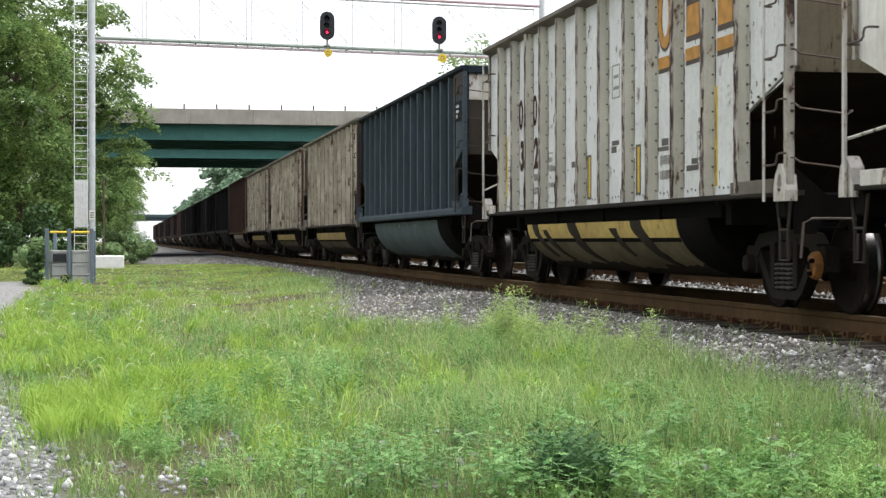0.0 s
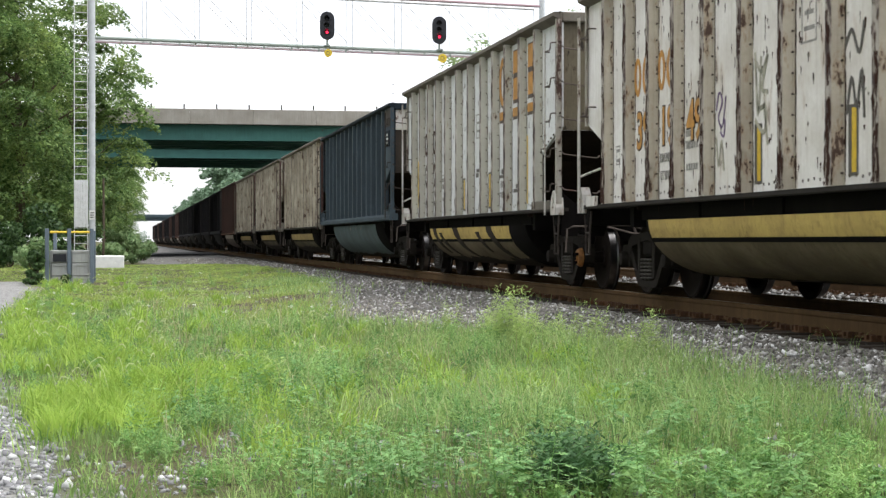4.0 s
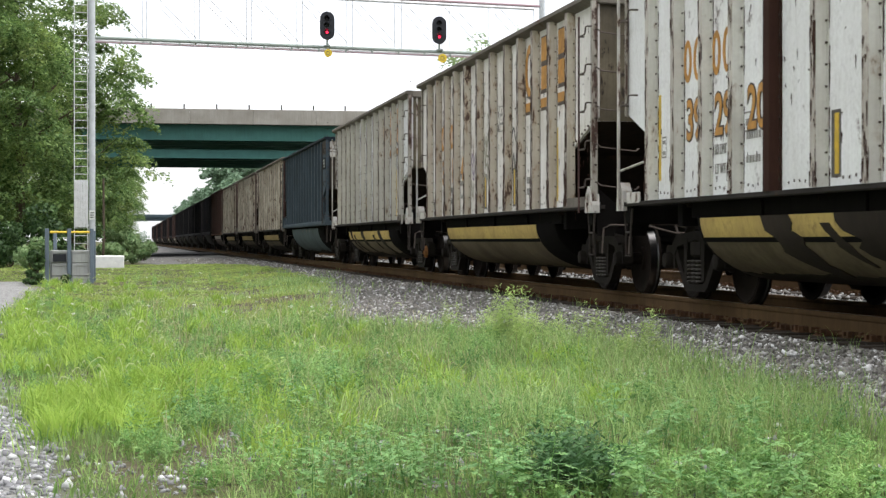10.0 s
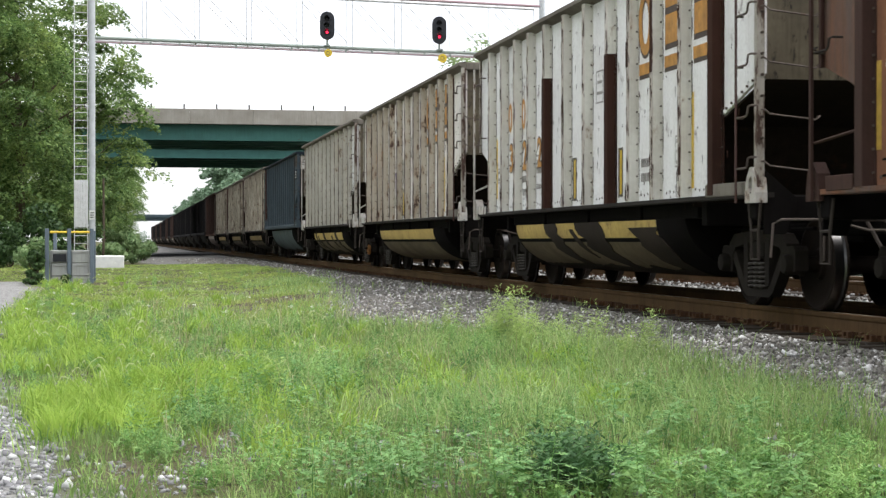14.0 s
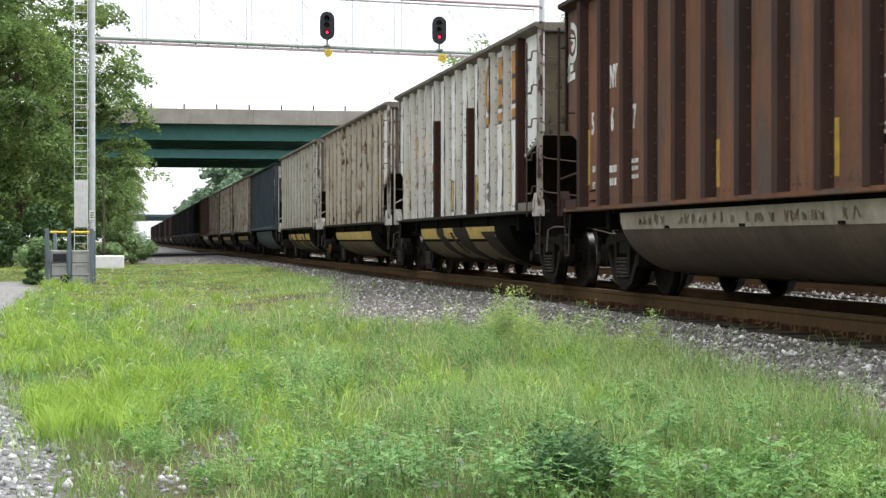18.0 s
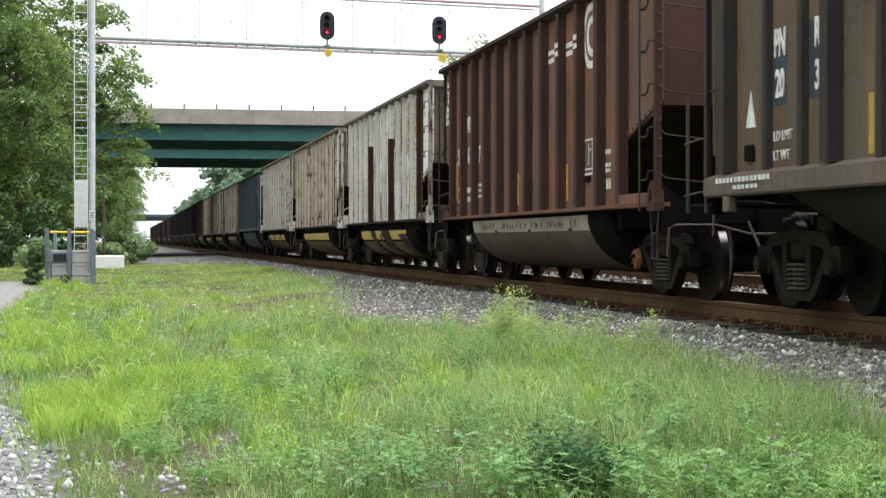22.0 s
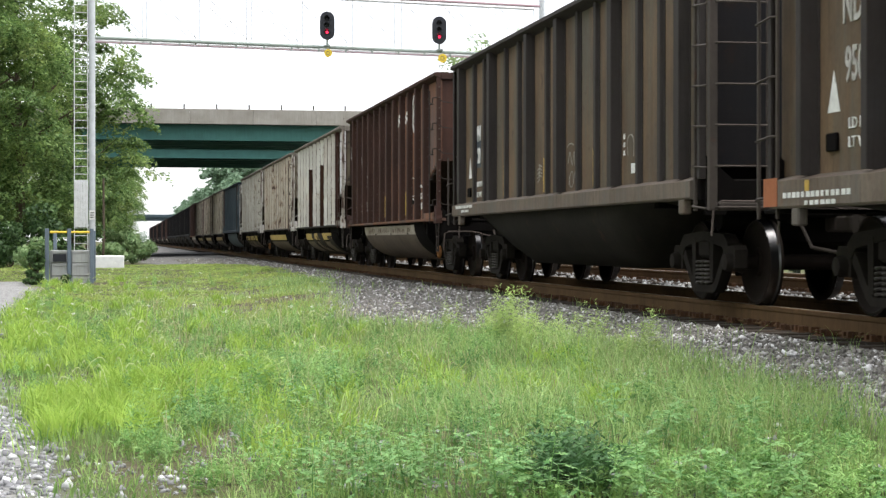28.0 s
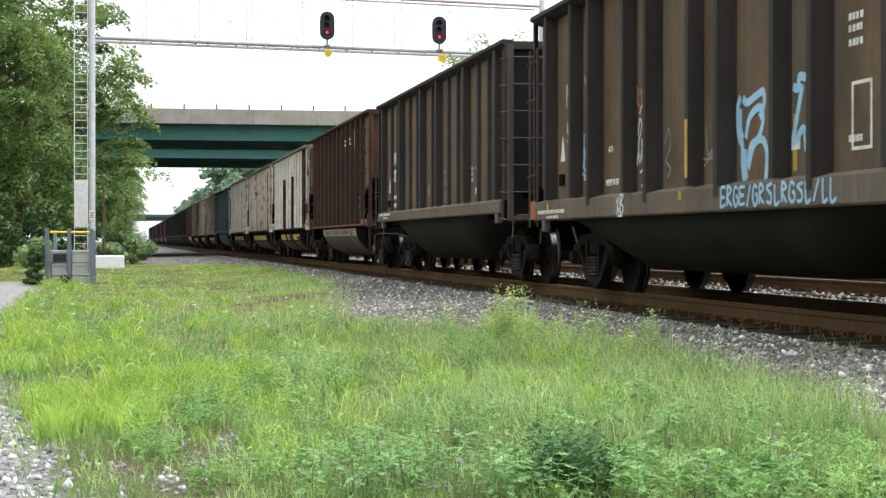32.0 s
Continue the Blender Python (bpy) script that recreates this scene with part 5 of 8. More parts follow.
for car in (car_a, car_b, car_c):
    for d, w, z0, z1, n in ((1.45, 0.16, 1.62, 1.86, 2), (4.12, 0.28, 1.75, 1.95, 1), (10.6, 0.2, 1.5, 1.85, 3)):
        y = CSX["L"] / 2 - d
        g = geo()
        for a0, a1, b0, b1 in ((-w, w, z0, z0 + 0.018), (-w, w, z1 - 0.018, z1), (-w, -w + 0.018, z0, z1), (w - 0.018, w, z0, z1)):
            box(g, -1.493, -1.489, y + a0 / 2, y + a1 / 2, b0, b1)
        part("data_panel", g, M_STENCIL, car)
        for k in range(n):
            patch(car, CSX, d, w * 0.6, z0 + (k + 0.3) * (z1 - z0) / n, z0 + (k + 0.65) * (z1 - z0) / n, M_STENCIL, "stencil", lift=0.004)

# brown car
for d, txt, z in ((1.36, "5", 2.19), (2.26, "6", 2.18), (3.20, "7", 2.16)):
    letter(car_d, BROWN, d, z, txt, 0.40, M_LETTER_WHITE, 0.56, "car_number", 0.008)
letter(car_d, BROWN, 2.31, 2.72, "NY", 0.40, M_LETTER_WHITE, 0.56, "car_mark", 0.008)
letter(car_d, BROWN, 1.42, 1.61, "LD", 0.12, M_LETTER_WHITE, 0.9, "stencil")
letter(car_d, BROWN, 1.42, 1.40, "LT", 0.12, M_LETTER_WHITE, 0.9, "stencil")
# emblem: three stepped pairs of bars that end in a tall ring
for d, z, w in ((8.06, 3.22, 0.62), (9.05, 3.22, 0.66), (9.75, 3.26, 0.3)):
    for dz in (0.0, 0.115):
        patch(car_d, BROWN, d, w, z + dz, z + dz + 0.068, M_LETTER_WHITE, "emblem_bar")
for d in (8.92, 9.91):
    for dz in (0.0, 0.115):
        patch(car_d, BROWN, d, 0.17, 3.24 + dz, 3.308 + dz, M_LETTER_WHITE, "emblem_bar", rib=True)
strokes_on(car_d, BROWN, [[(10.42, 2.98), (10.18, 3.02), (10.02, 3.25), (10.02, 3.5), (10.18, 3.7), (10.42, 3.74)], [(10.42, 3.12), (10.24, 3.2), (10.18, 3.36), (10.24, 3.52), (10.42, 3.58)]], 0.05, M_LETTER_WHITE, "white emblem strokes", name="emblem")
strokes_on(car_d, BROWN, [[(0.24, 3.62), (0.44, 3.56), (0.56, 3.4), (0.5, 3.22), (0.34, 3.14), (0.14, 3.2)], [(0.24, 3.46), (0.38, 3.42), (0.40, 3.34), (0.28, 3.28)], [(0.14, 3.20), (0.16, 2.92)], [(0.06, 3.02), (0.36, 3.04)], [(0.06, 2.90), (0.46, 2.92)]], 0.045, M_LETTER_WHITE, "white emblem strokes", name="emblem")
for d, z0, z1 in ((1.16, 1.42, 2.14), (6.12, 1.24, 1.73), (9.10, 1.24, 1.74)):
    patch(car_d, BROWN, d, 0.10, z0, z1, M_STRIPE_DULL)
rng = random.Random(5)
xs = -(1.60 - BROWN["rib_d"]) - 0.003
for d, z, w, h, c in ((11.12, 1.78, 0.3, 0.06, 4), (11.12, 1.62, 0.3, 0.05, 5), (11.12, 1.55, 0.3, 0.05, 4), (11.12, 1.34, 0.34, 0.13, 3), (3.2, 1.62, 0.34, 0.05, 5), (3.2, 1.53, 0.34, 0.05, 5), (3.2, 1.43, 0.34, 0.05, 5), (2.3, 1.54, 0.34, 0.09, 4), (2.3, 1.38, 0.30, 0.09, 3), (7.7, 1.3, 0.1, 0.14, 1)):
    bars("stencil", car_d, M_LETTER_WHITE, xs, BROWN["L"] / 2 - d + w / 2, z, w, h, c, rng)
g = geo()
y = BROWN["L"] / 2 - 10.2
for y0, y1, z0, z1 in ((-0.2, 0.2, 1.55, 1.58), (-0.2, 0.2, 1.62, 1.64), (-0.2, 0.2, 2.0, 2.025), (-0.2, -0.18, 1.55, 2.02), (0.18, 0.2, 1.55, 2.02), (-0.02, 0.0, 1.68, 1.96), (-0.12, -0.08, 1.86, 1.9)):
    box(g, xs, xs + 0.003, y + y0, y + y1, z0, z1)
part("stencil_panel", g, M_LETTER_WHITE, car_d)
g = geo()
soft_box(g, xs - 0.03, xs + 0.003, y - 0.12, y + 0.12, 1.46, 1.54, 0.008)
part("card_holder", g, M_UNDER, car_d)
g = geo()
for dy, dz in ((1.36, 1.20), (1.36, 1.33)):
    box(g, xs - 0.012, xs + 0.003, BROWN["L"] / 2 - dy - 0.1, BROWN["L"] / 2 - dy + 0.1, dz, dz + 0.02)
part("card_rack", g, M_UNDER, car_d)

# dark red drain holes along the foot of the brown side, scribble on its tub
g = geo()
for k in range(11):
    for q in range(5):
        y = BROWN["L"] / 2 - BROWN["rib_at"][k] - 0.2 - 0.15 * q
        soft_box(g, -1.4935, -1.489, y - 0.02, y + 0.02, 1.185, 1.215, 0.01)
tagged(part("drain_hole", g, M_BOLT, car_d, "row of small dark drain holes"), kind="stuff")
rng = random.Random(31)
d = 3.3
while d < 9.4:
    w, h = rng.uniform(0.1, 0.2), rng.uniform(0.07, 0.12)
    pts = [(d + w * rng.random(), 0.87 + h * p) for p in (0.0, 1.0, 0.3, 0.9, 0.1)]
    if rng.random() < 0.8:
        strokes("graffiti", [[(BROWN["L"] / 2 - p, z) for p, z in pts]], 0.009, M_SCRIBBLE, car_d, -1.474, "brown scribbled graffiti on the pale tub band")
    d += w + rng.uniform(0.02, 0.1)

# first umber car
for d, s1, s2 in ((1.84, "PN", "20"), (2.72, "R", "3")):
    patch(car_e, UMBER, d, 0.36, 1.95, 2.65, M_NAVY, "number_patch", lift=0.002)
    letter(car_e, UMBER, d + 0.02, 2.52, s1, 0.36, M_LETTER_WHITE, 0.62, "car_mark", 0.01)
    letter(car_e, UMBER, d + 0.02, 2.14, s2, 0.36, M_LETTER_WHITE, 0.62, "car_number", 0.01)
letter(car_e, UMBER, 1.93, 1.66, "LD LMT", 0.135, M_LETTER_WHITE, 1.0, "stencil")
letter(car_e, UMBER, 1.90, 1.48, "LT WT", 0.135, M_LETTER_WHITE, 1.0, "stencil")
for d, z1 in ((3.84, 1.9), (6.52, 1.9), (9.2, 1.9), (12.78, 2.1)):
    patch(car_e, UMBER, d, 0.10, 1.40, z1, M_STRIPE_DULL)
strokes_on(car_e, UMBER, [[(6.12, 1.55 + 0.06 * k), (6.26, 1.60 + 0.055 * k), (6.2, 1.66 + 0.05 * k), (6.40, 1.62 + 0.05 * k)] for k in range(4)], 0.008, M_CHALK, "faint chalk scrawl on the side sheet")
strokes_on(car_e, UMBER, [[(7.86, 1.98), (8.0, 2.02), (8.2, 1.99)], [(7.9, 1.75), (8.0, 1.9), (8.12, 1.72), (8.22, 1.9), (8.24, 1.7)], [(7.94, 1.45), (8.02, 1.6), (8.14, 1.62), (8.16, 1.46), (8.02, 1.43), (7.96, 1.56)], [(8.2, 1.46), (8.26, 1.62), (8.3, 1.45)]], 0.008, M_CHALK, "faint chalk scrawl on the side sheet")
for z in (1.96, 1.86, 1.76):
    patch(car_e, UMBER, 10.58, 0.07, z - 0.03, z + 0.03, M_LETTER_WHITE, "stencil")
strokes_on(car_e, UMBER, [[(10.75, 1.72), (10.72, 1.9), (10.85, 1.97), (10.98, 1.9), (10.98, 1.7)]], 0.008, M_CHALK, "faint chalk scrawl on the side sheet")
patch(car_e, UMBER, 10.95, 0.16, 1.5, 1.62, M_LETTER_WHITE, "sticker")
rng = random.Random(6)
for car, st, z in ((car_e, UMBER, 1.26), (car_f, UMBER2, 1.07)):
    bars("stencil", car, M_LETTER_WHITE, -1.617, st["L"] / 2 - 0.5, z, 1.5, 0.05, 14, rng)
    bars("stencil", car, M_LETTER_WHITE, -1.617, st["L"] / 2 - 1.0, z - 0.07, 0.7, 0.04, 6, rng)
for car, st, d, s in ((car_e, UMBER, 1.1, 1.79), (car_f, UMBER2, 1.2, 1.80)):
    g = geo()
    x = -(1.60 - st["rib_d"]) - 0.003
    y = st["L"] / 2 - d
    loft(g, [[(x, y + 0.13, s), (x, y - 0.13, s), (x, y, s + 0.36)], [(x + 0.003, y + 0.13, s), (x + 0.003, y - 0.13, s), (x + 0.003, y, s + 0.36)]])
    part("white_triangle", g, M_LETTER_WHITE, car)
    g = geo()
    soft_box(g, x - 0.035, x, y - 0.12, y + 0.10, 1.46, 1.62, 0.01)
    part("card_holder", g, M_UNDER, car)

# graffiti car
letter(car_f, UMBER2, 1.60, 2.68, "ND", 0.44, M_STENCIL_PALE, 0.62, "car_mark", 0.008)
letter(car_f, UMBER2, 1.64, 2.17, "950", 0.42, M_STENCIL_PALE, 0.62, "car_number", 0.008)
letter(car_f, UMBER2, 2.45, 2.70, "Y", 0.44, M_STENCIL_PALE, 0.7, "car_mark", 0.008)
letter(car_f, UMBER2, 2.47, 1.53, "51400", 0.12, M_LETTER_WHITE, 0.9, "stencil")
letter(car_f, UMBER2, 1.76, 1.68, "LD LMT", 0.135, M_LETTER_WHITE, 1.1, "stencil")
letter(car_f, UMBER2, 1.73, 1.52, "LT WT", 0.135, M_LETTER_WHITE, 1.1, "stencil")
letter(car_f, UMBER2, 3.68, 1.42, "NEW 10-80", 0.12, M_LETTER_WHITE, 0.95, "stencil")
letter(car_f, UMBER2, 3.62, 1.84, "GTS", 0.11, M_LETTER_WHITE, 0.9, "stencil")
for d, z0, z1 in ((7.0, 1.36, 1.98),):
    patch(car_f, UMBER2, d + 0.05, 0.085, z0, z1, M_STRIPE_DULL, rib=True)
patch(car_f, UMBER2, 9.66, 0.09, 1.33, 1.85, M_STRIPE_DULL)
patch(car_f, UMBER2, 9.68, 0.2, 1.52, 1.62, M_LETTER_WHITE, "sticker", lift=0.006)
for d in (1.05, 6.9):
    patch(car_f, dict(UMBER2, rib_d=-0.016), d, 0.09, 1.12, 1.22, M_STRIPE_DULL, "sill_tag")
strokes_on(car_f, UMBER2, [[(8.36, 1.27), (8.31, 1.6), (8.25, 1.78), (8.17, 2.0), (8.25, 2.12)], [(8.32, 2.1), (8.44, 2.05), (8.70, 2.1), (8.87, 2.12), (8.89, 2.0), (8.78, 1.88)],
                           [(8.40, 1.7), (8.51, 1.9), (8.78, 1.98), (8.87, 1.85), (8.74, 1.68), (8.55, 1.62), (8.44, 1.45)], [(8.47, 1.4), (8.63, 1.62), (8.86, 1.66), (8.97, 1.5), (8.93, 1.27)],
                           [(9.62, 2.1), (9.74, 2.08), (9.77, 2.18), (9.96, 2.15)], [(9.84, 2.1), (9.68, 1.75), (9.62, 1.6), (9.71, 1.62), (9.87, 1.7), (9.93, 1.5)]], 0.04, M_SPRAY, "pale blue outlined graffiti letters")
strokes_on(car_f, UMBER2, [[(8.21, 2.0), (8.22, 1.8), (8.29, 1.68)], [(8.35, 1.6), (8.34, 1.45), (8.40, 1.28)]], 0.075, M_SPRAY, "thick pale blue spray strokes")
tag = []
d = 8.2
FORMS = ([(0.9, 1), (0.1, 0.98), (0.05, 0.55), (0.7, 0.52), (0.05, 0.48), (0, 0), (0.9, 0.05)], [(0.05, 0), (0.1, 1), (0.8, 0.8), (0.1, 0.5), (0.9, 0)], [(0.9, 0.85), (0.3, 1), (0, 0.4), (0.4, 0), (0.9, 0.2), (0.8, 0.5), (0.5, 0.5)],
         [(0.9, 0.95), (0.1, 0.8), (0.8, 0.45), (0.7, 0.05), (0.1, 0.1)], [(0.1, 1), (0.2, 0), (0.9, 0.1)], [(0.8, 1.05), (0.1, -0.05)])
rng = random.Random(12)
for k in (0, 1, 2, 0, 5, 2, 1, 3, 4, 1, 2, 3, 4, 5, 4, 4):
    w = rng.uniform(0.12, 0.165)
    tag.append([(d + w * p, 1.03 + 0.185 * q + rng.uniform(-0.01, 0.01)) for p, q in FORMS[k]])
    d += w + 0.035
strokes_on(car_f, UMBER2, tag, 0.016, M_SPRAY, "pale blue scrawled graffiti tag on the side sill", True)
strokes_on(car_f, UMBER2, [[(2.24, 1.80), (2.27, 1.66), (2.33, 1.78), (2.31, 1.9)], [(2.33, 2.12), (2.37, 1.62), (2.45, 1.72), (2.39, 1.86), (2.47, 1.98), (2.39, 2.1)], [(2.47, 1.9), (2.51, 1.62), (2.57, 1.9), (2.61, 1.6)], [(2.56, 2.22), (2.60, 2.02)], [(2.25, 1.6), (2.4, 1.55), (2.58, 1.62)]], 0.017, M_SPRAY, "small pale blue graffiti tag")
strokes_on(car_f, UMBER2, [[(4.72, 1.72), (4.75, 1.6), (4.79, 1.74)], [(4.79, 1.95), (4.85, 2.14), (4.93, 2.05), (4.81, 1.85), (4.85, 1.62), (4.93, 1.75)], [(4.93, 1.9), (4.97, 1.6), (5.03, 1.92), (5.07, 1.62), (5.1, 1.95)], [(4.87, 1.5), (4.99, 1.52), (5.03, 1.4), (4.93, 1.34)], [(4.85, 2.2), (4.94, 2.29), (5.04, 2.2)]], 0.014, M_LETTER_WHITE, "small white graffiti tag")
strokes_on(car_f, UMBER2, [[(4.66, 2.3), (4.70, 2.52), (4.80, 2.46), (4.74, 2.38), (4.84, 2.28)], [(4.88, 2.5), (4.94, 2.42), (5.0, 2.52), (4.92, 2.3)], [(5.06, 2.5), (5.14, 2.5), (5.16, 2.34), (5.06, 2.32), (5.06, 2.48)]], 0.022, M_SPRAY_RED, "faded red graffiti tag")
strokes_on(car_f, UMBER2, [[(4.5, 1.2), (4.62, 1.02)], [(4.6, 1.22), (4.52, 1.0)], [(4.66, 1.22), (4.68, 1.0), (4.8, 1.08), (4.7, 1.14), (4.78, 1.22), (4.66, 1.24)], [(4.56, 0.99), (4.74, 0.985)]], 0.013, M_LETTER_WHITE, "small white tag on the side sill", True)
strokes_on(car_f, UMBER2, [[(5.82, 1.8), (5.97, 1.95), (6.02, 1.75), (5.87, 1.6), (6.02, 1.5), (5.92, 1.4)], [(7.21, 1.9), (7.28, 1.6), (7.42, 1.65)], [(7.14, 1.55), (7.49, 1.55)], [(7.17, 1.48), (7.46, 1.62), (7.53, 1.7)]], 0.012, M_SPRAY_GREY, "faint grey chalk scrawl")
g = geo()
x = -(1.60 - UMBER2["rib_d"]) - 0.003
y = UMBER2["L"] / 2 - 11.1
for y0, y1, z0, z1 in ((-0.2, 0.2, 1.45, 1.48), (-0.2, 0.2, 2.0, 2.03), (-0.2, -0.17, 1.45, 2.03), (0.17, 0.2, 1.45, 2.03)):
    box(g, x, x + 0.003, y + y0, y + y1, z0, z1)
part("stencil_panel", g, M_LETTER_WHITE, car_f)
rng = random.Random(9)
for z in (2.55, 2.45, 2.33, 1.52):
    bars("stencil", car_f, M_LETTER_WHITE, x, UMBER2["L"] / 2 - 10.85, z, 0.3, 0.06, 4, rng)
# rusted corner of the side sill
g = geo()
a = UMBER2["L"] / 2
box(g, -1.622, -1.616, a - 0.36, a - 0.03, 1.0, 1.26)
box(g, -1.61, -1.45, a - 0.019, a - 0.012, 1.0, 1.26)
part("rust_patch", g, weathered("bright_rust", (0.36, 0.13, 0.06), (0.2, 0.08, 0.04), RUST, 0.6, 0.5), car_f, "bright orange rust at the sill corner")
# slate car
for d in (8.2, 9.3, 10.3):
    patch(car_n, dict(SLATE, rib_d=0.128), d - 2.2, 0.09, 0.98, 1.05, M_GRAB, "tub_tag")
a = SLATE["L"] / 2
g = geo()
extrude_x(g, [(a - 12.93, 2.02), (a - 13.80, 2.33), (a - 13.80, 3.70), (a - 12.93, 3.70)], -1.575, -1.492)
corner_plate = part("corner_plate", g, M_SLATE_RIB, car_n, "flat slate blue plate beside the ladder")
g = geo()
box(g, -1.580, -1.5755, a - 13.78, a - 12.95, 3.29, 3.68)
part("brown_patch", g, M_LADDER, corner_plate, "brown weathered top of the plate")
g = geo()
soft_box(g, -1.586, -1.5755, a - 13.70, a - 13.02, 2.84, 3.20, 0.003)
part("number_patch", g, M_SLATE, corner_plate, "dark number patch")
for k in range(3):
    bars("stencil", corner_plate, M_LETTER_WHITE, -1.587, a - 13.25, 2.90 + 0.09 * k, 0.26, 0.05, 4, rng)
g = geo()
box(g, -1.46, -0.86, -a + 0.094, -a + 0.099, 3.2, 3.72)
part("end_patch", g, M_RIB, car_n, "pale grey weathered patch high on the end")
g = geo()
box(g, -1.46, -1.28, -a + 0.088, -a + 0.0935, 3.24, 3.70)
part("chalked_strip", g, M_IRON, car_n, "white flaking strip on the end")


# ---------- overpass ----------
M_CONCRETE = weathered("weathered_concrete", (0.36, 0.34, 0.30), (0.22, 0.20, 0.17), (0.16, 0.14, 0.12), 0.6, 0.3, 0.9)
M_GIRDER = weathered("teal_girder_paint", (0.075, 0.20, 0.175), (0.05, 0.12, 0.105), (0.08, 0.06, 0.04), 0.5, 0.15, 0.6)
# far bridge's bluish silhouette against the sky, put into its colour
M_DISTANT = weathered("distant_silhouette_blue_grey", (0.07, 0.10, 0.115), (0.05, 0.07, 0.08), (0.06, 0.07, 0.07), 0.5, 0.2, 0.8)
# near-black deck colour stands in for the shade under the bridge
M_SHADE = weathered("shaded_deck_soffit", (0.025, 0.025, 0.028), (0.015, 0.015, 0.017), (0.04, 0.03, 0.03), 0.5, 0.2, 0.9)


def overpass(name, y, depth, z_low, label, detail=True, wall=None, beam=None):
    root = thing(name, label, "bridge", kind="structure")
    x0, x1 = -60, 110
    zg = z_low + 1.0
    n = 6
    for k in range(n):
        g = geo()
        yy = y + k * depth / (n - 1)
        extrude_x(g, [(yy - 0.2, z_low), (yy + 0.2, z_low), (yy + 0.2, z_low + 0.05), (yy + 0.02, z_low + 0.06), (yy + 0.02, zg - 0.04), (yy + 0.2, zg - 0.03), (yy + 0.2, zg),
                      (yy - 0.2, zg), (yy - 0.2, zg - 0.03), (yy - 0.02, zg - 0.04), (yy - 0.02, z_low + 0.06), (yy - 0.2, z_low + 0.05)], x0, x1)
        part("girder", g, beam or M_GIRDER, root, "teal painted steel girder")
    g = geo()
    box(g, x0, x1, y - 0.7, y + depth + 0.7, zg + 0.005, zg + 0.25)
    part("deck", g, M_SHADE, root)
    for yy in (y - 0.72, y + depth + 0.42):
        x = x0
        while x < x1:
            g = geo()
            soft_box(g, x + 0.006, x + 4.0 - 0.006, yy, yy + 0.3, zg + 0.0, zg + 0.96, 0.02)
            part("parapet_panel", g, wall or M_CONCRETE, root)
            x += 4.0
        if detail and yy < y:
            post = geo()
            tube(post, [(0, 0, 0), (0, 0, 0.3)], 0.05, 6)
            me = mesh_of("parapet_post", post, M_IRON_DARK)
            for k in range(22):
                part("parapet_post", me, None, root, at=(-14.8 + 2.05 * k, yy + 0.15, zg + 0.96))
    return root


Z_BRIDGE = 7.61
overpass("overpass_near", 110, 10.6, Z_BRIDGE, "concrete and teal steel road bridge over the tracks")
overpass("overpass_behind", 133.8, 17.0, Z_BRIDGE, "second teal girder road bridge behind the first", False)
overpass("overpass_distant", 560, 10, Z_BRIDGE + 0.2, "distant dark road bridge across the tracks", False, M_DISTANT, M_DISTANT)
for xx in (-24, 34):
    g = geo()
    for y in (111, 115.5, 120, 135, 143, 151):
        soft_box(g, xx - 0.5, xx + 0.5, y - 0.5, y + 0.5, -0.3, Z_BRIDGE - 0.8, 0.05)
    soft_box(g, xx - 0.6, xx + 0.6, 109.6, 121, Z_BRIDGE - 0.8, Z_BRIDGE - 0.01, 0.05)
    soft_box(g, xx - 0.6, xx + 0.6, 133.4, 151, Z_BRIDGE - 0.8, Z_BRIDGE - 0.01, 0.05)
    pier = new("bridge_pier", mesh_of("bridge_pier", g, M_CONCRETE))
    tagged(pier, "weathered concrete pier under the road bridges", "bridge pier", kind="structure")

M_ASPHALT = weathered("dark_asphalt", (0.045, 0.045, 0.047), (0.03, 0.03, 0.03), (0.06, 0.055, 0.05), 0.5, 0.3, 0.95)
g = geo()
extrude_y(g, [(1.2, 0.18), (1.2, 0.24), (2.2, 0.33), (6.3, 0.37), (6.3, 0.18)], 116, 130)
tagged(new("crossing", mesh_of("crossing", g, M_ASPHALT)), "dark asphalt crossing beside the track under the bridge", "road crossing", kind="structure")

# ---------- trees ----------
M_BARK = weathered("grey_brown_bark", (0.12, 0.095, 0.07), (0.07, 0.055, 0.04), (0.05, 0.05, 0.03), 0.6, 0.4, 0.95)
M_LEAF = leafy("green_leaves", (0.055, 0.125, 0.036), (0.31, 0.44, 0.14), (0.36, 0.40, 0.11), 0.4, 0.42, 0.25, 0.3)
# distance haze is mixed into these pale leaf colours
M_LEAF_FAR = leafy("haze_paled_leaves", (0.15, 0.24, 0.15), (0.24, 0.35, 0.22), None, 0, 0.35, 0.15)
# leaf colour lightened to hold the haze in front of this tree
M_LEAF_AIRY = leafy("haze_pale_green_leaves", (0.24, 0.34, 0.15), (0.40, 0.50, 0.24), None, 0, 0.4, 0.3)
# dark leaf range carries the tree shade that falls on these shrubs
M_SHRUB_SHADED = leafy("shaded_shrub_leaves", (0.022, 0.055, 0.018), (0.09, 0.16, 0.045), None, 0, 0.2, 0.6)
M_SHRUB_PALE = leafy("grey_green_shrub_leaves", (0.13, 0.23, 0.09), (0.32, 0.43, 0.20), None, 0, 0.35, 0.6)


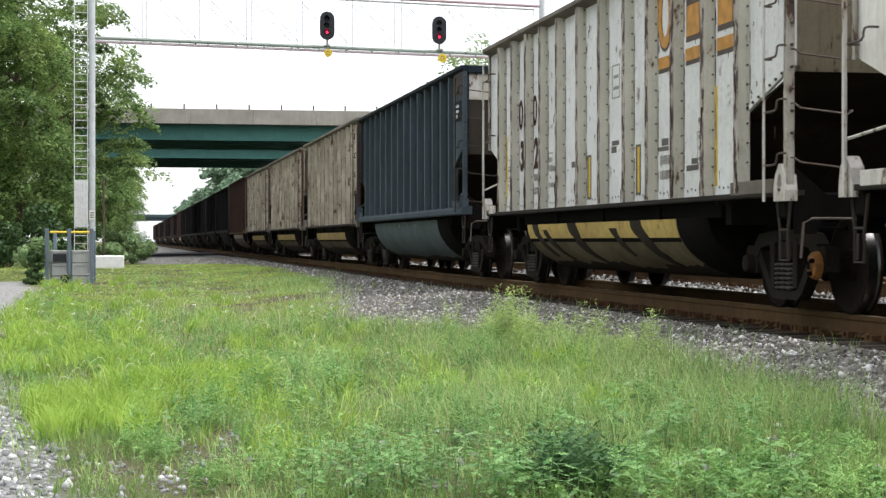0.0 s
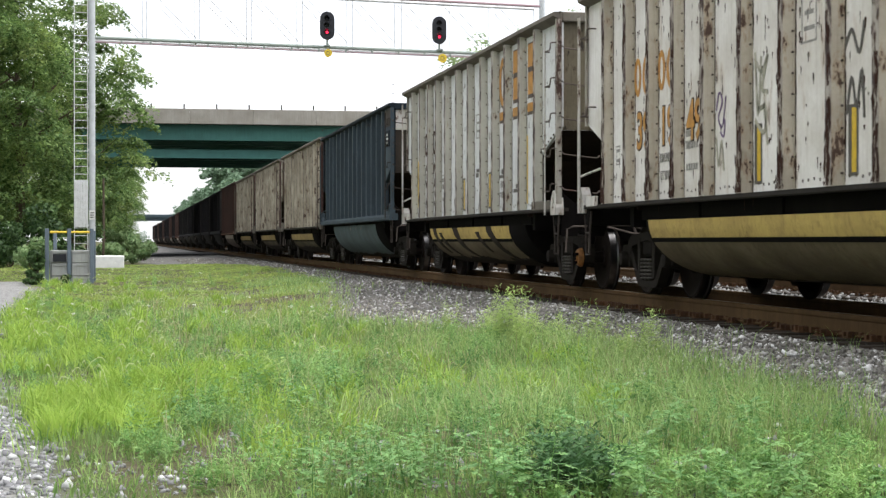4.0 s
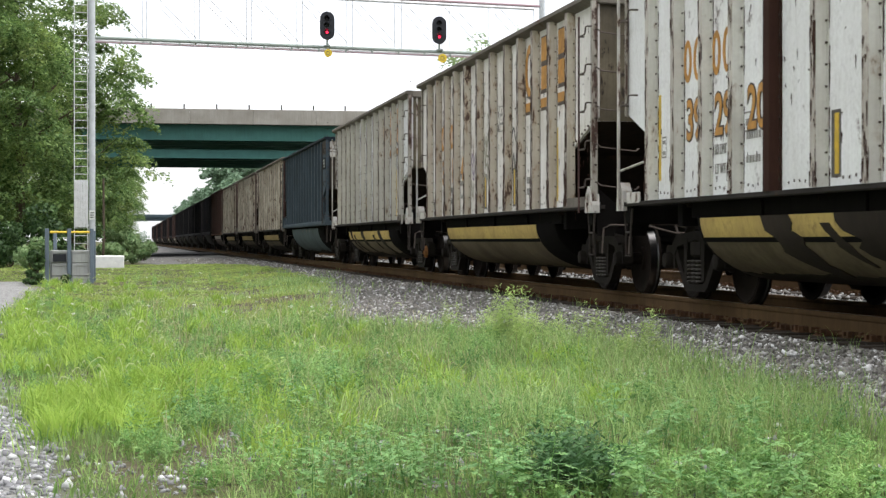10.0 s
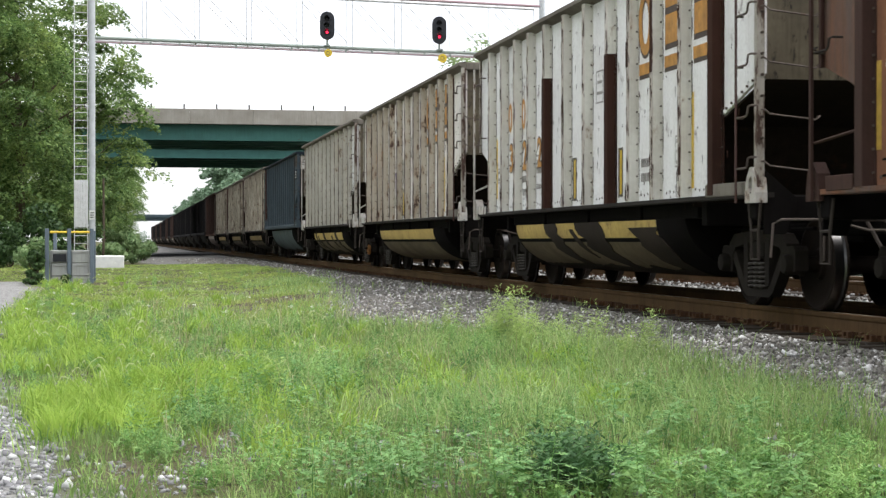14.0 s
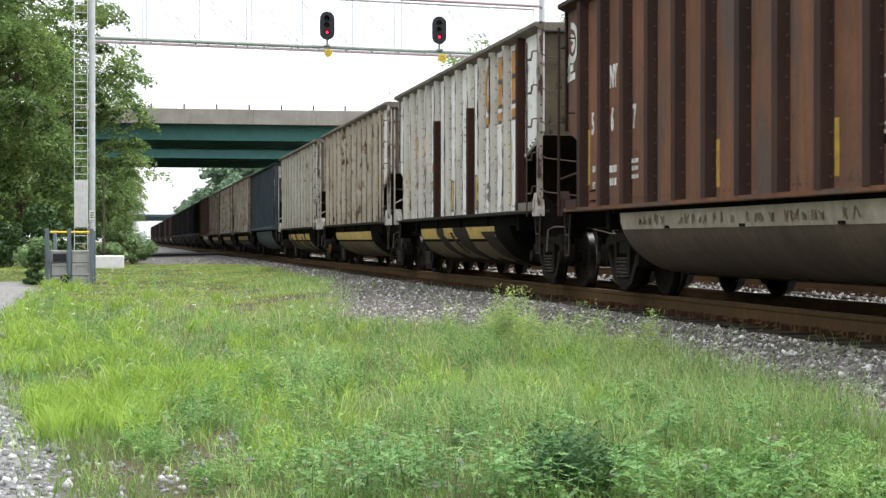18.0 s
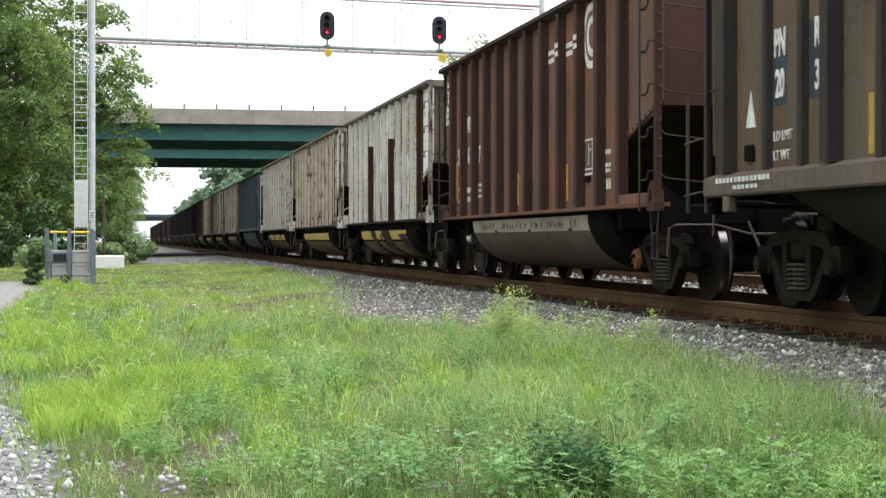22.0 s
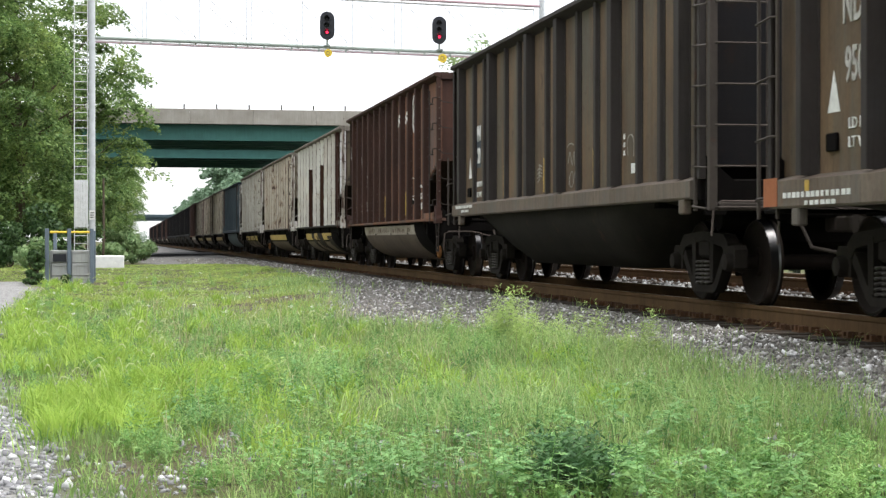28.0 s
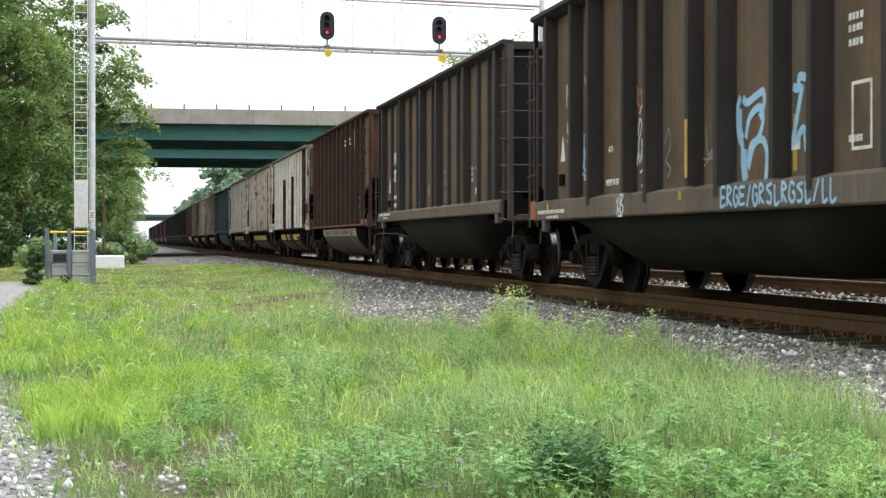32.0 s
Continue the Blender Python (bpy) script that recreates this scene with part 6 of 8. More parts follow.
def leaf_cloud(rng, centres, radii, per, size, flat=0.75):
    """Many small bent leaf clumps on the outside of uneven blobs."""
    vs, fs, n = [], [], 0
    for c, r, m in zip(centres, radii, per):
        d = rng.normal(size=(m, 3))
        d /= np.linalg.norm(d, axis=1)[:, None]
        rad = r * rng.uniform(0.45, 1.08, m) ** 0.6
        p = np.array(c) + d * rad[:, None] * np.array([1, 1, flat])
        leaf_quads(rng, vs, fs, n, p, d, size, 0.6)
        n += m * 4
    return np.concatenate(vs), np.concatenate(fs)


def leaf_quads(rng, vs, fs, n, p, d, size, stray):
    """Bent four-cornered leaves at p that face about d."""
    m = len(p)
    face = d + stray * rng.normal(size=(m, 3))
    u = np.cross(face, rng.normal(size=(m, 3)))
    u /= np.linalg.norm(u, axis=1)[:, None] + 1e-9
    w = np.cross(u, face)
    w /= np.linalg.norm(w, axis=1)[:, None] + 1e-9
    s = size * rng.uniform(0.5, 1.3, m)[:, None]
    q = np.stack([p - u * s, p + w * s * 0.55, p + u * s, p - w * s * 0.55], 1)
    q[:, 1] += d * s * 0.25
    q[:, 3] += d * s * 0.25
    vs.append(q.reshape(-1, 3))
    fs.append(np.arange(m * 4).reshape(-1, 4) + n)


def leaf_sprays(rng, centres, radii, leaves, size):
    """Crown of drooping flat sprays: each blob carries sprays that overlap like shingles, lit from above."""
    vs, fs, n = [], [], 0
    weight = np.array(radii) ** 2
    share = weight / weight.sum()
    for c, r, k in zip(centres, radii, share):
        sprays = max(5, int(13 * (r / 1.5) ** 1.2))
        m = max(12, int(leaves * k / sprays))
        for _ in range(sprays):
            d = rng.normal(size=3)
            d[2] = abs(d[2]) * 0.9 - 0.25
            d /= np.linalg.norm(d)
            centre = np.array(c) + d * r * rng.uniform(0.55, 1.05) * np.array([1, 1, 0.8])
            out = np.array([d[0], d[1], 0.0])
            size_r = r * rng.uniform(0.22, 0.46)
            a, q = rng.uniform(0, 2 * math.pi, m), np.sqrt(rng.random(m))
            flat = np.stack([np.cos(a) * q, np.sin(a) * q, 0.22 * rng.normal(size=m)], 1) * size_r
            flat[:, 2] -= 0.55 * (flat @ out) + 0.25 * size_r * q ** 2
            face = np.tile(np.array([0.45 * d[0], 0.45 * d[1], 1.0]), (m, 1))
            face /= np.linalg.norm(face, axis=1)[:, None]
            leaf_quads(rng, vs, fs, n, centre + flat, face, size, 0.45)
            n += m * 4
    return np.concatenate(vs), np.concatenate(fs)


def make_tree(name, label, seed, height, spread, leaves, size, mat, base=0.15, limbs=9):
    rng = np.random.default_rng(seed)
    root = thing(name, label, "tree")
    g = geo()
    lean = rng.uniform(-0.4, 0.4, 2)
    top = (lean[0], lean[1], height * 0.85)
    tube(g, [(0, 0, -0.3), (lean[0] * 0.2, lean[1] * 0.2, height * 0.3), (lean[0] * 0.6, lean[1] * 0.6, height * 0.6), top], 0.018 * height, 8, 0, 0.03)
    cs, rs = [], []
    for k in range(limbs):
        z = height * rng.uniform(base + 0.05, 0.85)
        a = 2 * math.pi * (k / limbs + rng.uniform(-0.08, 0.08))
        prof = math.sin(math.pi * min(1, (z / height - base * 0.5) / (1.15 - base * 0.5))) ** 0.6
        r = spread * prof * rng.uniform(0.55, 1.0)
        tip = (r * math.cos(a), r * math.sin(a), z + height * rng.uniform(0.0, 0.12))
        tube(g, [(lean[0] * 0.5, lean[1] * 0.5, z * 0.75), (tip[0] * 0.5, tip[1] * 0.5, z * 0.93), tip], 0.006 * height, 5, 0, 0.015)
    nb = limbs * 4
    for k in range(nb):
        z = height * (base + (1.0 - base) * (k + 0.5) / nb)
        a = rng.uniform(0, 2 * math.pi)
        prof = math.sin(math.pi * min(1, (z / height - base * 0.5) / (1.12 - base * 0.5))) ** 0.6
        r = spread * prof * rng.uniform(0.25, 0.95)
        cs.append((r * math.cos(a), r * math.sin(a), z))
        rs.append(spread * rng.uniform(0.2, 0.42))
    part("trunk", g, M_BARK, root)
    v, f = leaf_sprays(rng, cs, rs, leaves, size)
    part("crown", fast_mesh("crown", v, f, mat), None, root)
    return root


def plant_trees():
    kinds = [make_tree("tree", "tall leafy green deciduous tree beside the drive", 11 + k, h, s, 44000, 0.105, M_LEAF, 0.1)
             for k, (h, s) in enumerate(((16, 5.2), (14, 4.4), (18, 6.0)))]
    kinds.append(make_tree("tree", "thin-crowned green tree beside the drive", 23, 14.0, 4.5, 36000, 0.115, M_LEAF, 0.1, 13))
    spots = [(-4.9, 84, 0, 20), (-7.5, 80, 1, 80), (-7.6, 92, 2, 140), (-10.5, 78, 2, 10), (-3.0, 100, 3, 310), (-14, 84, 0, 260), (-9, 100, 1, 40), (-12.5, 68, 1, 310),
             (-4.4, 166, 1, 100), (-8, 172, 0, 60), (-4.0, 188, 1, 30), (-4.0, 212, 0, 300), (-2.6, 238, 1, 0), (-2.4, 270, 0, 77), (-1.4, 305, 1, 120), (-1.0, 350, 0, 222), (-1.5, 410, 2, 50),
             # unseen row beside and behind the camera, added to block side light
             (-13.5, 54, 2, 33), (-14, 42, 0, 70), (-14.5, 30, 2, 120), (-14, 18, 1, 200), (-15, 6, 2, 20), (-14, -7, 0, 160), (-14.5, -20, 2, 240), (-14, -34, 1, 90), (-15, -48, 2, 10)]
    used = set()
    for x, y, k, turn in spots:
        m = pose(x, y, ground_z(x, y) - 0.05, 0, 0, turn)
        if k in used:
            copy_thing(kinds[k], m)
        else:
            kinds[k].matrix_basis = m
            used.add(k)
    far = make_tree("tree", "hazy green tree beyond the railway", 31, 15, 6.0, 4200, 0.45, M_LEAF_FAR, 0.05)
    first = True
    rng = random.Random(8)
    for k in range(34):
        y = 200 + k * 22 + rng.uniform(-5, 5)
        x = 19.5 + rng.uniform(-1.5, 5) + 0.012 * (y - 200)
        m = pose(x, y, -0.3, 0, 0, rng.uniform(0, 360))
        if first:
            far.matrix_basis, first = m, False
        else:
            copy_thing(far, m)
    # trees seen over the cars, before the bridge
    airy = make_tree("tree", "light airy green tree beyond the train", 37, 12.9, 4.2, 3600, 0.13, M_LEAF_AIRY, 0.25, 11)
    airy.matrix_basis = pose(21.2, 97, -0.2)
    copy_thing(airy, pose(25.5, 94, 0.8, 0, 0, 130))


plant_trees()


# ---------- signal gantry ----------
M_GALV = plain("galvanized_steel", (0.50, 0.52, 0.53), 0.45, 0.3, 0.12, 3.0)
M_GREENPIPE = weathered("grey_green_painted_steel", (0.30, 0.35, 0.31), (0.2, 0.22, 0.2), RUST, 0.5, 0.15)
M_PALE = plain("pale_grey_steel", (0.62, 0.62, 0.62), 0.5, 0.1, 0.1)
M_LATTICE = plain("dull_lattice_steel", (0.20, 0.20, 0.21), 0.55, 0.2, 0.3, 4.0)
M_PINK = weathered("faded_red_primer_steel", (0.45, 0.33, 0.35), (0.3, 0.22, 0.24), RUST, 0.5, 0.15)
M_SIGNAL = plain("black_signal_housing", (0.012, 0.013, 0.018), 0.4)
M_YELLOW = plain("yellow_sign_enamel", (0.70, 0.50, 0.04), 0.45, 0, 0.12)
M_YELLOW_RAIL = plain("yellow_safety_rail", (0.72, 0.52, 0.05), 0.5, 0, 0.12)
M_POST = weathered("blue_grey_post_paint", (0.16, 0.20, 0.24), (0.10, 0.12, 0.14), RUST, 0.5, 0.2)
M_CABINET = weathered("pale_concrete_panels", (0.42, 0.43, 0.41), (0.28, 0.28, 0.26), (0.2, 0.18, 0.15), 0.5, 0.15, 0.9)
M_RED_LAMP = bpy.data.materials.new("lit_red_lens")
M_RED_LAMP.use_nodes = True
_b = M_RED_LAMP.node_tree.nodes["Principled BSDF"]
_b.inputs["Base Color"].default_value = (0.6, 0.02, 0.04, 1)
_b.inputs["Emission Color"].default_value = (1.0, 0.03, 0.09, 1)
_b.inputs["Emission Strength"].default_value = 2.2

GA, GB = Vector((-1.3, 69.4, 0)), Vector((17.9, 72.8, 0))
G_LOW, G_HIGH = 9.28, 11.45


def along(k, z, off=0.0):
    d = (GB - GA).normalized()
    p = GA + (GB - GA) * k + Vector((d.y, -d.x, 0)) * off
    return Vector((p.x, p.y, z))


def build_gantry():
    root = thing("signal_gantry", "grey steel signal gantry with lattice truss spanning the tracks", "signal gantry")
    g = geo()
    tube(g, [(GA.x, GA.y, 0.1), (GA.x, GA.y, 13.5)], 0.13, 14)
    part("mast", g, M_GALV, root, "round galvanized steel mast", True)
    g = geo()
    tube(g, [(GB.x, GB.y, 0.1), (GB.x, GB.y, 12.2)], 0.13, 12)
    part("mast", g, M_GALV, root, "", True)
    # ladder with a climbing guard
    g = geo()
    for dx in (-0.69, -0.17):
        tube(g, [(GA.x + dx, GA.y - 0.05, 0.2), (GA.x + dx, GA.y - 0.05, 13.4)], 0.019, 5)
    ladder = part("ladder", g, M_PALE, root, "pale steel ladder beside the mast")
    rung = geo()
    tube(rung, [(-0.69, 0, 0), (-0.17, 0, 0)], 0.013, 5)
    rme = mesh_of("rung", rung, M_PALE)
    for k in range(42):
        part("rung", rme, None, ladder, at=(GA.x, GA.y - 0.05, 0.5 + 0.305 * k))
    for z in (1.8, 4.8, 7.0):
        g = geo()
        box(g, GA.x - 0.17, GA.x, GA.y - 0.07, GA.y - 0.03, z, z + 0.06)
        part("ladder_bracket", g, M_PALE, ladder)
    g = geo()
    for k in range(5):
        x = GA.x - 0.69 + k * 0.105
        soft_box(g, x, x + 0.1, GA.y - 0.16, GA.y - 0.11, 1.75, 3.62, 0.012)
    part("climbing_guard", g, M_PALE, root, "pale ribbed steel climbing guard")
    g = geo()
    box(g, GA.x - 0.11, GA.x + 0.11, GA.y - 0.15, GA.y - 0.135, 2.05, 2.42)
    part("mast_sign", g, M_LETTER_WHITE, root, "small white notice plate")
    for k in range(3):
        g = geo()
        box(g, GA.x - 0.07, GA.x + 0.07, GA.y - 0.155, GA.y - 0.15, 2.12 + 0.09 * k, 2.16 + 0.09 * k)
        part("notice_line", g, M_LETTER_DARK, root)
    # chords
    for off, z, r, m in ((0.0, G_LOW, 0.07, M_GREENPIPE), (0.9, G_LOW, 0.05, M_PALE), (0.0, G_HIGH, 0.06, M_PINK), (0.9, G_HIGH, 0.06, M_PALE)):
        g = geo()
        tube(g, [along(0, z, -off), along(1, z, -off)], r, 8)
        part("chord", g, m, root, "", True)
    g = geo()
    tube(g, [along(0, G_LOW - 0.17), along(1, G_LOW - 0.17)], 0.035, 6)
    part("lower_pipe", g, M_PINK, root)
    n = 9
    for k in range(n + 1):
        for off in (0.0, -0.9):
            g = geo()
            tube(g, [along(k / n, G_LOW, off), along(k / n, G_HIGH, off)], 0.012, 5)
            part("upright", g, M_LATTICE, root)
        if k < n:
            for off in (0.0, -0.9):
                g = geo()
                tube(g, [along(k / n, G_HIGH, off), along((k + 1) / n, G_LOW, off)], 0.010, 5)
                part("diagonal", g, M_LATTICE, root)
        g = geo()
        tube(g, [along(k / n, G_LOW, 0), along(k / n, G_LOW, -0.9)], 0.02, 5)
        part("cross_bar", g, M_PALE, root)
    for k in range(16):
        g = geo()
        p = along(0.06 + 0.06 * k, G_LOW - 0.17)
        box(g, p.x - 0.03, p.x + 0.03, p.y - 0.05, p.y + 0.05, p.z - 0.03, p.z + 0.17)
        part("hanger", g, M_GREENPIPE, root)
    return root


build_gantry()


def signal_head(k, z, label):
    p = along(k, 0, 0.16)
    root = thing("signal", label, "railway signal", pose(p.x, p.y, z, 0, 0, -10), "signals on the gantry")
    g = geo()
    w, h = 0.305, 0.59
    pts = []
    for q in range(13):
        a = math.pi * q / 12
        pts.append((w * math.cos(a), h - w + w * math.sin(a)))
    for q in range(13):
        a = math.pi + math.pi * q / 12
        pts.append((w * math.cos(a), -h + w + w * math.sin(a)))
    loft(g, [[(x * 0.97, -0.02, y * 0.985) for x, y in pts], [(x, -0.012, y) for x, y in pts], [(x, 0.012, y) for x, y in pts], [(x * 0.97, 0.02, y * 0.985) for x, y in pts]])
    part("backplate", g, M_SIGNAL, root, "tall black oval backplate")
    for dz in (0.28, 0.0, -0.28):
        g = geo()
        n = 14
        arc = [math.pi * (-0.15 + 1.3 * j / n) for j in range(n + 1)]
        rings = []
        for r, y0 in ((0.115, -0.02), (0.115, -0.28), (0.105, -0.28), (0.105, -0.02)):
            rings.append([(r * math.cos(t), y0 - (0.0 if y0 > -0.1 else 0.06 * math.sin(t)), dz + r * math.sin(t)) for t in arc])
        rings.append(rings[0])
        loft(g, rings, False, closed=False)
        part("visor", g, M_SIGNAL, root)
        g = geo()
        rings = [[(r * math.cos(2 * math.pi * j / 16), y, dz + r * math.sin(2 * math.pi * j / 16)) for j in range(16)] for r, y in ((0.062, -0.022), (0.055, -0.04), (0.025, -0.05))]
        loft(g, rings)
        part("lens", g, M_RED_LAMP if dz < -0.1 else M_SIGNAL, root, "lit red lens" if dz < -0.1 else "dark lens", True)
    g = geo()
    soft_box(g, -0.16, 0.16, 0.02, 0.22, -0.42, 0.42, 0.03)
    part("housing", g, M_SIGNAL, root)
    g = geo()
    tube(g, [(0, 0.08, -0.40), (0, 0.08, -0.85)], 0.045, 8)
    box(g, -0.12, 0.12, 0.0, 0.2, -0.86, -0.80)
    part("stem", g, M_GREENPIPE, root)
    return root


def marker_disc(k, z, r, label):
    p = along(k, 0, 0.14)
    root = thing("marker_disc", label, "sign", pose(p.x, p.y, z, 0, 0, -10), "marker discs under the gantry")
    g = geo()
    rings = [[(q * math.cos(2 * math.pi * j / 24), y, q * math.sin(2 * math.pi * j / 24)) for j in range(24)] for q, y in ((r * 0.97, -0.012), (r, -0.006), (r, 0.006))]
    loft(g, rings)
    part("disc", g, M_YELLOW, root)
    me = text_mesh("letter", "D", r * 1.35, M_LETTER_DARK, 1.0, 0.003)
    part("letter", me, None, root, "dark letter D", at=Matrix.Translation((0, -0.016, -0.01)) @ pose(0, 0, 0, 90))
    g = geo()
    tube(g, [(0, 0.02, r * 0.8), (0, 0.02, r + 0.22)], 0.02, 6)
    part("bracket", g, M_GREENPIPE, root)


signal_head(0.4962, 1.2 + (427 - 47) / 42.4, "black three-lamp railway signal showing red above the gantry")
signal_head(0.7515, 1.2 + (427 - 55) / 41.4, "black three-lamp railway signal showing red above the gantry")
marker_disc(0.4987, 1.2 + (427 - 95) / 42.4, 0.165, "small yellow round marker with dark letter D")
marker_disc(0.7594, 1.2 + (427 - 104) / 41.4, 0.19, "yellow round marker with dark letter D")

# ---------- platform, slab and pole beside the mast ----------
root = thing("equipment_platform", "pale panelled platform with blue-grey posts and yellow rail", "platform")
for x in (-2.16, -1.55, -0.93):
    g = geo()
    soft_box(g, x - 0.055, x + 0.055, 49.0, 49.12, -0.1, 1.55, 0.012)
    part("post", g, M_POST, root)
for x in (-2.0, -0.9):
    g = geo()
    soft_box(g, x - 0.05, x + 0.05, 50.6, 50.7, -0.1, 1.5, 0.012)
    part("post", g, M_POST, root)
for x0, x1 in ((-2.1, -1.55), (-1.55, -0.95)):
    g = geo()
    soft_box(g, x0 + 0.02, x1, 49.02, 49.07, 1.42, 1.48, 0.015)
    part("yellow_rail", g, M_YELLOW_RAIL, root)
    for k in range(3):
        g = geo()
        z = -0.15 + 0.37 * k
        soft_box(g, x0 + 0.06, x1 - 0.06, 49.1, 49.3, z, z + 0.355, 0.02)
        soft_box(g, x0 + 0.12, x1 - 0.12, 49.08, 49.1, z + 0.28, z + 0.31, 0.008)
        part("panel", g, M_CABINET, root)
g = geo()
box(g, -2.0, -1.63, 49.085, 49.096, 0.62, 0.84)
part("black_plate", g, M_SIGNAL, root)
g = geo()
box(g, -2.1, -0.98, 49.3, 50.6, -0.1, 0.93)
part("deck", g, M_CABINET, root)
g = geo()
soft_box(g, -1.25, -0.05, 68.6, 70.3, -0.1, 0.62, 0.03)
slab = new("mast_foundation", mesh_of("mast_foundation", g, plain("white_concrete", (0.72, 0.72, 0.70), 0.85, 0, 0.08)))
tagged(slab, "white concrete foundation block at the mast", "foundation")
g = geo()
tube(g, [(-0.95, 75, -0.2), (-0.92, 75, 2.0), (-0.93, 75, 3.9)], 0.06, 7, 0, 0.045)
pole = new("wooden_post", mesh_of("wooden_post", g, M_BARK, True))
tagged(pole, "thin grey wooden post among the bushes", "post")


# ---------- ballast stones ----------
M_BALLAST = stone_material("grey_ballast_stone", (0.082, 0.075, 0.063), (0.265, 0.25, 0.222), (0.72, 0.71, 0.69))
M_GRAVEL = stone_material("pale_gravel_stone", (0.15, 0.15, 0.155), (0.36, 0.358, 0.358), (0.72, 0.72, 0.71))
M_PALE_STONE = stone_material("pale_ballast_stone", (0.19, 0.185, 0.177), (0.32, 0.315, 0.30), (0.62, 0.61, 0.6))
RNG = np.random.default_rng(20)


def stones_mesh(name, pts, sizes, mat, coarse=False):
    """Angular flattish stones, each its own island."""
    t = (1 + 5 ** 0.5) / 2
    if coarse:
        base = np.array([(1, 0, 0), (-1, 0, 0), (0, 1, 0), (0, -1, 0), (0, 0, 1), (0, 0, -1)], dtype=float)
        face = np.array([(0, 2, 4), (2, 1, 4), (1, 3, 4), (3, 0, 4), (2, 0, 5), (1, 2, 5), (3, 1, 5), (0, 3, 5)])
    else:
        base = np.array([(-1, t, 0), (1, t, 0), (-1, -t, 0), (1, -t, 0), (0, -1, t), (0, 1, t), (0, -1, -t), (0, 1, -t), (t, 0, -1), (t, 0, 1), (-t, 0, -1), (-t, 0, 1)]) / 1.9
        face = np.array([(0, 11, 5), (0, 5, 1), (0, 1, 7), (0, 7, 10), (0, 10, 11), (1, 5, 9), (5, 11, 4), (11, 10, 2), (10, 7, 6), (7, 1, 8),
                         (3, 9, 4), (3, 4, 2), (3, 2, 6), (3, 6, 8), (3, 8, 9), (4, 9, 5), (2, 4, 11), (6, 2, 10), (8, 6, 7), (9, 8, 1)])
    n, m = len(pts), len(base)
    v = base[None] * (1 + RNG.uniform(-0.62, 0.5, (n, m, 1)))
    v = v * RNG.uniform(0.55, 1.35, (n, 1, 3)) * np.array([1, 1, 0.72]) * sizes[:, None, None]
    tilt = RNG.uniform(-0.6, 0.6, n)[:, None]
    v = np.stack([v[:, :, 0] * np.cos(tilt) - v[:, :, 2] * np.sin(tilt), v[:, :, 1], v[:, :, 0] * np.sin(tilt) + v[:, :, 2] * np.cos(tilt)], -1)
    a = RNG.uniform(0, 2 * np.pi, n)
    c, s = np.cos(a)[:, None], np.sin(a)[:, None]
    x, y = v[:, :, 0] * c - v[:, :, 1] * s, v[:, :, 0] * s + v[:, :, 1] * c
    v = np.stack([x, y, v[:, :, 2]], -1) + pts[:, None]
    f = face[None] + (np.arange(n) * m)[:, None, None]
    return fast_mesh(name, v.reshape(-1, 3), f.reshape(-1, 3), mat)


def scatter(n, y0, y1, x_lo, x_hi, power=1.0):
    """Random spots, thinner with distance."""
    u = RNG.random(n)
    y = y0 * (y1 / y0) ** (u ** power)
    x = x_lo + (x_hi - x_lo) * RNG.random(n)
    return x, y


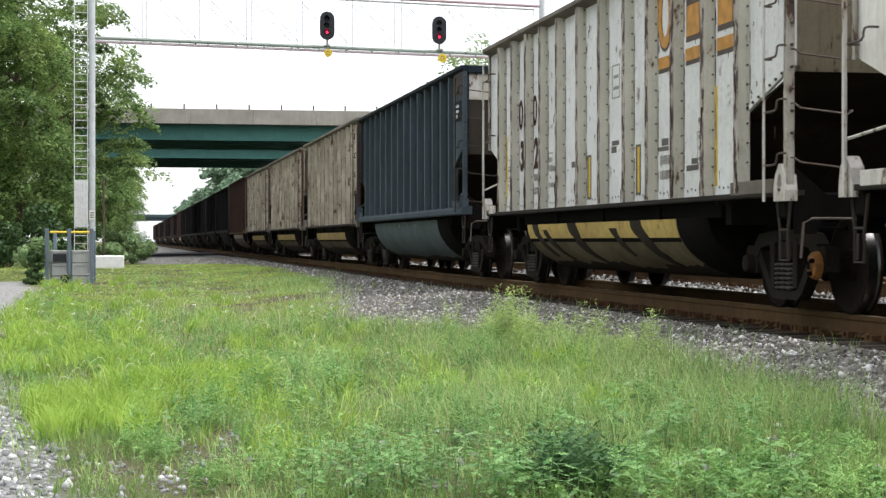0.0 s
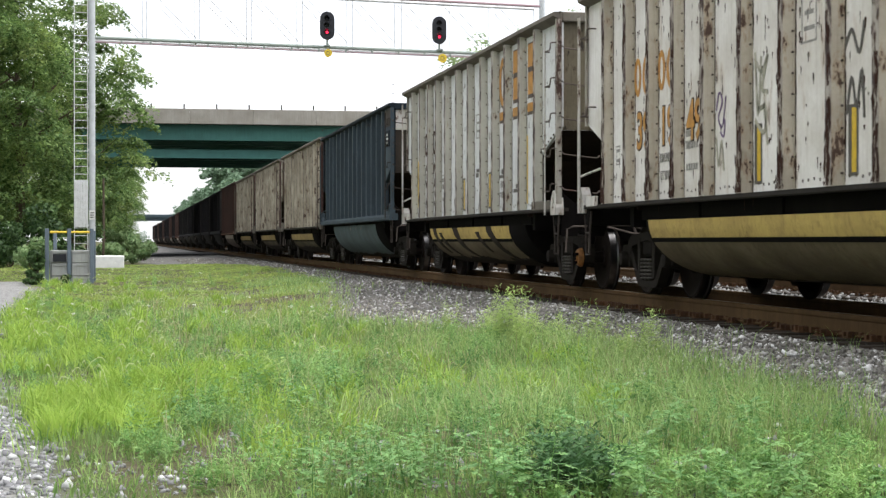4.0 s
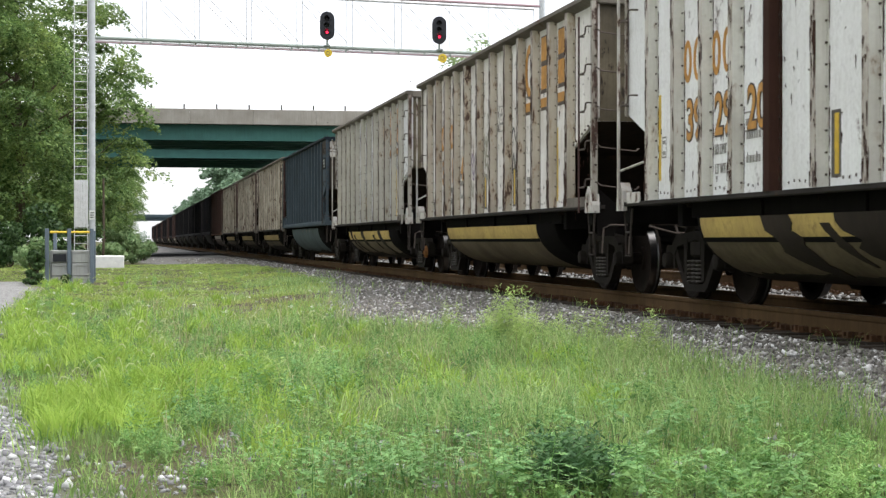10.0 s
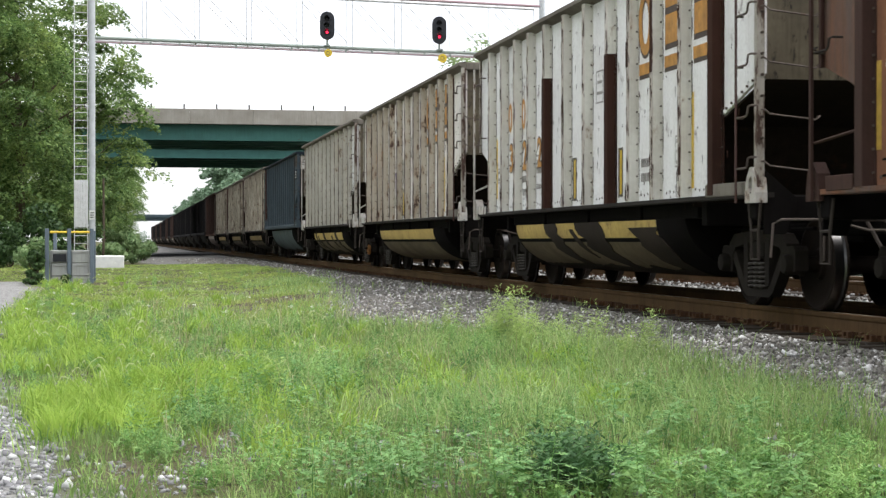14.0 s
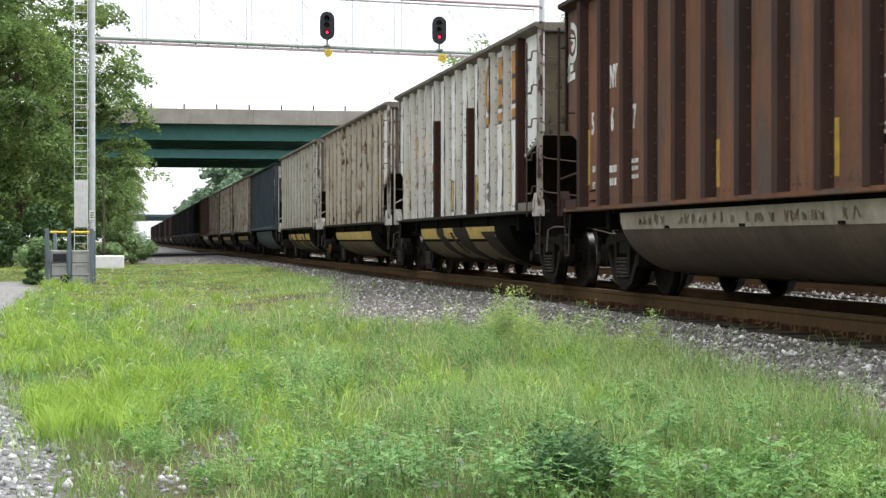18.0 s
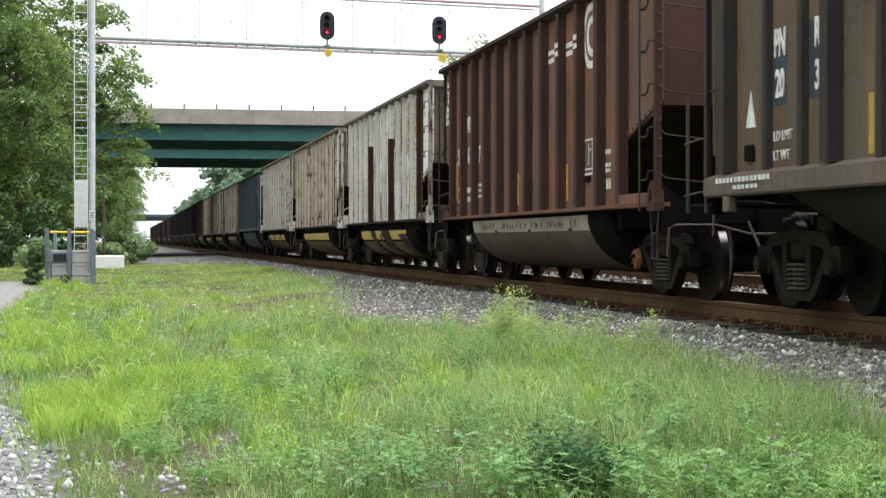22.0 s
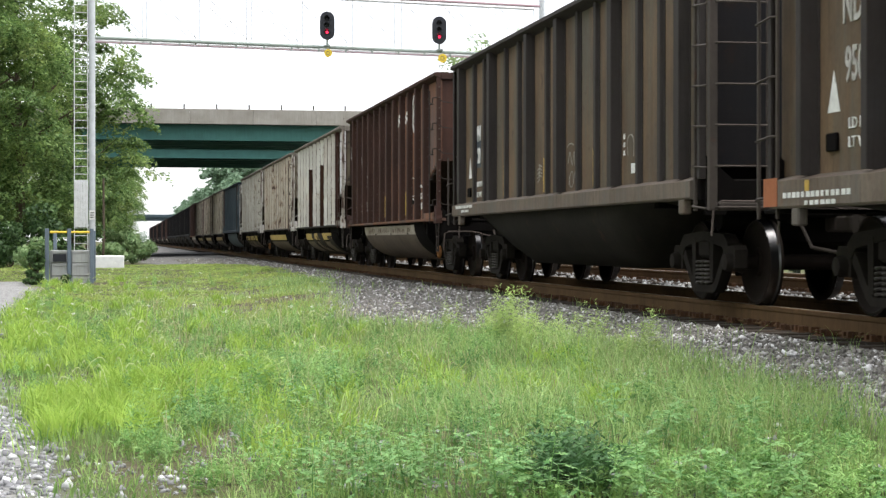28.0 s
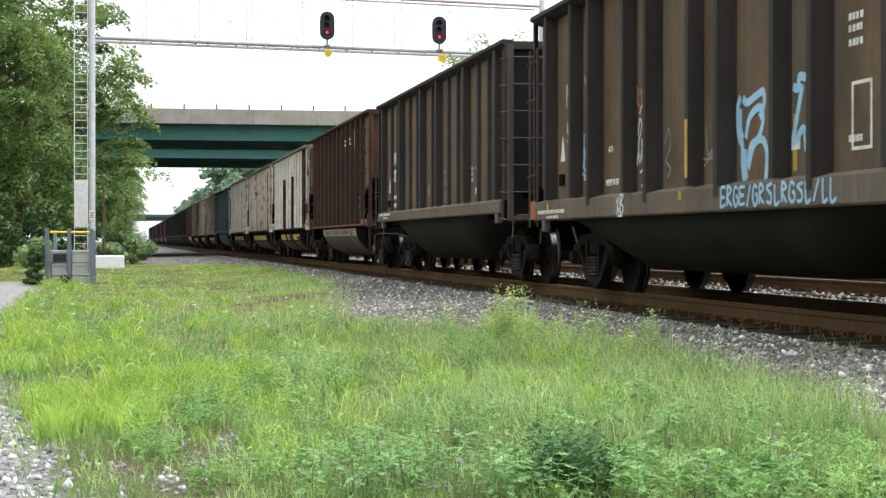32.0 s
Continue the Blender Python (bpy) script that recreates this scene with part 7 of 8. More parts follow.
def build_stones():
    for count, y0, y1, coarse, label in ((92000, 9.5, 30, True, "angular grey ballast stones beside the rail"), (30000, 30, 95, True, "grey ballast stones running along the rail")):
        x, y = scatter(count, y0, y1, 2.6, 6.32, 0.95)
        e = np.array([ballast_edge(b) for b in y])
        keep = x > e + RNG.normal(0, 0.2, len(x))
        x, y = x[keep], y[keep]
        z = np.array([ground_z(a, b) for a, b in zip(x, y)])
        heap = 0.03 * np.clip((x - 5.4) / 0.5, 0, 1) * np.clip((6.1 - x) / 0.2, 0, 1)
        s = np.clip(0.0150 * np.exp(RNG.normal(0, 0.42, len(x))), 0.007, 0.042) * (y / 16) ** 0.25
        tagged(new("ballast_stones", stones_mesh("ballast_stones", np.stack([x, y, z + heap * RNG.random(len(x)) + s * 0.2], 1), s, M_BALLAST, coarse)), label, "ballast", kind="stuff")
    # stone colours darkened for the shade below the cars
    M_SHADED_STONE = stone_material("shaded_stone", (0.025, 0.023, 0.021), (0.07, 0.066, 0.06), (0.16, 0.155, 0.15))
    x, y = scatter(9000, 13, 80, 6.28, 8.0)
    pts = np.stack([x, y, np.where(x < 6.9, 0.245, 0.28) + 0.02 * RNG.random(len(x))], 1)
    tagged(new("ballast_stones", stones_mesh("ballast_stones", pts, RNG.uniform(0.015, 0.036, len(x)) * (y / 16) ** 0.25, M_SHADED_STONE, True)), "ballast stones between the rails darkened for train shade", "ballast", kind="stuff")
    x, y = scatter(16000, 16, 120, 9.0, 15.0)
    pts = np.stack([x, y, 0.29 + 0.10 * RNG.random(len(x)) * np.clip((x - 9.2) / 1.5, 0, 1)], 1)
    tagged(new("ballast_stones", stones_mesh("ballast_stones", pts, RNG.uniform(0.02, 0.045, len(x)) * (y / 16) ** 0.3, M_PALE_STONE, True)), "pale ballast stones around the far track", "ballast", kind="stuff")
    x, y = scatter(34000, 6.8, 30, -3.4, 0.4)
    e = np.array([drive_edge(b) for b in y])
    keep = x < e + RNG.normal(0, 0.12, len(x))
    x, y = x[keep], y[keep]
    z = np.array([ground_z(a, b) for a, b in zip(x, y)])
    s = np.clip(0.0142 * np.exp(RNG.normal(0, 0.4, len(x))), 0.006, 0.034) * (y / 9) ** 0.3
    tagged(new("gravel_stones", stones_mesh("gravel_stones", np.stack([x, y, z + 0.15 * s], 1), s, M_GRAVEL)), "pale loose gravel on the drive", "gravel", kind="stuff")
    # white limestone lumps on the ballast
    M_LIME = stone_material("white_limestone_lump", (0.55, 0.54, 0.53), (0.68, 0.68, 0.67), (0.8, 0.8, 0.79))
    r = random.Random(21)
    spots = [ground_at(px, py) for px, py in ((1222, 606), (1246, 610), (1312, 604), (1368, 620), (1392, 632), (1405, 634), (1120, 622), (1440, 655), (1490, 668), (1535, 700))]
    spots += [ground_at(r.uniform(1000, 1560), r.uniform(598, 640) + 0.1 * max(0, r.uniform(0, 560))) for _ in range(40)]
    p = np.array([(a, b, ground_z(a, b) + 0.03) for a, b in spots])
    s = np.concatenate([RNG.uniform(0.026, 0.042, 10), RNG.uniform(0.010, 0.022, 40)])
    tagged(new("limestone_lumps", stones_mesh("limestone_lumps", p, s, M_LIME)), "white limestone lumps lying on the grey ballast", "stones", kind="stuff")
    # bare spots with stones in the grass
    r = random.Random(8)
    spots = []
    for px, py, w, h, k in BARE:
        for _ in range(k):
            spots.append(ground_at(px + r.gauss(0, w * 0.5), py + r.gauss(0, h * 0.5)))
    p = np.array([(a, b, ground_z(a, b)) for a, b in spots])
    s = np.clip(0.0095 * np.exp(RNG.normal(0, 0.5, len(p))), 0.005, 0.026)
    tagged(new("bare_patch_stones", stones_mesh("bare_patch_stones", p + np.array([0, 0, 1]) * (0.2 * s[:, None]), s, M_GRAVEL, True)), "pale stones on bare spots in the grass", "stones", kind="stuff")
    x, y = scatter(900, 6.8, 30, -0.5, 4.6)
    z = np.array([ground_z(a, b) for a, b in zip(x, y)])
    s = RNG.uniform(0.015, 0.045, len(x))
    tagged(new("strewn_stones", stones_mesh("strewn_stones", np.stack([x, y, z + 0.2 * s], 1), s, M_GRAVEL, True)), "few pale stones strewn in the grass", "stones", kind="stuff")


build_stones()

# ---------- grass and weeds ----------
M_GRASS = leafy("fresh_grass", (0.13, 0.27, 0.065), (0.43, 0.58, 0.19), (0.42, 0.45, 0.22), 0.35, 0.36, 0.6, 0.6)
M_GRASS_DRY = leafy("yellowing_grass", (0.25, 0.39, 0.085), (0.50, 0.60, 0.17), (0.47, 0.40, 0.19), 0.45, 0.4, 0.35)
M_TUFT = leafy("bright_tuft_grass", (0.25, 0.42, 0.06), (0.49, 0.65, 0.14), None, 0, 0.46, 0.8, 0.3)
M_GRASS_PALE = leafy("pale_seeding_grass", (0.22, 0.40, 0.11), (0.53, 0.68, 0.28), (0.46, 0.47, 0.22), 0.25, 0.42, 0.7, 0.3)
M_WEED = leafy("blue_green_weed_leaves", (0.13, 0.31, 0.07), (0.40, 0.60, 0.21), None, 0, 0.36, 1.4, 0.45)
M_BLOOM = leafy("white_flower_umbels", (0.62, 0.63, 0.55), (0.8, 0.8, 0.74), None, 0, 0.3, 1.0)


def in_grass(x, y, soft=0.15):
    be = np.array([ballast_edge(b) for b in y])
    de = np.array([drive_edge(b) for b in y])
    j = RNG.normal(0, soft, len(x))
    return (x + j < be) & (x + j > de)


def tuft_noise(x, y, s, seed):
    return np.array([noise.noise(Vector((a * s, b * s, seed))) for a, b in zip(x, y)])


def blades(name, x, y, height, width, lean, mat, label, category="grass"):
    """Bent tapering blades, each its own island."""
    n = len(x)
    z = np.array([ground_z(a, b) for a, b in zip(x, y)])
    p = np.stack([x, y, z - 0.01], 1)
    a = RNG.uniform(0, 2 * np.pi, n)
    d = np.stack([np.cos(a), np.sin(a), np.zeros(n)], 1)
    b = RNG.uniform(0, 2 * np.pi, n)
    w = np.stack([np.cos(b), np.sin(b) * 0.5, np.zeros(n)], 1) * width[:, None] / 2
    up = np.array([0, 0, 1.0])
    h, k = height[:, None], (lean * RNG.uniform(0.3, 1.4, n))[:, None]
    m1 = p + up * h * 0.55 + d * h * k * 0.25
    tip = p + up * h * (1 - 0.3 * k) + d * h * k * 0.9
    v = np.stack([p - w, p + w, m1 + w * 0.8, m1 - w * 0.8, tip], 1).reshape(-1, 3)
    i = np.arange(n)[:, None] * 5
    f = np.concatenate([i + np.array([[0, 1, 2]]), i + np.array([[0, 2, 3]]), i + np.array([[3, 2, 4]])], 0)
    return tagged(new(name, fast_mesh(name, v, f, mat)), label, category, kind="stuff")


def build_grass():
    x, y = scatter(230000, 6.0, 75, -5.5, 6.0, 0.9)
    keep = in_grass(x, y) & (np.abs(x - 0.1855 * y * 1.0) < 0.30 * y + 1.9)
    x, y = x[keep], y[keep]
    t = tuft_noise(x, y, 0.55, 5.0)
    t2 = tuft_noise(x, y, 2.3, 9.0)
    bare = (tuft_noise(x, y, 0.4, 21.0) > 0.22) & (y > 20) & (RNG.random(len(x)) < 0.75)
    bare |= (t2 < -0.20) & (RNG.random(len(x)) < 0.8)
    bare |= RNG.random(len(x)) < 0.85 * bare_weight(x, y)
    x, y, t, t2 = x[~bare], y[~bare], t[~bare], t2[~bare]
    h = (0.085 + 0.10 * np.clip(t + 0.1, 0, 1) + 0.08 * np.clip(t2, 0, 1) + 0.045 * np.clip((x - 1.0) / 2, 0, 1)) * RNG.uniform(0.45, 1.35, len(x)) * np.clip(1.25 - y / 60, 0.55, 1)
    w = 0.0075 * (y / 10) ** 0.65 * RNG.uniform(0.6, 1.4, len(x))
    dry = tuft_noise(x, y, 0.35, 77.0) * 0.5 + (y - 27) / 14 + 0.26 * (x - 1.5) * np.clip((y - 20) / 10, 0, 1) > 0.0
    blades("grass", x[~dry], y[~dry], h[~dry], w[~dry], 0.8, M_GRASS, "lush bright green verge grass")
    thin = dry & (RNG.random(len(x)) < 0.95)
    blades("dry_grass", x[thin], y[thin], h[thin] * 0.8, w[thin] * 1.15, 0.8, M_GRASS_DRY, "short yellowing verge grass")
    # tall seeding grass nearer the ballast
    x, y = scatter(36000, 8.5, 45, 0.5, 5.4)
    keep = in_grass(x, y, 0.25) & (tuft_noise(x, y, 0.5, 31.0) + 0.18 * (x - 2.2) > 0.05) & (bare_weight(x, y) < 0.4)
    x, y = x[keep], y[keep]
    blades("seeding_grass", x, y, RNG.uniform(0.10, 0.38, len(x)) * np.clip(1.2 - y / 70, 0.6, 1), 0.0052 * (y / 10) ** 0.6 * RNG.uniform(0.5, 1.3, len(x)), 0.95, M_GRASS_PALE,
           "pale tall seeding grass")
    # bright broad-bladed tufts
    r = random.Random(17)
    bx, by = [], []
    for cx, cy, w, h, k in ((170, 740, 110, 40, 44), (250, 710, 80, 22, 34), (400, 690, 60, 22, 24), (330, 660, 150, 50, 26), (130, 620, 120, 50, 40), (480, 760, 150, 60, 16), (900, 690, 200, 50, 16), (260, 560, 150, 40, 26), (120, 525, 130, 35, 40), (70, 590, 80, 40, 22), (520, 620, 120, 30, 10)):
        for _ in range(k):
            x0, y0 = ground_at(cx + r.uniform(-w, w), cy + r.uniform(-h, h))
            n = r.randrange(30, 70)
            bx.append(x0 + RNG.normal(0, 0.07, n))
            by.append(y0 + RNG.normal(0, 0.09, n))
    x, y = np.concatenate(bx), np.concatenate(by)
    keep = in_grass(x, y, 0.05) & (bare_weight(x, y) < 0.5)
    x, y = x[keep], y[keep]
    blades("grass_tufts", x, y, RNG.uniform(0.14, 0.32, len(x)), 0.011 * (y / 10) ** 0.5 * RNG.uniform(0.7, 1.3, len(x)), 0.9, M_TUFT, "bright yellow-green broad-bladed grass tufts")
    # sprigs in the ballast edge
    x, y = scatter(2600, 10, 50, 4.4, 6.2)
    keep = tuft_noise(x, y, 1.4, 41.0) > 0.25
    x, y = x[keep], y[keep]
    blades("grass_sprigs", x, y, RNG.uniform(0.08, 0.26, len(x)), 0.0042 * (y / 10) ** 0.6 * np.ones(len(x)), 0.6, M_GRASS, "thin green sprigs growing through ballast")


build_grass()


def weed_leaves(spots, mat, name, label, leaf=0.035, kind="stuff", category="weeds", slim=0.3):
    """Leafy weeds: upright stems with many small leaves. spots: (x, y, height, radius, leaves)."""
    vs, fs, n = [], [], 0
    for x, y, h, r, m in spots:
        z0 = ground_z(x, y)
        k = RNG.random(m) ** 0.7
        stems = max(3, m // 32)
        si = RNG.integers(0, stems, m)
        sa, sr = RNG.uniform(0, 2 * np.pi, stems), r * np.sqrt(RNG.random(stems))
        sh = h * RNG.uniform(0.6, 1.1, stems)
        px = x + sr[si] * np.cos(sa[si]) * (0.5 + 0.5 * k)
        py = y + sr[si] * np.sin(sa[si]) * (0.5 + 0.5 * k)
        pz = z0 + sh[si] * k
        a = RNG.uniform(0, 2 * np.pi, m)
        out = np.stack([np.cos(a), np.sin(a), RNG.uniform(-0.35, 1.0, m)], 1)
        side = np.stack([-np.sin(a), np.cos(a), RNG.uniform(-0.6, 0.6, m)], 1)
        s = (leaf * RNG.uniform(0.6, 1.5, m) * (1.25 - 0.6 * k))[:, None]
        p = np.stack([px, py, pz], 1) + out * s * 0.4
        q = np.stack([p, p + out * s * 0.9 + side * s * slim, p + out * s * 2.2 - np.array([0, 0, 0.4]) * s, p + out * s * 0.9 - side * s * slim], 1)
        vs.append(q.reshape(-1, 3))
        fs.append(np.arange(m * 4).reshape(-1, 4) + n)
        n += m * 4
    return tagged(new(name, fast_mesh(name, np.concatenate(vs), np.concatenate(fs), mat)), label, category, kind=kind)


def open_spot(x, y):
    return drive_edge(y) + 0.05 < x < ballast_edge(y) - 0.1 and bare_weight(np.array([x]), y)[0] < 0.45


def lobed_plants(spots, mat, name, label):
    """Upright weeds with whorls of deeply lobed leaves. spots: (x, y, height, leaf length)."""
    vs, fs, n = [], [], 0
    lobes = ((0.0, 0.50, 0.0, 0.085), (0.34, 0.34, 0.75, 0.07), (0.34, 0.34, -0.75, 0.07), (0.56, 0.32, 0.6, 0.075), (0.56, 0.32, -0.6, 0.075), (0.5, 0.52, 0.0, 0.12))
    for x, y, h, leaf in spots:
        z0 = ground_z(x, y)
        lean = RNG.normal(0, 0.12, 2)
        k = int(RNG.integers(13, 20))
        for j in range(k):
            q = 0.25 + 0.75 * ((j + 0.5) / k) ** 0.75
            a = j * 2.4 + RNG.normal(0, 0.25)
            base = np.array([x + lean[0] * h * q, y + lean[1] * h * q, z0 + h * q])
            rise = RNG.uniform(-0.25, 0.35) + 0.5 * max(0.0, q - 0.85) / 0.15
            out = np.array([math.cos(a), math.sin(a), rise])
            out /= np.linalg.norm(out)
            side = np.array([-math.sin(a), math.cos(a), RNG.normal(0, 0.25)])
            up = np.cross(out, side)
            ln = leaf * RNG.uniform(0.7, 1.25) * (1.15 - 0.45 * abs(q - 0.7) / 0.7)
            for s0, l0, turn, w0 in lobes:
                d = out * math.cos(turn) + side * math.sin(turn) - np.array([0, 0, 0.25 * (s0 + l0)])
                w = np.cross(d, up)
                w /= np.linalg.norm(w) + 1e-9
                p = base + out * ln * s0 - np.array([0, 0, 0.18 * s0 * s0]) * ln
                vs.append(np.array([p, p + (d * 0.5 * l0 + w * w0) * ln, p + d * l0 * ln, p + (d * 0.5 * l0 - w * w0) * ln]))
        # stem: two crossed blades
        for wx, wy in ((0.0032, 0), (0, 0.0032)):
            t = np.array([x + lean[0] * h, y + lean[1] * h, z0 + h])
            o, e = np.array([x, y, z0]), np.array([wx, wy, 0])
            vs.append(np.array([o - e, o + e, t + e * 0.5, t - e * 0.5]))
    v = np.concatenate(vs)
    return tagged(new(name, fast_mesh(name, v, np.arange(len(v)).reshape(-1, 4), mat)), label, "weeds", kind="stuff")


def foxtails(spots):
    """Nodding foxtail seed heads on thin arched stalks."""
    g = geo()
    for x, y, h in spots:
        a = RNG.uniform(0, 2 * math.pi)
        z0, c, d = ground_z(x, y), math.cos(a), math.sin(a)
        k = 0.16 * RNG.uniform(0.6, 1.2)
        pts = [(x + c * k * t * t, y + d * k * t * t, z0 + h * (1.25 * t - 0.32 * t * t)) for t in (0.0, 0.4, 0.8, 1.0)]
        tube(g, pts, 0.0022 * (y / 12) ** 0.5, 3)
        p = pts[-1]
        ln, r = RNG.uniform(0.05, 0.085), 0.0062 * (y / 12) ** 0.4
        tube(g, [p, (p[0] + c * ln * 0.5, p[1] + d * ln * 0.5, p[2] + 0.004), (p[0] + c * ln * 0.95, p[1] + d * ln * 0.95, p[2] - ln * 0.45)], r, 5, 0, r * 0.5)
    M_FOX = leafy("foxtail_heads", (0.42, 0.50, 0.20), (0.66, 0.70, 0.42), None, 0, 0.35, 1.0)
    return tagged(new("foxtail_grass", mesh_of("foxtail_grass", g, M_FOX)), "nodding pale foxtail seed heads over the grass", "grass", kind="stuff")


def build_weeds():
    r = random.Random(3)
    spots = []
    for cx, cy, w, h, k in ((1250, 880, 330, 30, 26), (250, 640, 220, 60, 34), (330, 830, 110, 40, 10), (420, 580, 180, 35, 26), (150, 560, 130, 35, 16), (700, 720, 200, 60, 14), (330, 770, 90, 40, 14), (520, 700, 90, 40, 9), (1250, 760, 180, 60, 18), (820, 620, 60, 25, 7),
                            (1340, 840, 200, 40, 22), (420, 850, 120, 30, 9), (560, 640, 60, 25, 6), (1060, 690, 80, 40, 6), (640, 800, 80, 40, 6), (330, 505, 70, 9, 8), (450, 492, 60, 7, 7), (160, 505, 120, 16, 26), (90, 540, 90, 14, 14)):
        for _ in range(k):
            x, y = ground_at(cx + r.uniform(-w, w), cy + r.uniform(-h, h))
            low = 0.6 if cx > 1100 else 1.0
            if open_spot(x, y):
                spots.append((x, y, r.uniform(0.12, 0.34) * low, r.uniform(0.08, 0.22), 190))
    plants = []
    dark_x, dark_y = ground_at(1000, 868)
    for cx, cy, w, h, k, low, high in ((770, 872, 200, 40, 44, 0.22, 0.36), (900, 892, 260, 30, 26, 0.2, 0.32), (640, 900, 110, 24, 16, 0.18, 0.30), (1010, 872, 90, 30, 14, 0.18, 0.30), (1220, 890, 170, 40, 22, 0.12, 0.22), (1440, 895, 150, 36, 18, 0.1, 0.2),
                                       (1080, 760, 110, 50, 12, 0.2, 0.34), (500, 690, 90, 40, 14, 0.16, 0.30), (560, 740, 60, 30, 8, 0.2, 0.34), (330, 760, 60, 30, 12, 0.1, 0.2), (1250, 790, 120, 40, 12, 0.16, 0.28)):
        for _ in range(k):
            x, y = ground_at(cx + r.uniform(-w, w), cy + r.uniform(-h, h))
            if open_spot(x, y) and math.hypot(x - dark_x, (y - dark_y) * 0.5) > 0.26:
                plants.append((x, y, r.uniform(low, high), r.uniform(0.05, 0.085)))
    lobed_plants(plants, leafy("lobed_weed_leaves", (0.11, 0.275, 0.075), (0.33, 0.54, 0.20), None, 0, 0.34, 1.6, 0.25), "lobed_weeds", "fresh blue-green weeds with deeply lobed leaves")
    fox = []
    for cx, cy, w, h, k in ((180, 560, 150, 70, 70), (330, 590, 170, 50, 60), (120, 520, 110, 30, 40), (250, 690, 190, 50, 30), (600, 640, 160, 60, 30)):
        for _ in range(k):
            x, y = ground_at(cx + r.uniform(-w, w), cy + r.uniform(-h, h))
            if open_spot(x, y):
                fox.append((x, y, r.uniform(0.2, 0.36)))
    foxtails(fox)
    weed_leaves(spots, M_WEED, "weeds", "low fresh green leafy weeds in the grass", 0.0155)
    # the tall clump at the ballast edge and others like it
    M_TALL = leafy("tall_weed_leaves", (0.32, 0.46, 0.12), (0.56, 0.68, 0.27), None, 0, 0.5, 0.15)
    dark = [(*ground_at(985 + dx, 862 + dy), 0.26, 0.17, 420) for dx, dy in ((-40, 0), (0, 10), (40, 4), (75, 14), (20, -14))]
    weed_leaves(dark, leafy("dark_weed_leaves", (0.05, 0.13, 0.045), (0.12, 0.24, 0.08), None, 0, 0.3, 1.2), "dark_weeds", "dark green leafy weed clump", 0.026)
    tall = []
    for px, py, h, rad, m in ((905, 616, 0.56, 0.18, 1200), (930, 620, 0.46, 0.18, 600), (880, 618, 0.40, 0.15, 400), (1050, 620, 0.42, 0.12, 350), (1155, 640, 0.42, 0.1, 320), (800, 600, 0.38, 0.16, 420), (1120, 640, 0.3, 0.16, 350),
                              (350, 530, 0.35, 0.3, 500), (480, 700, 0.35, 0.1, 260), (985, 610, 0.3, 0.25, 500), (870, 600, 0.35, 0.2, 400)):
        tall.append((*ground_at(px, py), h, rad, m))
    weed_leaves(tall, M_TALL, "tall_weeds", "tall yellow-green leafy weeds at the ballast edge", 0.024, slim=0.22)
    # feathery blue-green weeds in the middle of the verge
    fern = []
    for cx, cy, w, h, k in ((330, 640, 190, 60, 40), (560, 660, 130, 60, 26), (760, 640, 140, 40, 18), (420, 770, 110, 50, 22), (860, 760, 160, 60, 26), (1180, 800, 220, 50, 14), (150, 690, 90, 40, 12), (1420, 800, 120, 50, 6)):
        for _ in range(k):
            x, y = ground_at(cx + r.uniform(-w, w), cy + r.uniform(-h, h))
            if open_spot(x, y):
                fern.append((x, y, r.uniform(0.16, 0.36), r.uniform(0.06, 0.16), 150))
    weed_leaves(fern, leafy("feathery_weed_leaves", (0.08, 0.23, 0.06), (0.28, 0.48, 0.16), None, 0, 0.3, 1.6, 0.4), "feathery_weeds", "feathery blue-green weeds among the grass", 0.017, slim=0.16)
    # dry stalks and seed heads
    sx, sy = scatter(2600, 8, 34, 0.2, 4.8)
    keep = in_grass(sx, sy, 0.1) & (bare_weight(sx, sy) < 0.4)
    sx, sy = sx[keep], sy[keep]
    blades("dry_stalks", sx, sy, RNG.uniform(0.18, 0.42, len(sx)), 0.004 * (sy / 10) ** 0.6 * np.ones(len(sx)), 0.7, leafy("straw_stalks", (0.38, 0.36, 0.18), (0.58, 0.54, 0.32), None, 0, 0.3, 1.0), "dry straw-coloured grass stalks")
    # white umbels dotted over the verge
    vs, fs, n = [], [], 0
    for _ in range(70):
        x, y = ground_at(r.uniform(20, 760), 470 + 110 * r.random() ** 1.4)
        if x < drive_edge(y) or x > ballast_edge(y):
            continue
        z = ground_z(x, y) + r.uniform(0.16, 0.3)
        m = 10
        c = np.array([x, y, z]) + RNG.normal(0, 1, (m, 3)) * np.array([0.022, 0.022, 0.008])
        s = 0.0085 * (y / 20) ** 0.4
        q = np.stack([c + np.array(o) * s for o in ((-1, -1, 0.2), (1, -1, -0.2), (1, 1, 0.4), (-1, 1, 0.2))], 1)
        vs.append(q.reshape(-1, 3))
        fs.append(np.arange(m * 4).reshape(-1, 4) + n)
        n += m * 4
    tagged(new("wildflowers", fast_mesh("wildflowers", np.concatenate(vs), np.concatenate(fs), M_BLOOM)), "scattered white wildflower heads in the grass", "flowers", kind="stuff")


build_weeds()


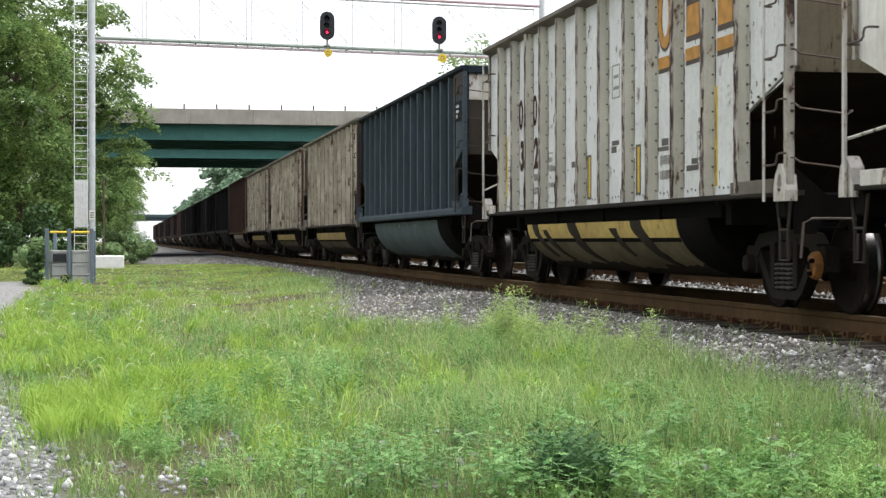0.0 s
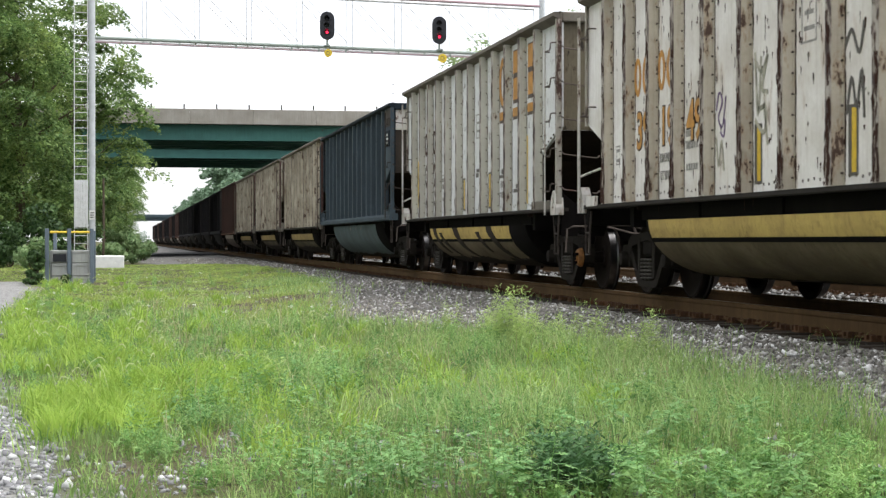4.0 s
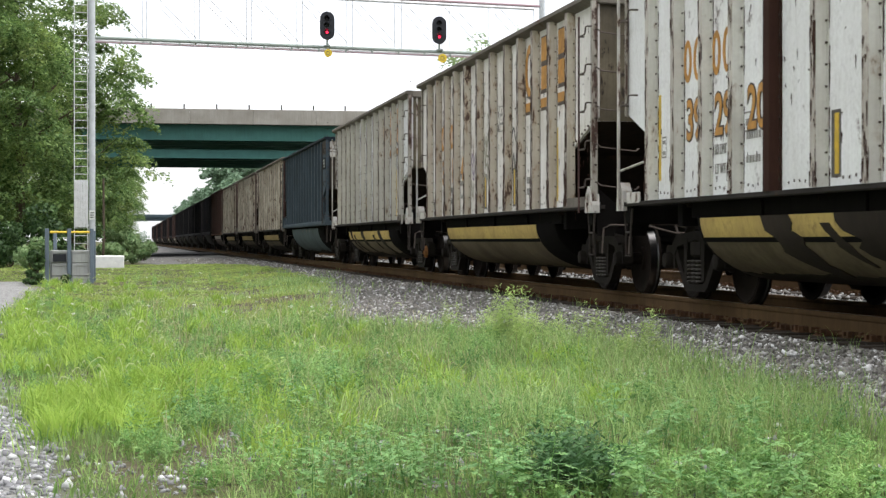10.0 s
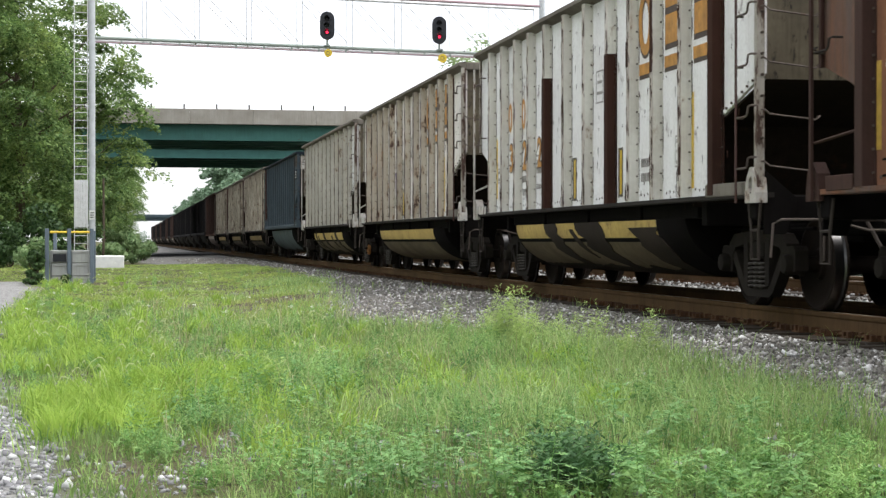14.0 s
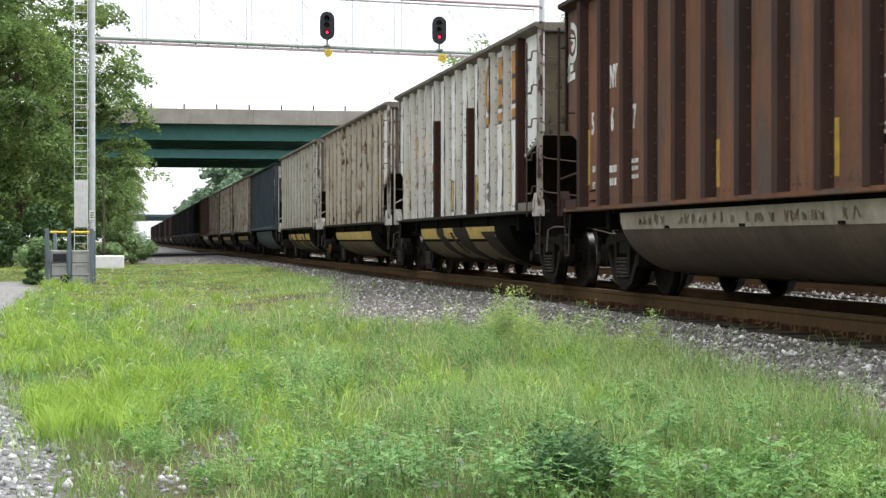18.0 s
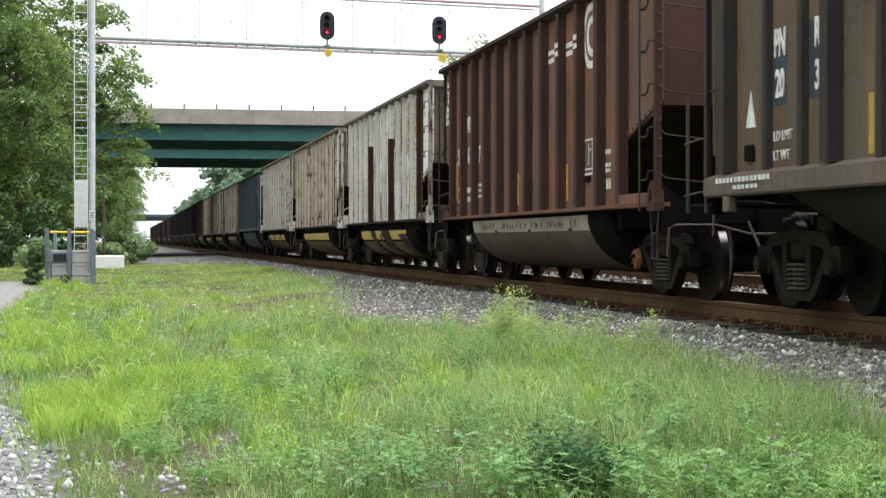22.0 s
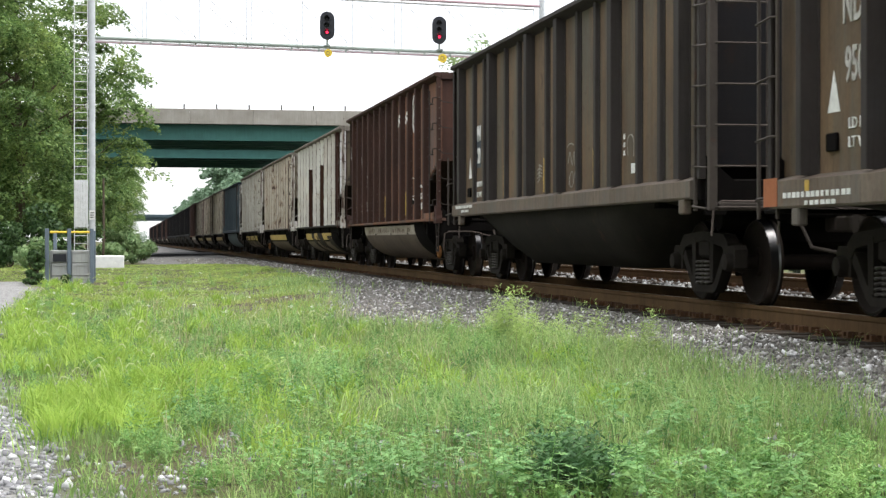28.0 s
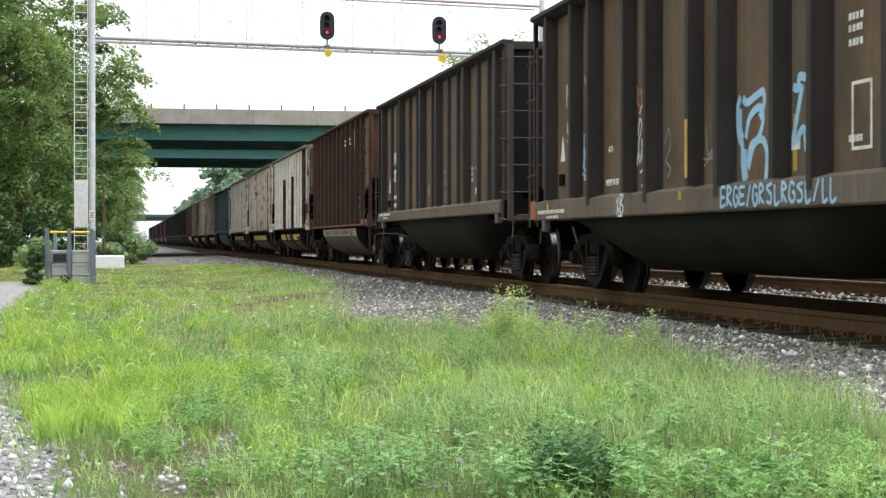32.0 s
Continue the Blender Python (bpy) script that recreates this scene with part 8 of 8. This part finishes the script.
# ---------- shrubs ----------
def shrub(label, x, y, h, r, leaves, seed, size=0.11, mat=None):
    rng = np.random.default_rng(seed)
    root = thing("shrub", label, "shrub", pose(x, y, ground_z(x, y) - 0.05))
    nb = 9
    cs = [(rng.uniform(-0.7, 0.7) * r, rng.uniform(-0.7, 0.7) * r, h * rng.uniform(0.2, 0.8)) for _ in range(nb)]
    rs = [rng.uniform(0.28, 0.5) * max(r, h * 0.34) for _ in range(nb)]
    g = geo()
    for c in cs[:6]:
        tube(g, [(0, 0, 0), (c[0] * 0.5, c[1] * 0.5, c[2] * 0.6), c], 0.03, 5, 0, 0.01)
    part("trunk", g, M_BARK, root)
    v, f = leaf_cloud(rng, cs, rs, [leaves // nb] * nb, size)
    v[:, 2] = np.maximum(v[:, 2], 0.02)
    part("foliage", fast_mesh("foliage", v, f, mat or M_SHRUB_SHADED), None, root)
    return root


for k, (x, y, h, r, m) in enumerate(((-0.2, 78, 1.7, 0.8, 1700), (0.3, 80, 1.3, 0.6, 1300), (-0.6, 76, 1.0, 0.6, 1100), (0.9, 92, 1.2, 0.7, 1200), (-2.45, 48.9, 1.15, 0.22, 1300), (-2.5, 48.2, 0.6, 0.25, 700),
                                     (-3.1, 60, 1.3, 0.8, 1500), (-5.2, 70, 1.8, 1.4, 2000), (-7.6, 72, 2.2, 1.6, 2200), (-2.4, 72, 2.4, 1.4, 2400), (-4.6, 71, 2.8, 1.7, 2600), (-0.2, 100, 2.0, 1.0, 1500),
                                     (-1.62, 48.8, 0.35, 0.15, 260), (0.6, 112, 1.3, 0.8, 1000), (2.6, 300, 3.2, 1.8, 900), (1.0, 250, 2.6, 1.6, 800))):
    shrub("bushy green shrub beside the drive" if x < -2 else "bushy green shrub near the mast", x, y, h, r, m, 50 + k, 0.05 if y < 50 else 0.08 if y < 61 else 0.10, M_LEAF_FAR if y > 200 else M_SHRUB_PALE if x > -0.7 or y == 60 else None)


# ---------- dark growth beyond the far track ----------
# guessed growth; deep shade of the black gap is put into its leaves
M_THICKET = leafy("shade_black_thicket_leaves", (0.012, 0.020, 0.010), (0.028, 0.042, 0.018), None, 0, 0.1, 0.5)
n = 9000
tx, ty = RNG.uniform(15.2, 17.5, n), RNG.uniform(14, 150, n)
tz = ground_z(16, 30) + RNG.uniform(-0.2, 1.0, n) * (1.5 + 0.5 * np.sin(ty * 0.37) + 0.3 * np.sin(ty * 1.3))
c = np.stack([tx, ty, tz], 1)
u = RNG.normal(size=(n, 3))
u /= np.linalg.norm(u, axis=1)[:, None]
w = np.cross(u, RNG.normal(size=(n, 3)))
w /= np.linalg.norm(w, axis=1)[:, None]
s = RNG.uniform(0.08, 0.22, n)[:, None]
q = np.stack([c - u * s, c + w * s * 0.6, c + u * s, c - w * s * 0.6], 1).reshape(-1, 3)
tagged(new("thicket", fast_mesh("thicket", q, np.arange(n * 4).reshape(-1, 4), M_THICKET)), "stand-in dark growth beyond the far track", "bushes", kind="stuff")

# ---------- road on banks to both sides of the bridges ----------
M_BANK = weathered("grassy_bank", (0.07, 0.12, 0.035), (0.10, 0.11, 0.05), (0.12, 0.1, 0.06), 0.6, 0.3, 0.95)
for x0, x1 in ((-700, -60), (110, 700)):
    bank = thing("road_bank", "grassy bank that carries the road to the bridges", "embankment", kind="structure")
    g = geo()
    extrude_x(g, [(96, -0.3), (108, 8.6), (152, 8.6), (166, -0.3)], x0, x1)
    part("bank", g, M_BANK, bank)
    g = geo()
    box(g, x0, x1, 109.3, 121.3, 8.6, 8.86)
    part("carriageway", g, M_ASPHALT, bank)


# ---------- vehicles on the bridge ----------
M_GLASS = plain("dark_tinted_glass", (0.14, 0.18, 0.175), 0.08, 0, 0.1, 3.0, 0.6)
M_TYRE = plain("black_tyre", (0.02, 0.02, 0.02), 0.9)
M_LIGHT_GLASS, gn, gl, gb = node_material("clear_window_glass", 0.02)
gb.inputs["Base Color"].default_value = (0.86, 0.92, 0.93, 1)
gb.inputs["Transmission Weight"].default_value = 1.0
gb.inputs["IOR"].default_value = 1.06


def road_vehicle(name, label, paint, glass, roof, length=4.5, width=1.75, hood=0.92):
    """A car that drives towards +x. roof: (back foot, back top, front top, front foot, height) of the cabin."""
    car = thing(name, label, "car", pose(0, 0, 0))
    a = length / 2
    g = geo()
    low = [(-a, 0.45), (-a + 0.06, 0.8), (-a + 0.5, hood), (a - 1.1, hood - 0.02), (a - 0.2, hood - 0.2), (a, 0.55), (a - 0.08, 0.3), (-a + 0.1, 0.3)]
    rings = []
    for y, k in ((-width / 2, 0.94), (-width / 2 + 0.1, 1.0), (width / 2 - 0.1, 1.0), (width / 2, 0.94)):
        rings.append([(x * k, y, 0.6 + (z - 0.6) * k) for x, z in low])
    loft(g, rings)
    part("body", g, paint, car, "", True)
    b0, b1, f1, f0, h = roof
    g = geo()
    loft(g, [[(x, s * (width / 2 - 0.06), hood - 0.04) for x in (b0, f0)] + [(x, s * (width / 2 - 0.22), h - 0.06) for x in (f1, b1)] for s in (-1, 1)])
    part("glasshouse", g, glass, car)
    g = geo()
    loft(g, [[(b1 - 0.05, s * k, h - 0.06), ((b1 * 2 + f1) / 3, s * k, h), ((b1 + 2 * f1) / 3, s * k, h), (f1 + 0.05, s * k, h - 0.06), (f1, s * k, h - 0.09), (b1, s * k, h - 0.09)] for s, k in ((-1, width / 2 - 0.2), (1, width / 2 - 0.2))])
    part("roof_panel", g, paint, car, "", True)
    for s in (-1, 1):
        for p, q in (((b0, hood - 0.03), (b1, h - 0.06)), ((f0, hood - 0.03), (f1, h - 0.06)), (((b0 + f0) / 2, hood - 0.03), ((b1 + f1) / 2, h - 0.06))):
            g = geo()
            tube(g, [(p[0], s * (width / 2 - 0.05), p[1]), (q[0], s * (width / 2 - 0.2), q[1])], 0.035, 6)
            part("window_pillar", g, paint, car)
        g = geo()
        soft_box(g, f0 - 0.35, f0 - 0.2, s * (width / 2 + 0.08) - 0.09, s * (width / 2 + 0.08) + 0.09, hood + 0.0, hood + 0.13, 0.03)
        part("door_mirror", g, paint, car)
        for x in (-a + 0.85, a - 0.85):
            g = geo()
            tube(g, [(x, s * (width / 2 - 0.2), 0.32), (x, s * (width / 2 + 0.01), 0.32)], 0.32, 18)
            wheel = part("wheel", g, M_TYRE, car)
            g = geo()
            tube(g, [(x, s * (width / 2 - 0.05), 0.32), (x, s * (width / 2 + 0.02), 0.32)], 0.2, 14)
            part("rim", g, M_GRAB, wheel)
    return car


def car_paint(name, colour):
    return plain(name, colour, 0.3, 0.2, 0.08, 2.0, 0.5)


ROAD_Z = Z_BRIDGE + 1.256
VEHICLES = [
    (road_vehicle("estate_car", "grey-green estate car on the road bridge", car_paint("grey_green_car_paint", (0.30, 0.36, 0.34)), M_GLASS, (-2.1, -1.5, 0.45, 1.15, 1.43)), 113.0, 11.2, 452, 530),
    (road_vehicle("saloon_car", "silver saloon car on the road bridge", car_paint("silver_car_paint", (0.36, 0.41, 0.44)), M_LIGHT_GLASS, (-1.75, -0.75, 0.35, 1.15, 1.46)), 113.0, 20.2, 459, 450),
    (road_vehicle("saloon_car", "white saloon car on the road bridge", car_paint("white_car_paint_gloss", (0.7, 0.7, 0.68)), M_GLASS, (-1.7, -0.75, 0.35, 1.1, 1.42)), 117.0, 14.5, 410, 500),
    (road_vehicle("saloon_car", "beige saloon car on the road bridge", car_paint("beige_car_paint", (0.50, 0.46, 0.38)), M_GLASS, (-1.7, -0.75, 0.35, 1.1, 1.39)), 117.0, 22.8, 459, 575),
    (road_vehicle("saloon_car", "beige saloon car on the road bridge", car_paint("sand_car_paint", (0.52, 0.48, 0.42)), M_GLASS, (-1.7, -0.75, 0.35, 1.1, 1.42)), 117.0, 29.3, 420, 535),
]


def bridge_x(px, y):
    u = (px - 784) / 3030
    return y * (0.1824 + 0.9832 * u) / (0.9832 - 0.1824 * u)


# ---------- the train's way ----------
# way gone, in car spans of 18.371 m, second by second
GONE = [0.0, 0.1142, 0.2285, 0.343, 0.4576, 0.5725, 0.6875, 0.8024, 0.9172, 1.0317, 1.1466, 1.2628, 1.3804, 1.4989, 1.6177, 1.7367, 1.8558,
        1.975, 2.0948, 2.216, 2.3391, 2.4635, 2.5888, 2.7139, 2.8385, 2.9627, 3.0872, 3.2126, 3.3391, 3.4662, 3.5934, 3.7205, 3.8469]


def gone(t):
    return SPAN * float(np.interp(t, range(33), GONE))


def motions():
    for car in CARS:
        p = car.matrix_basis.translation.copy()
        walk(car, [(t, pose(p.x, p.y + gone(t), p.z)) for t in range(33)])
    # cars that cross the bridge at a steady speed
    for car, y, t0, u0, speed in VEHICLES:
        x, v = bridge_x(u0, y), (bridge_x(u0 + speed * 0.2, y) - bridge_x(u0 - speed * 0.2, y)) / 0.4
        walk(car, [(t, pose(x + v * (t - t0), y, ROAD_Z)) for t in range(0, 33, 2)])
    steps = [0.25 * k for k in range(129)]
    turns = [(t, -math.degrees(gone(t) / 0.457)) for t in steps]
    for w, dy in WHEELS[:56]:
        walk(w, [(t, pose(0, dy, 0.457, a)) for t, a in turns])


motions()
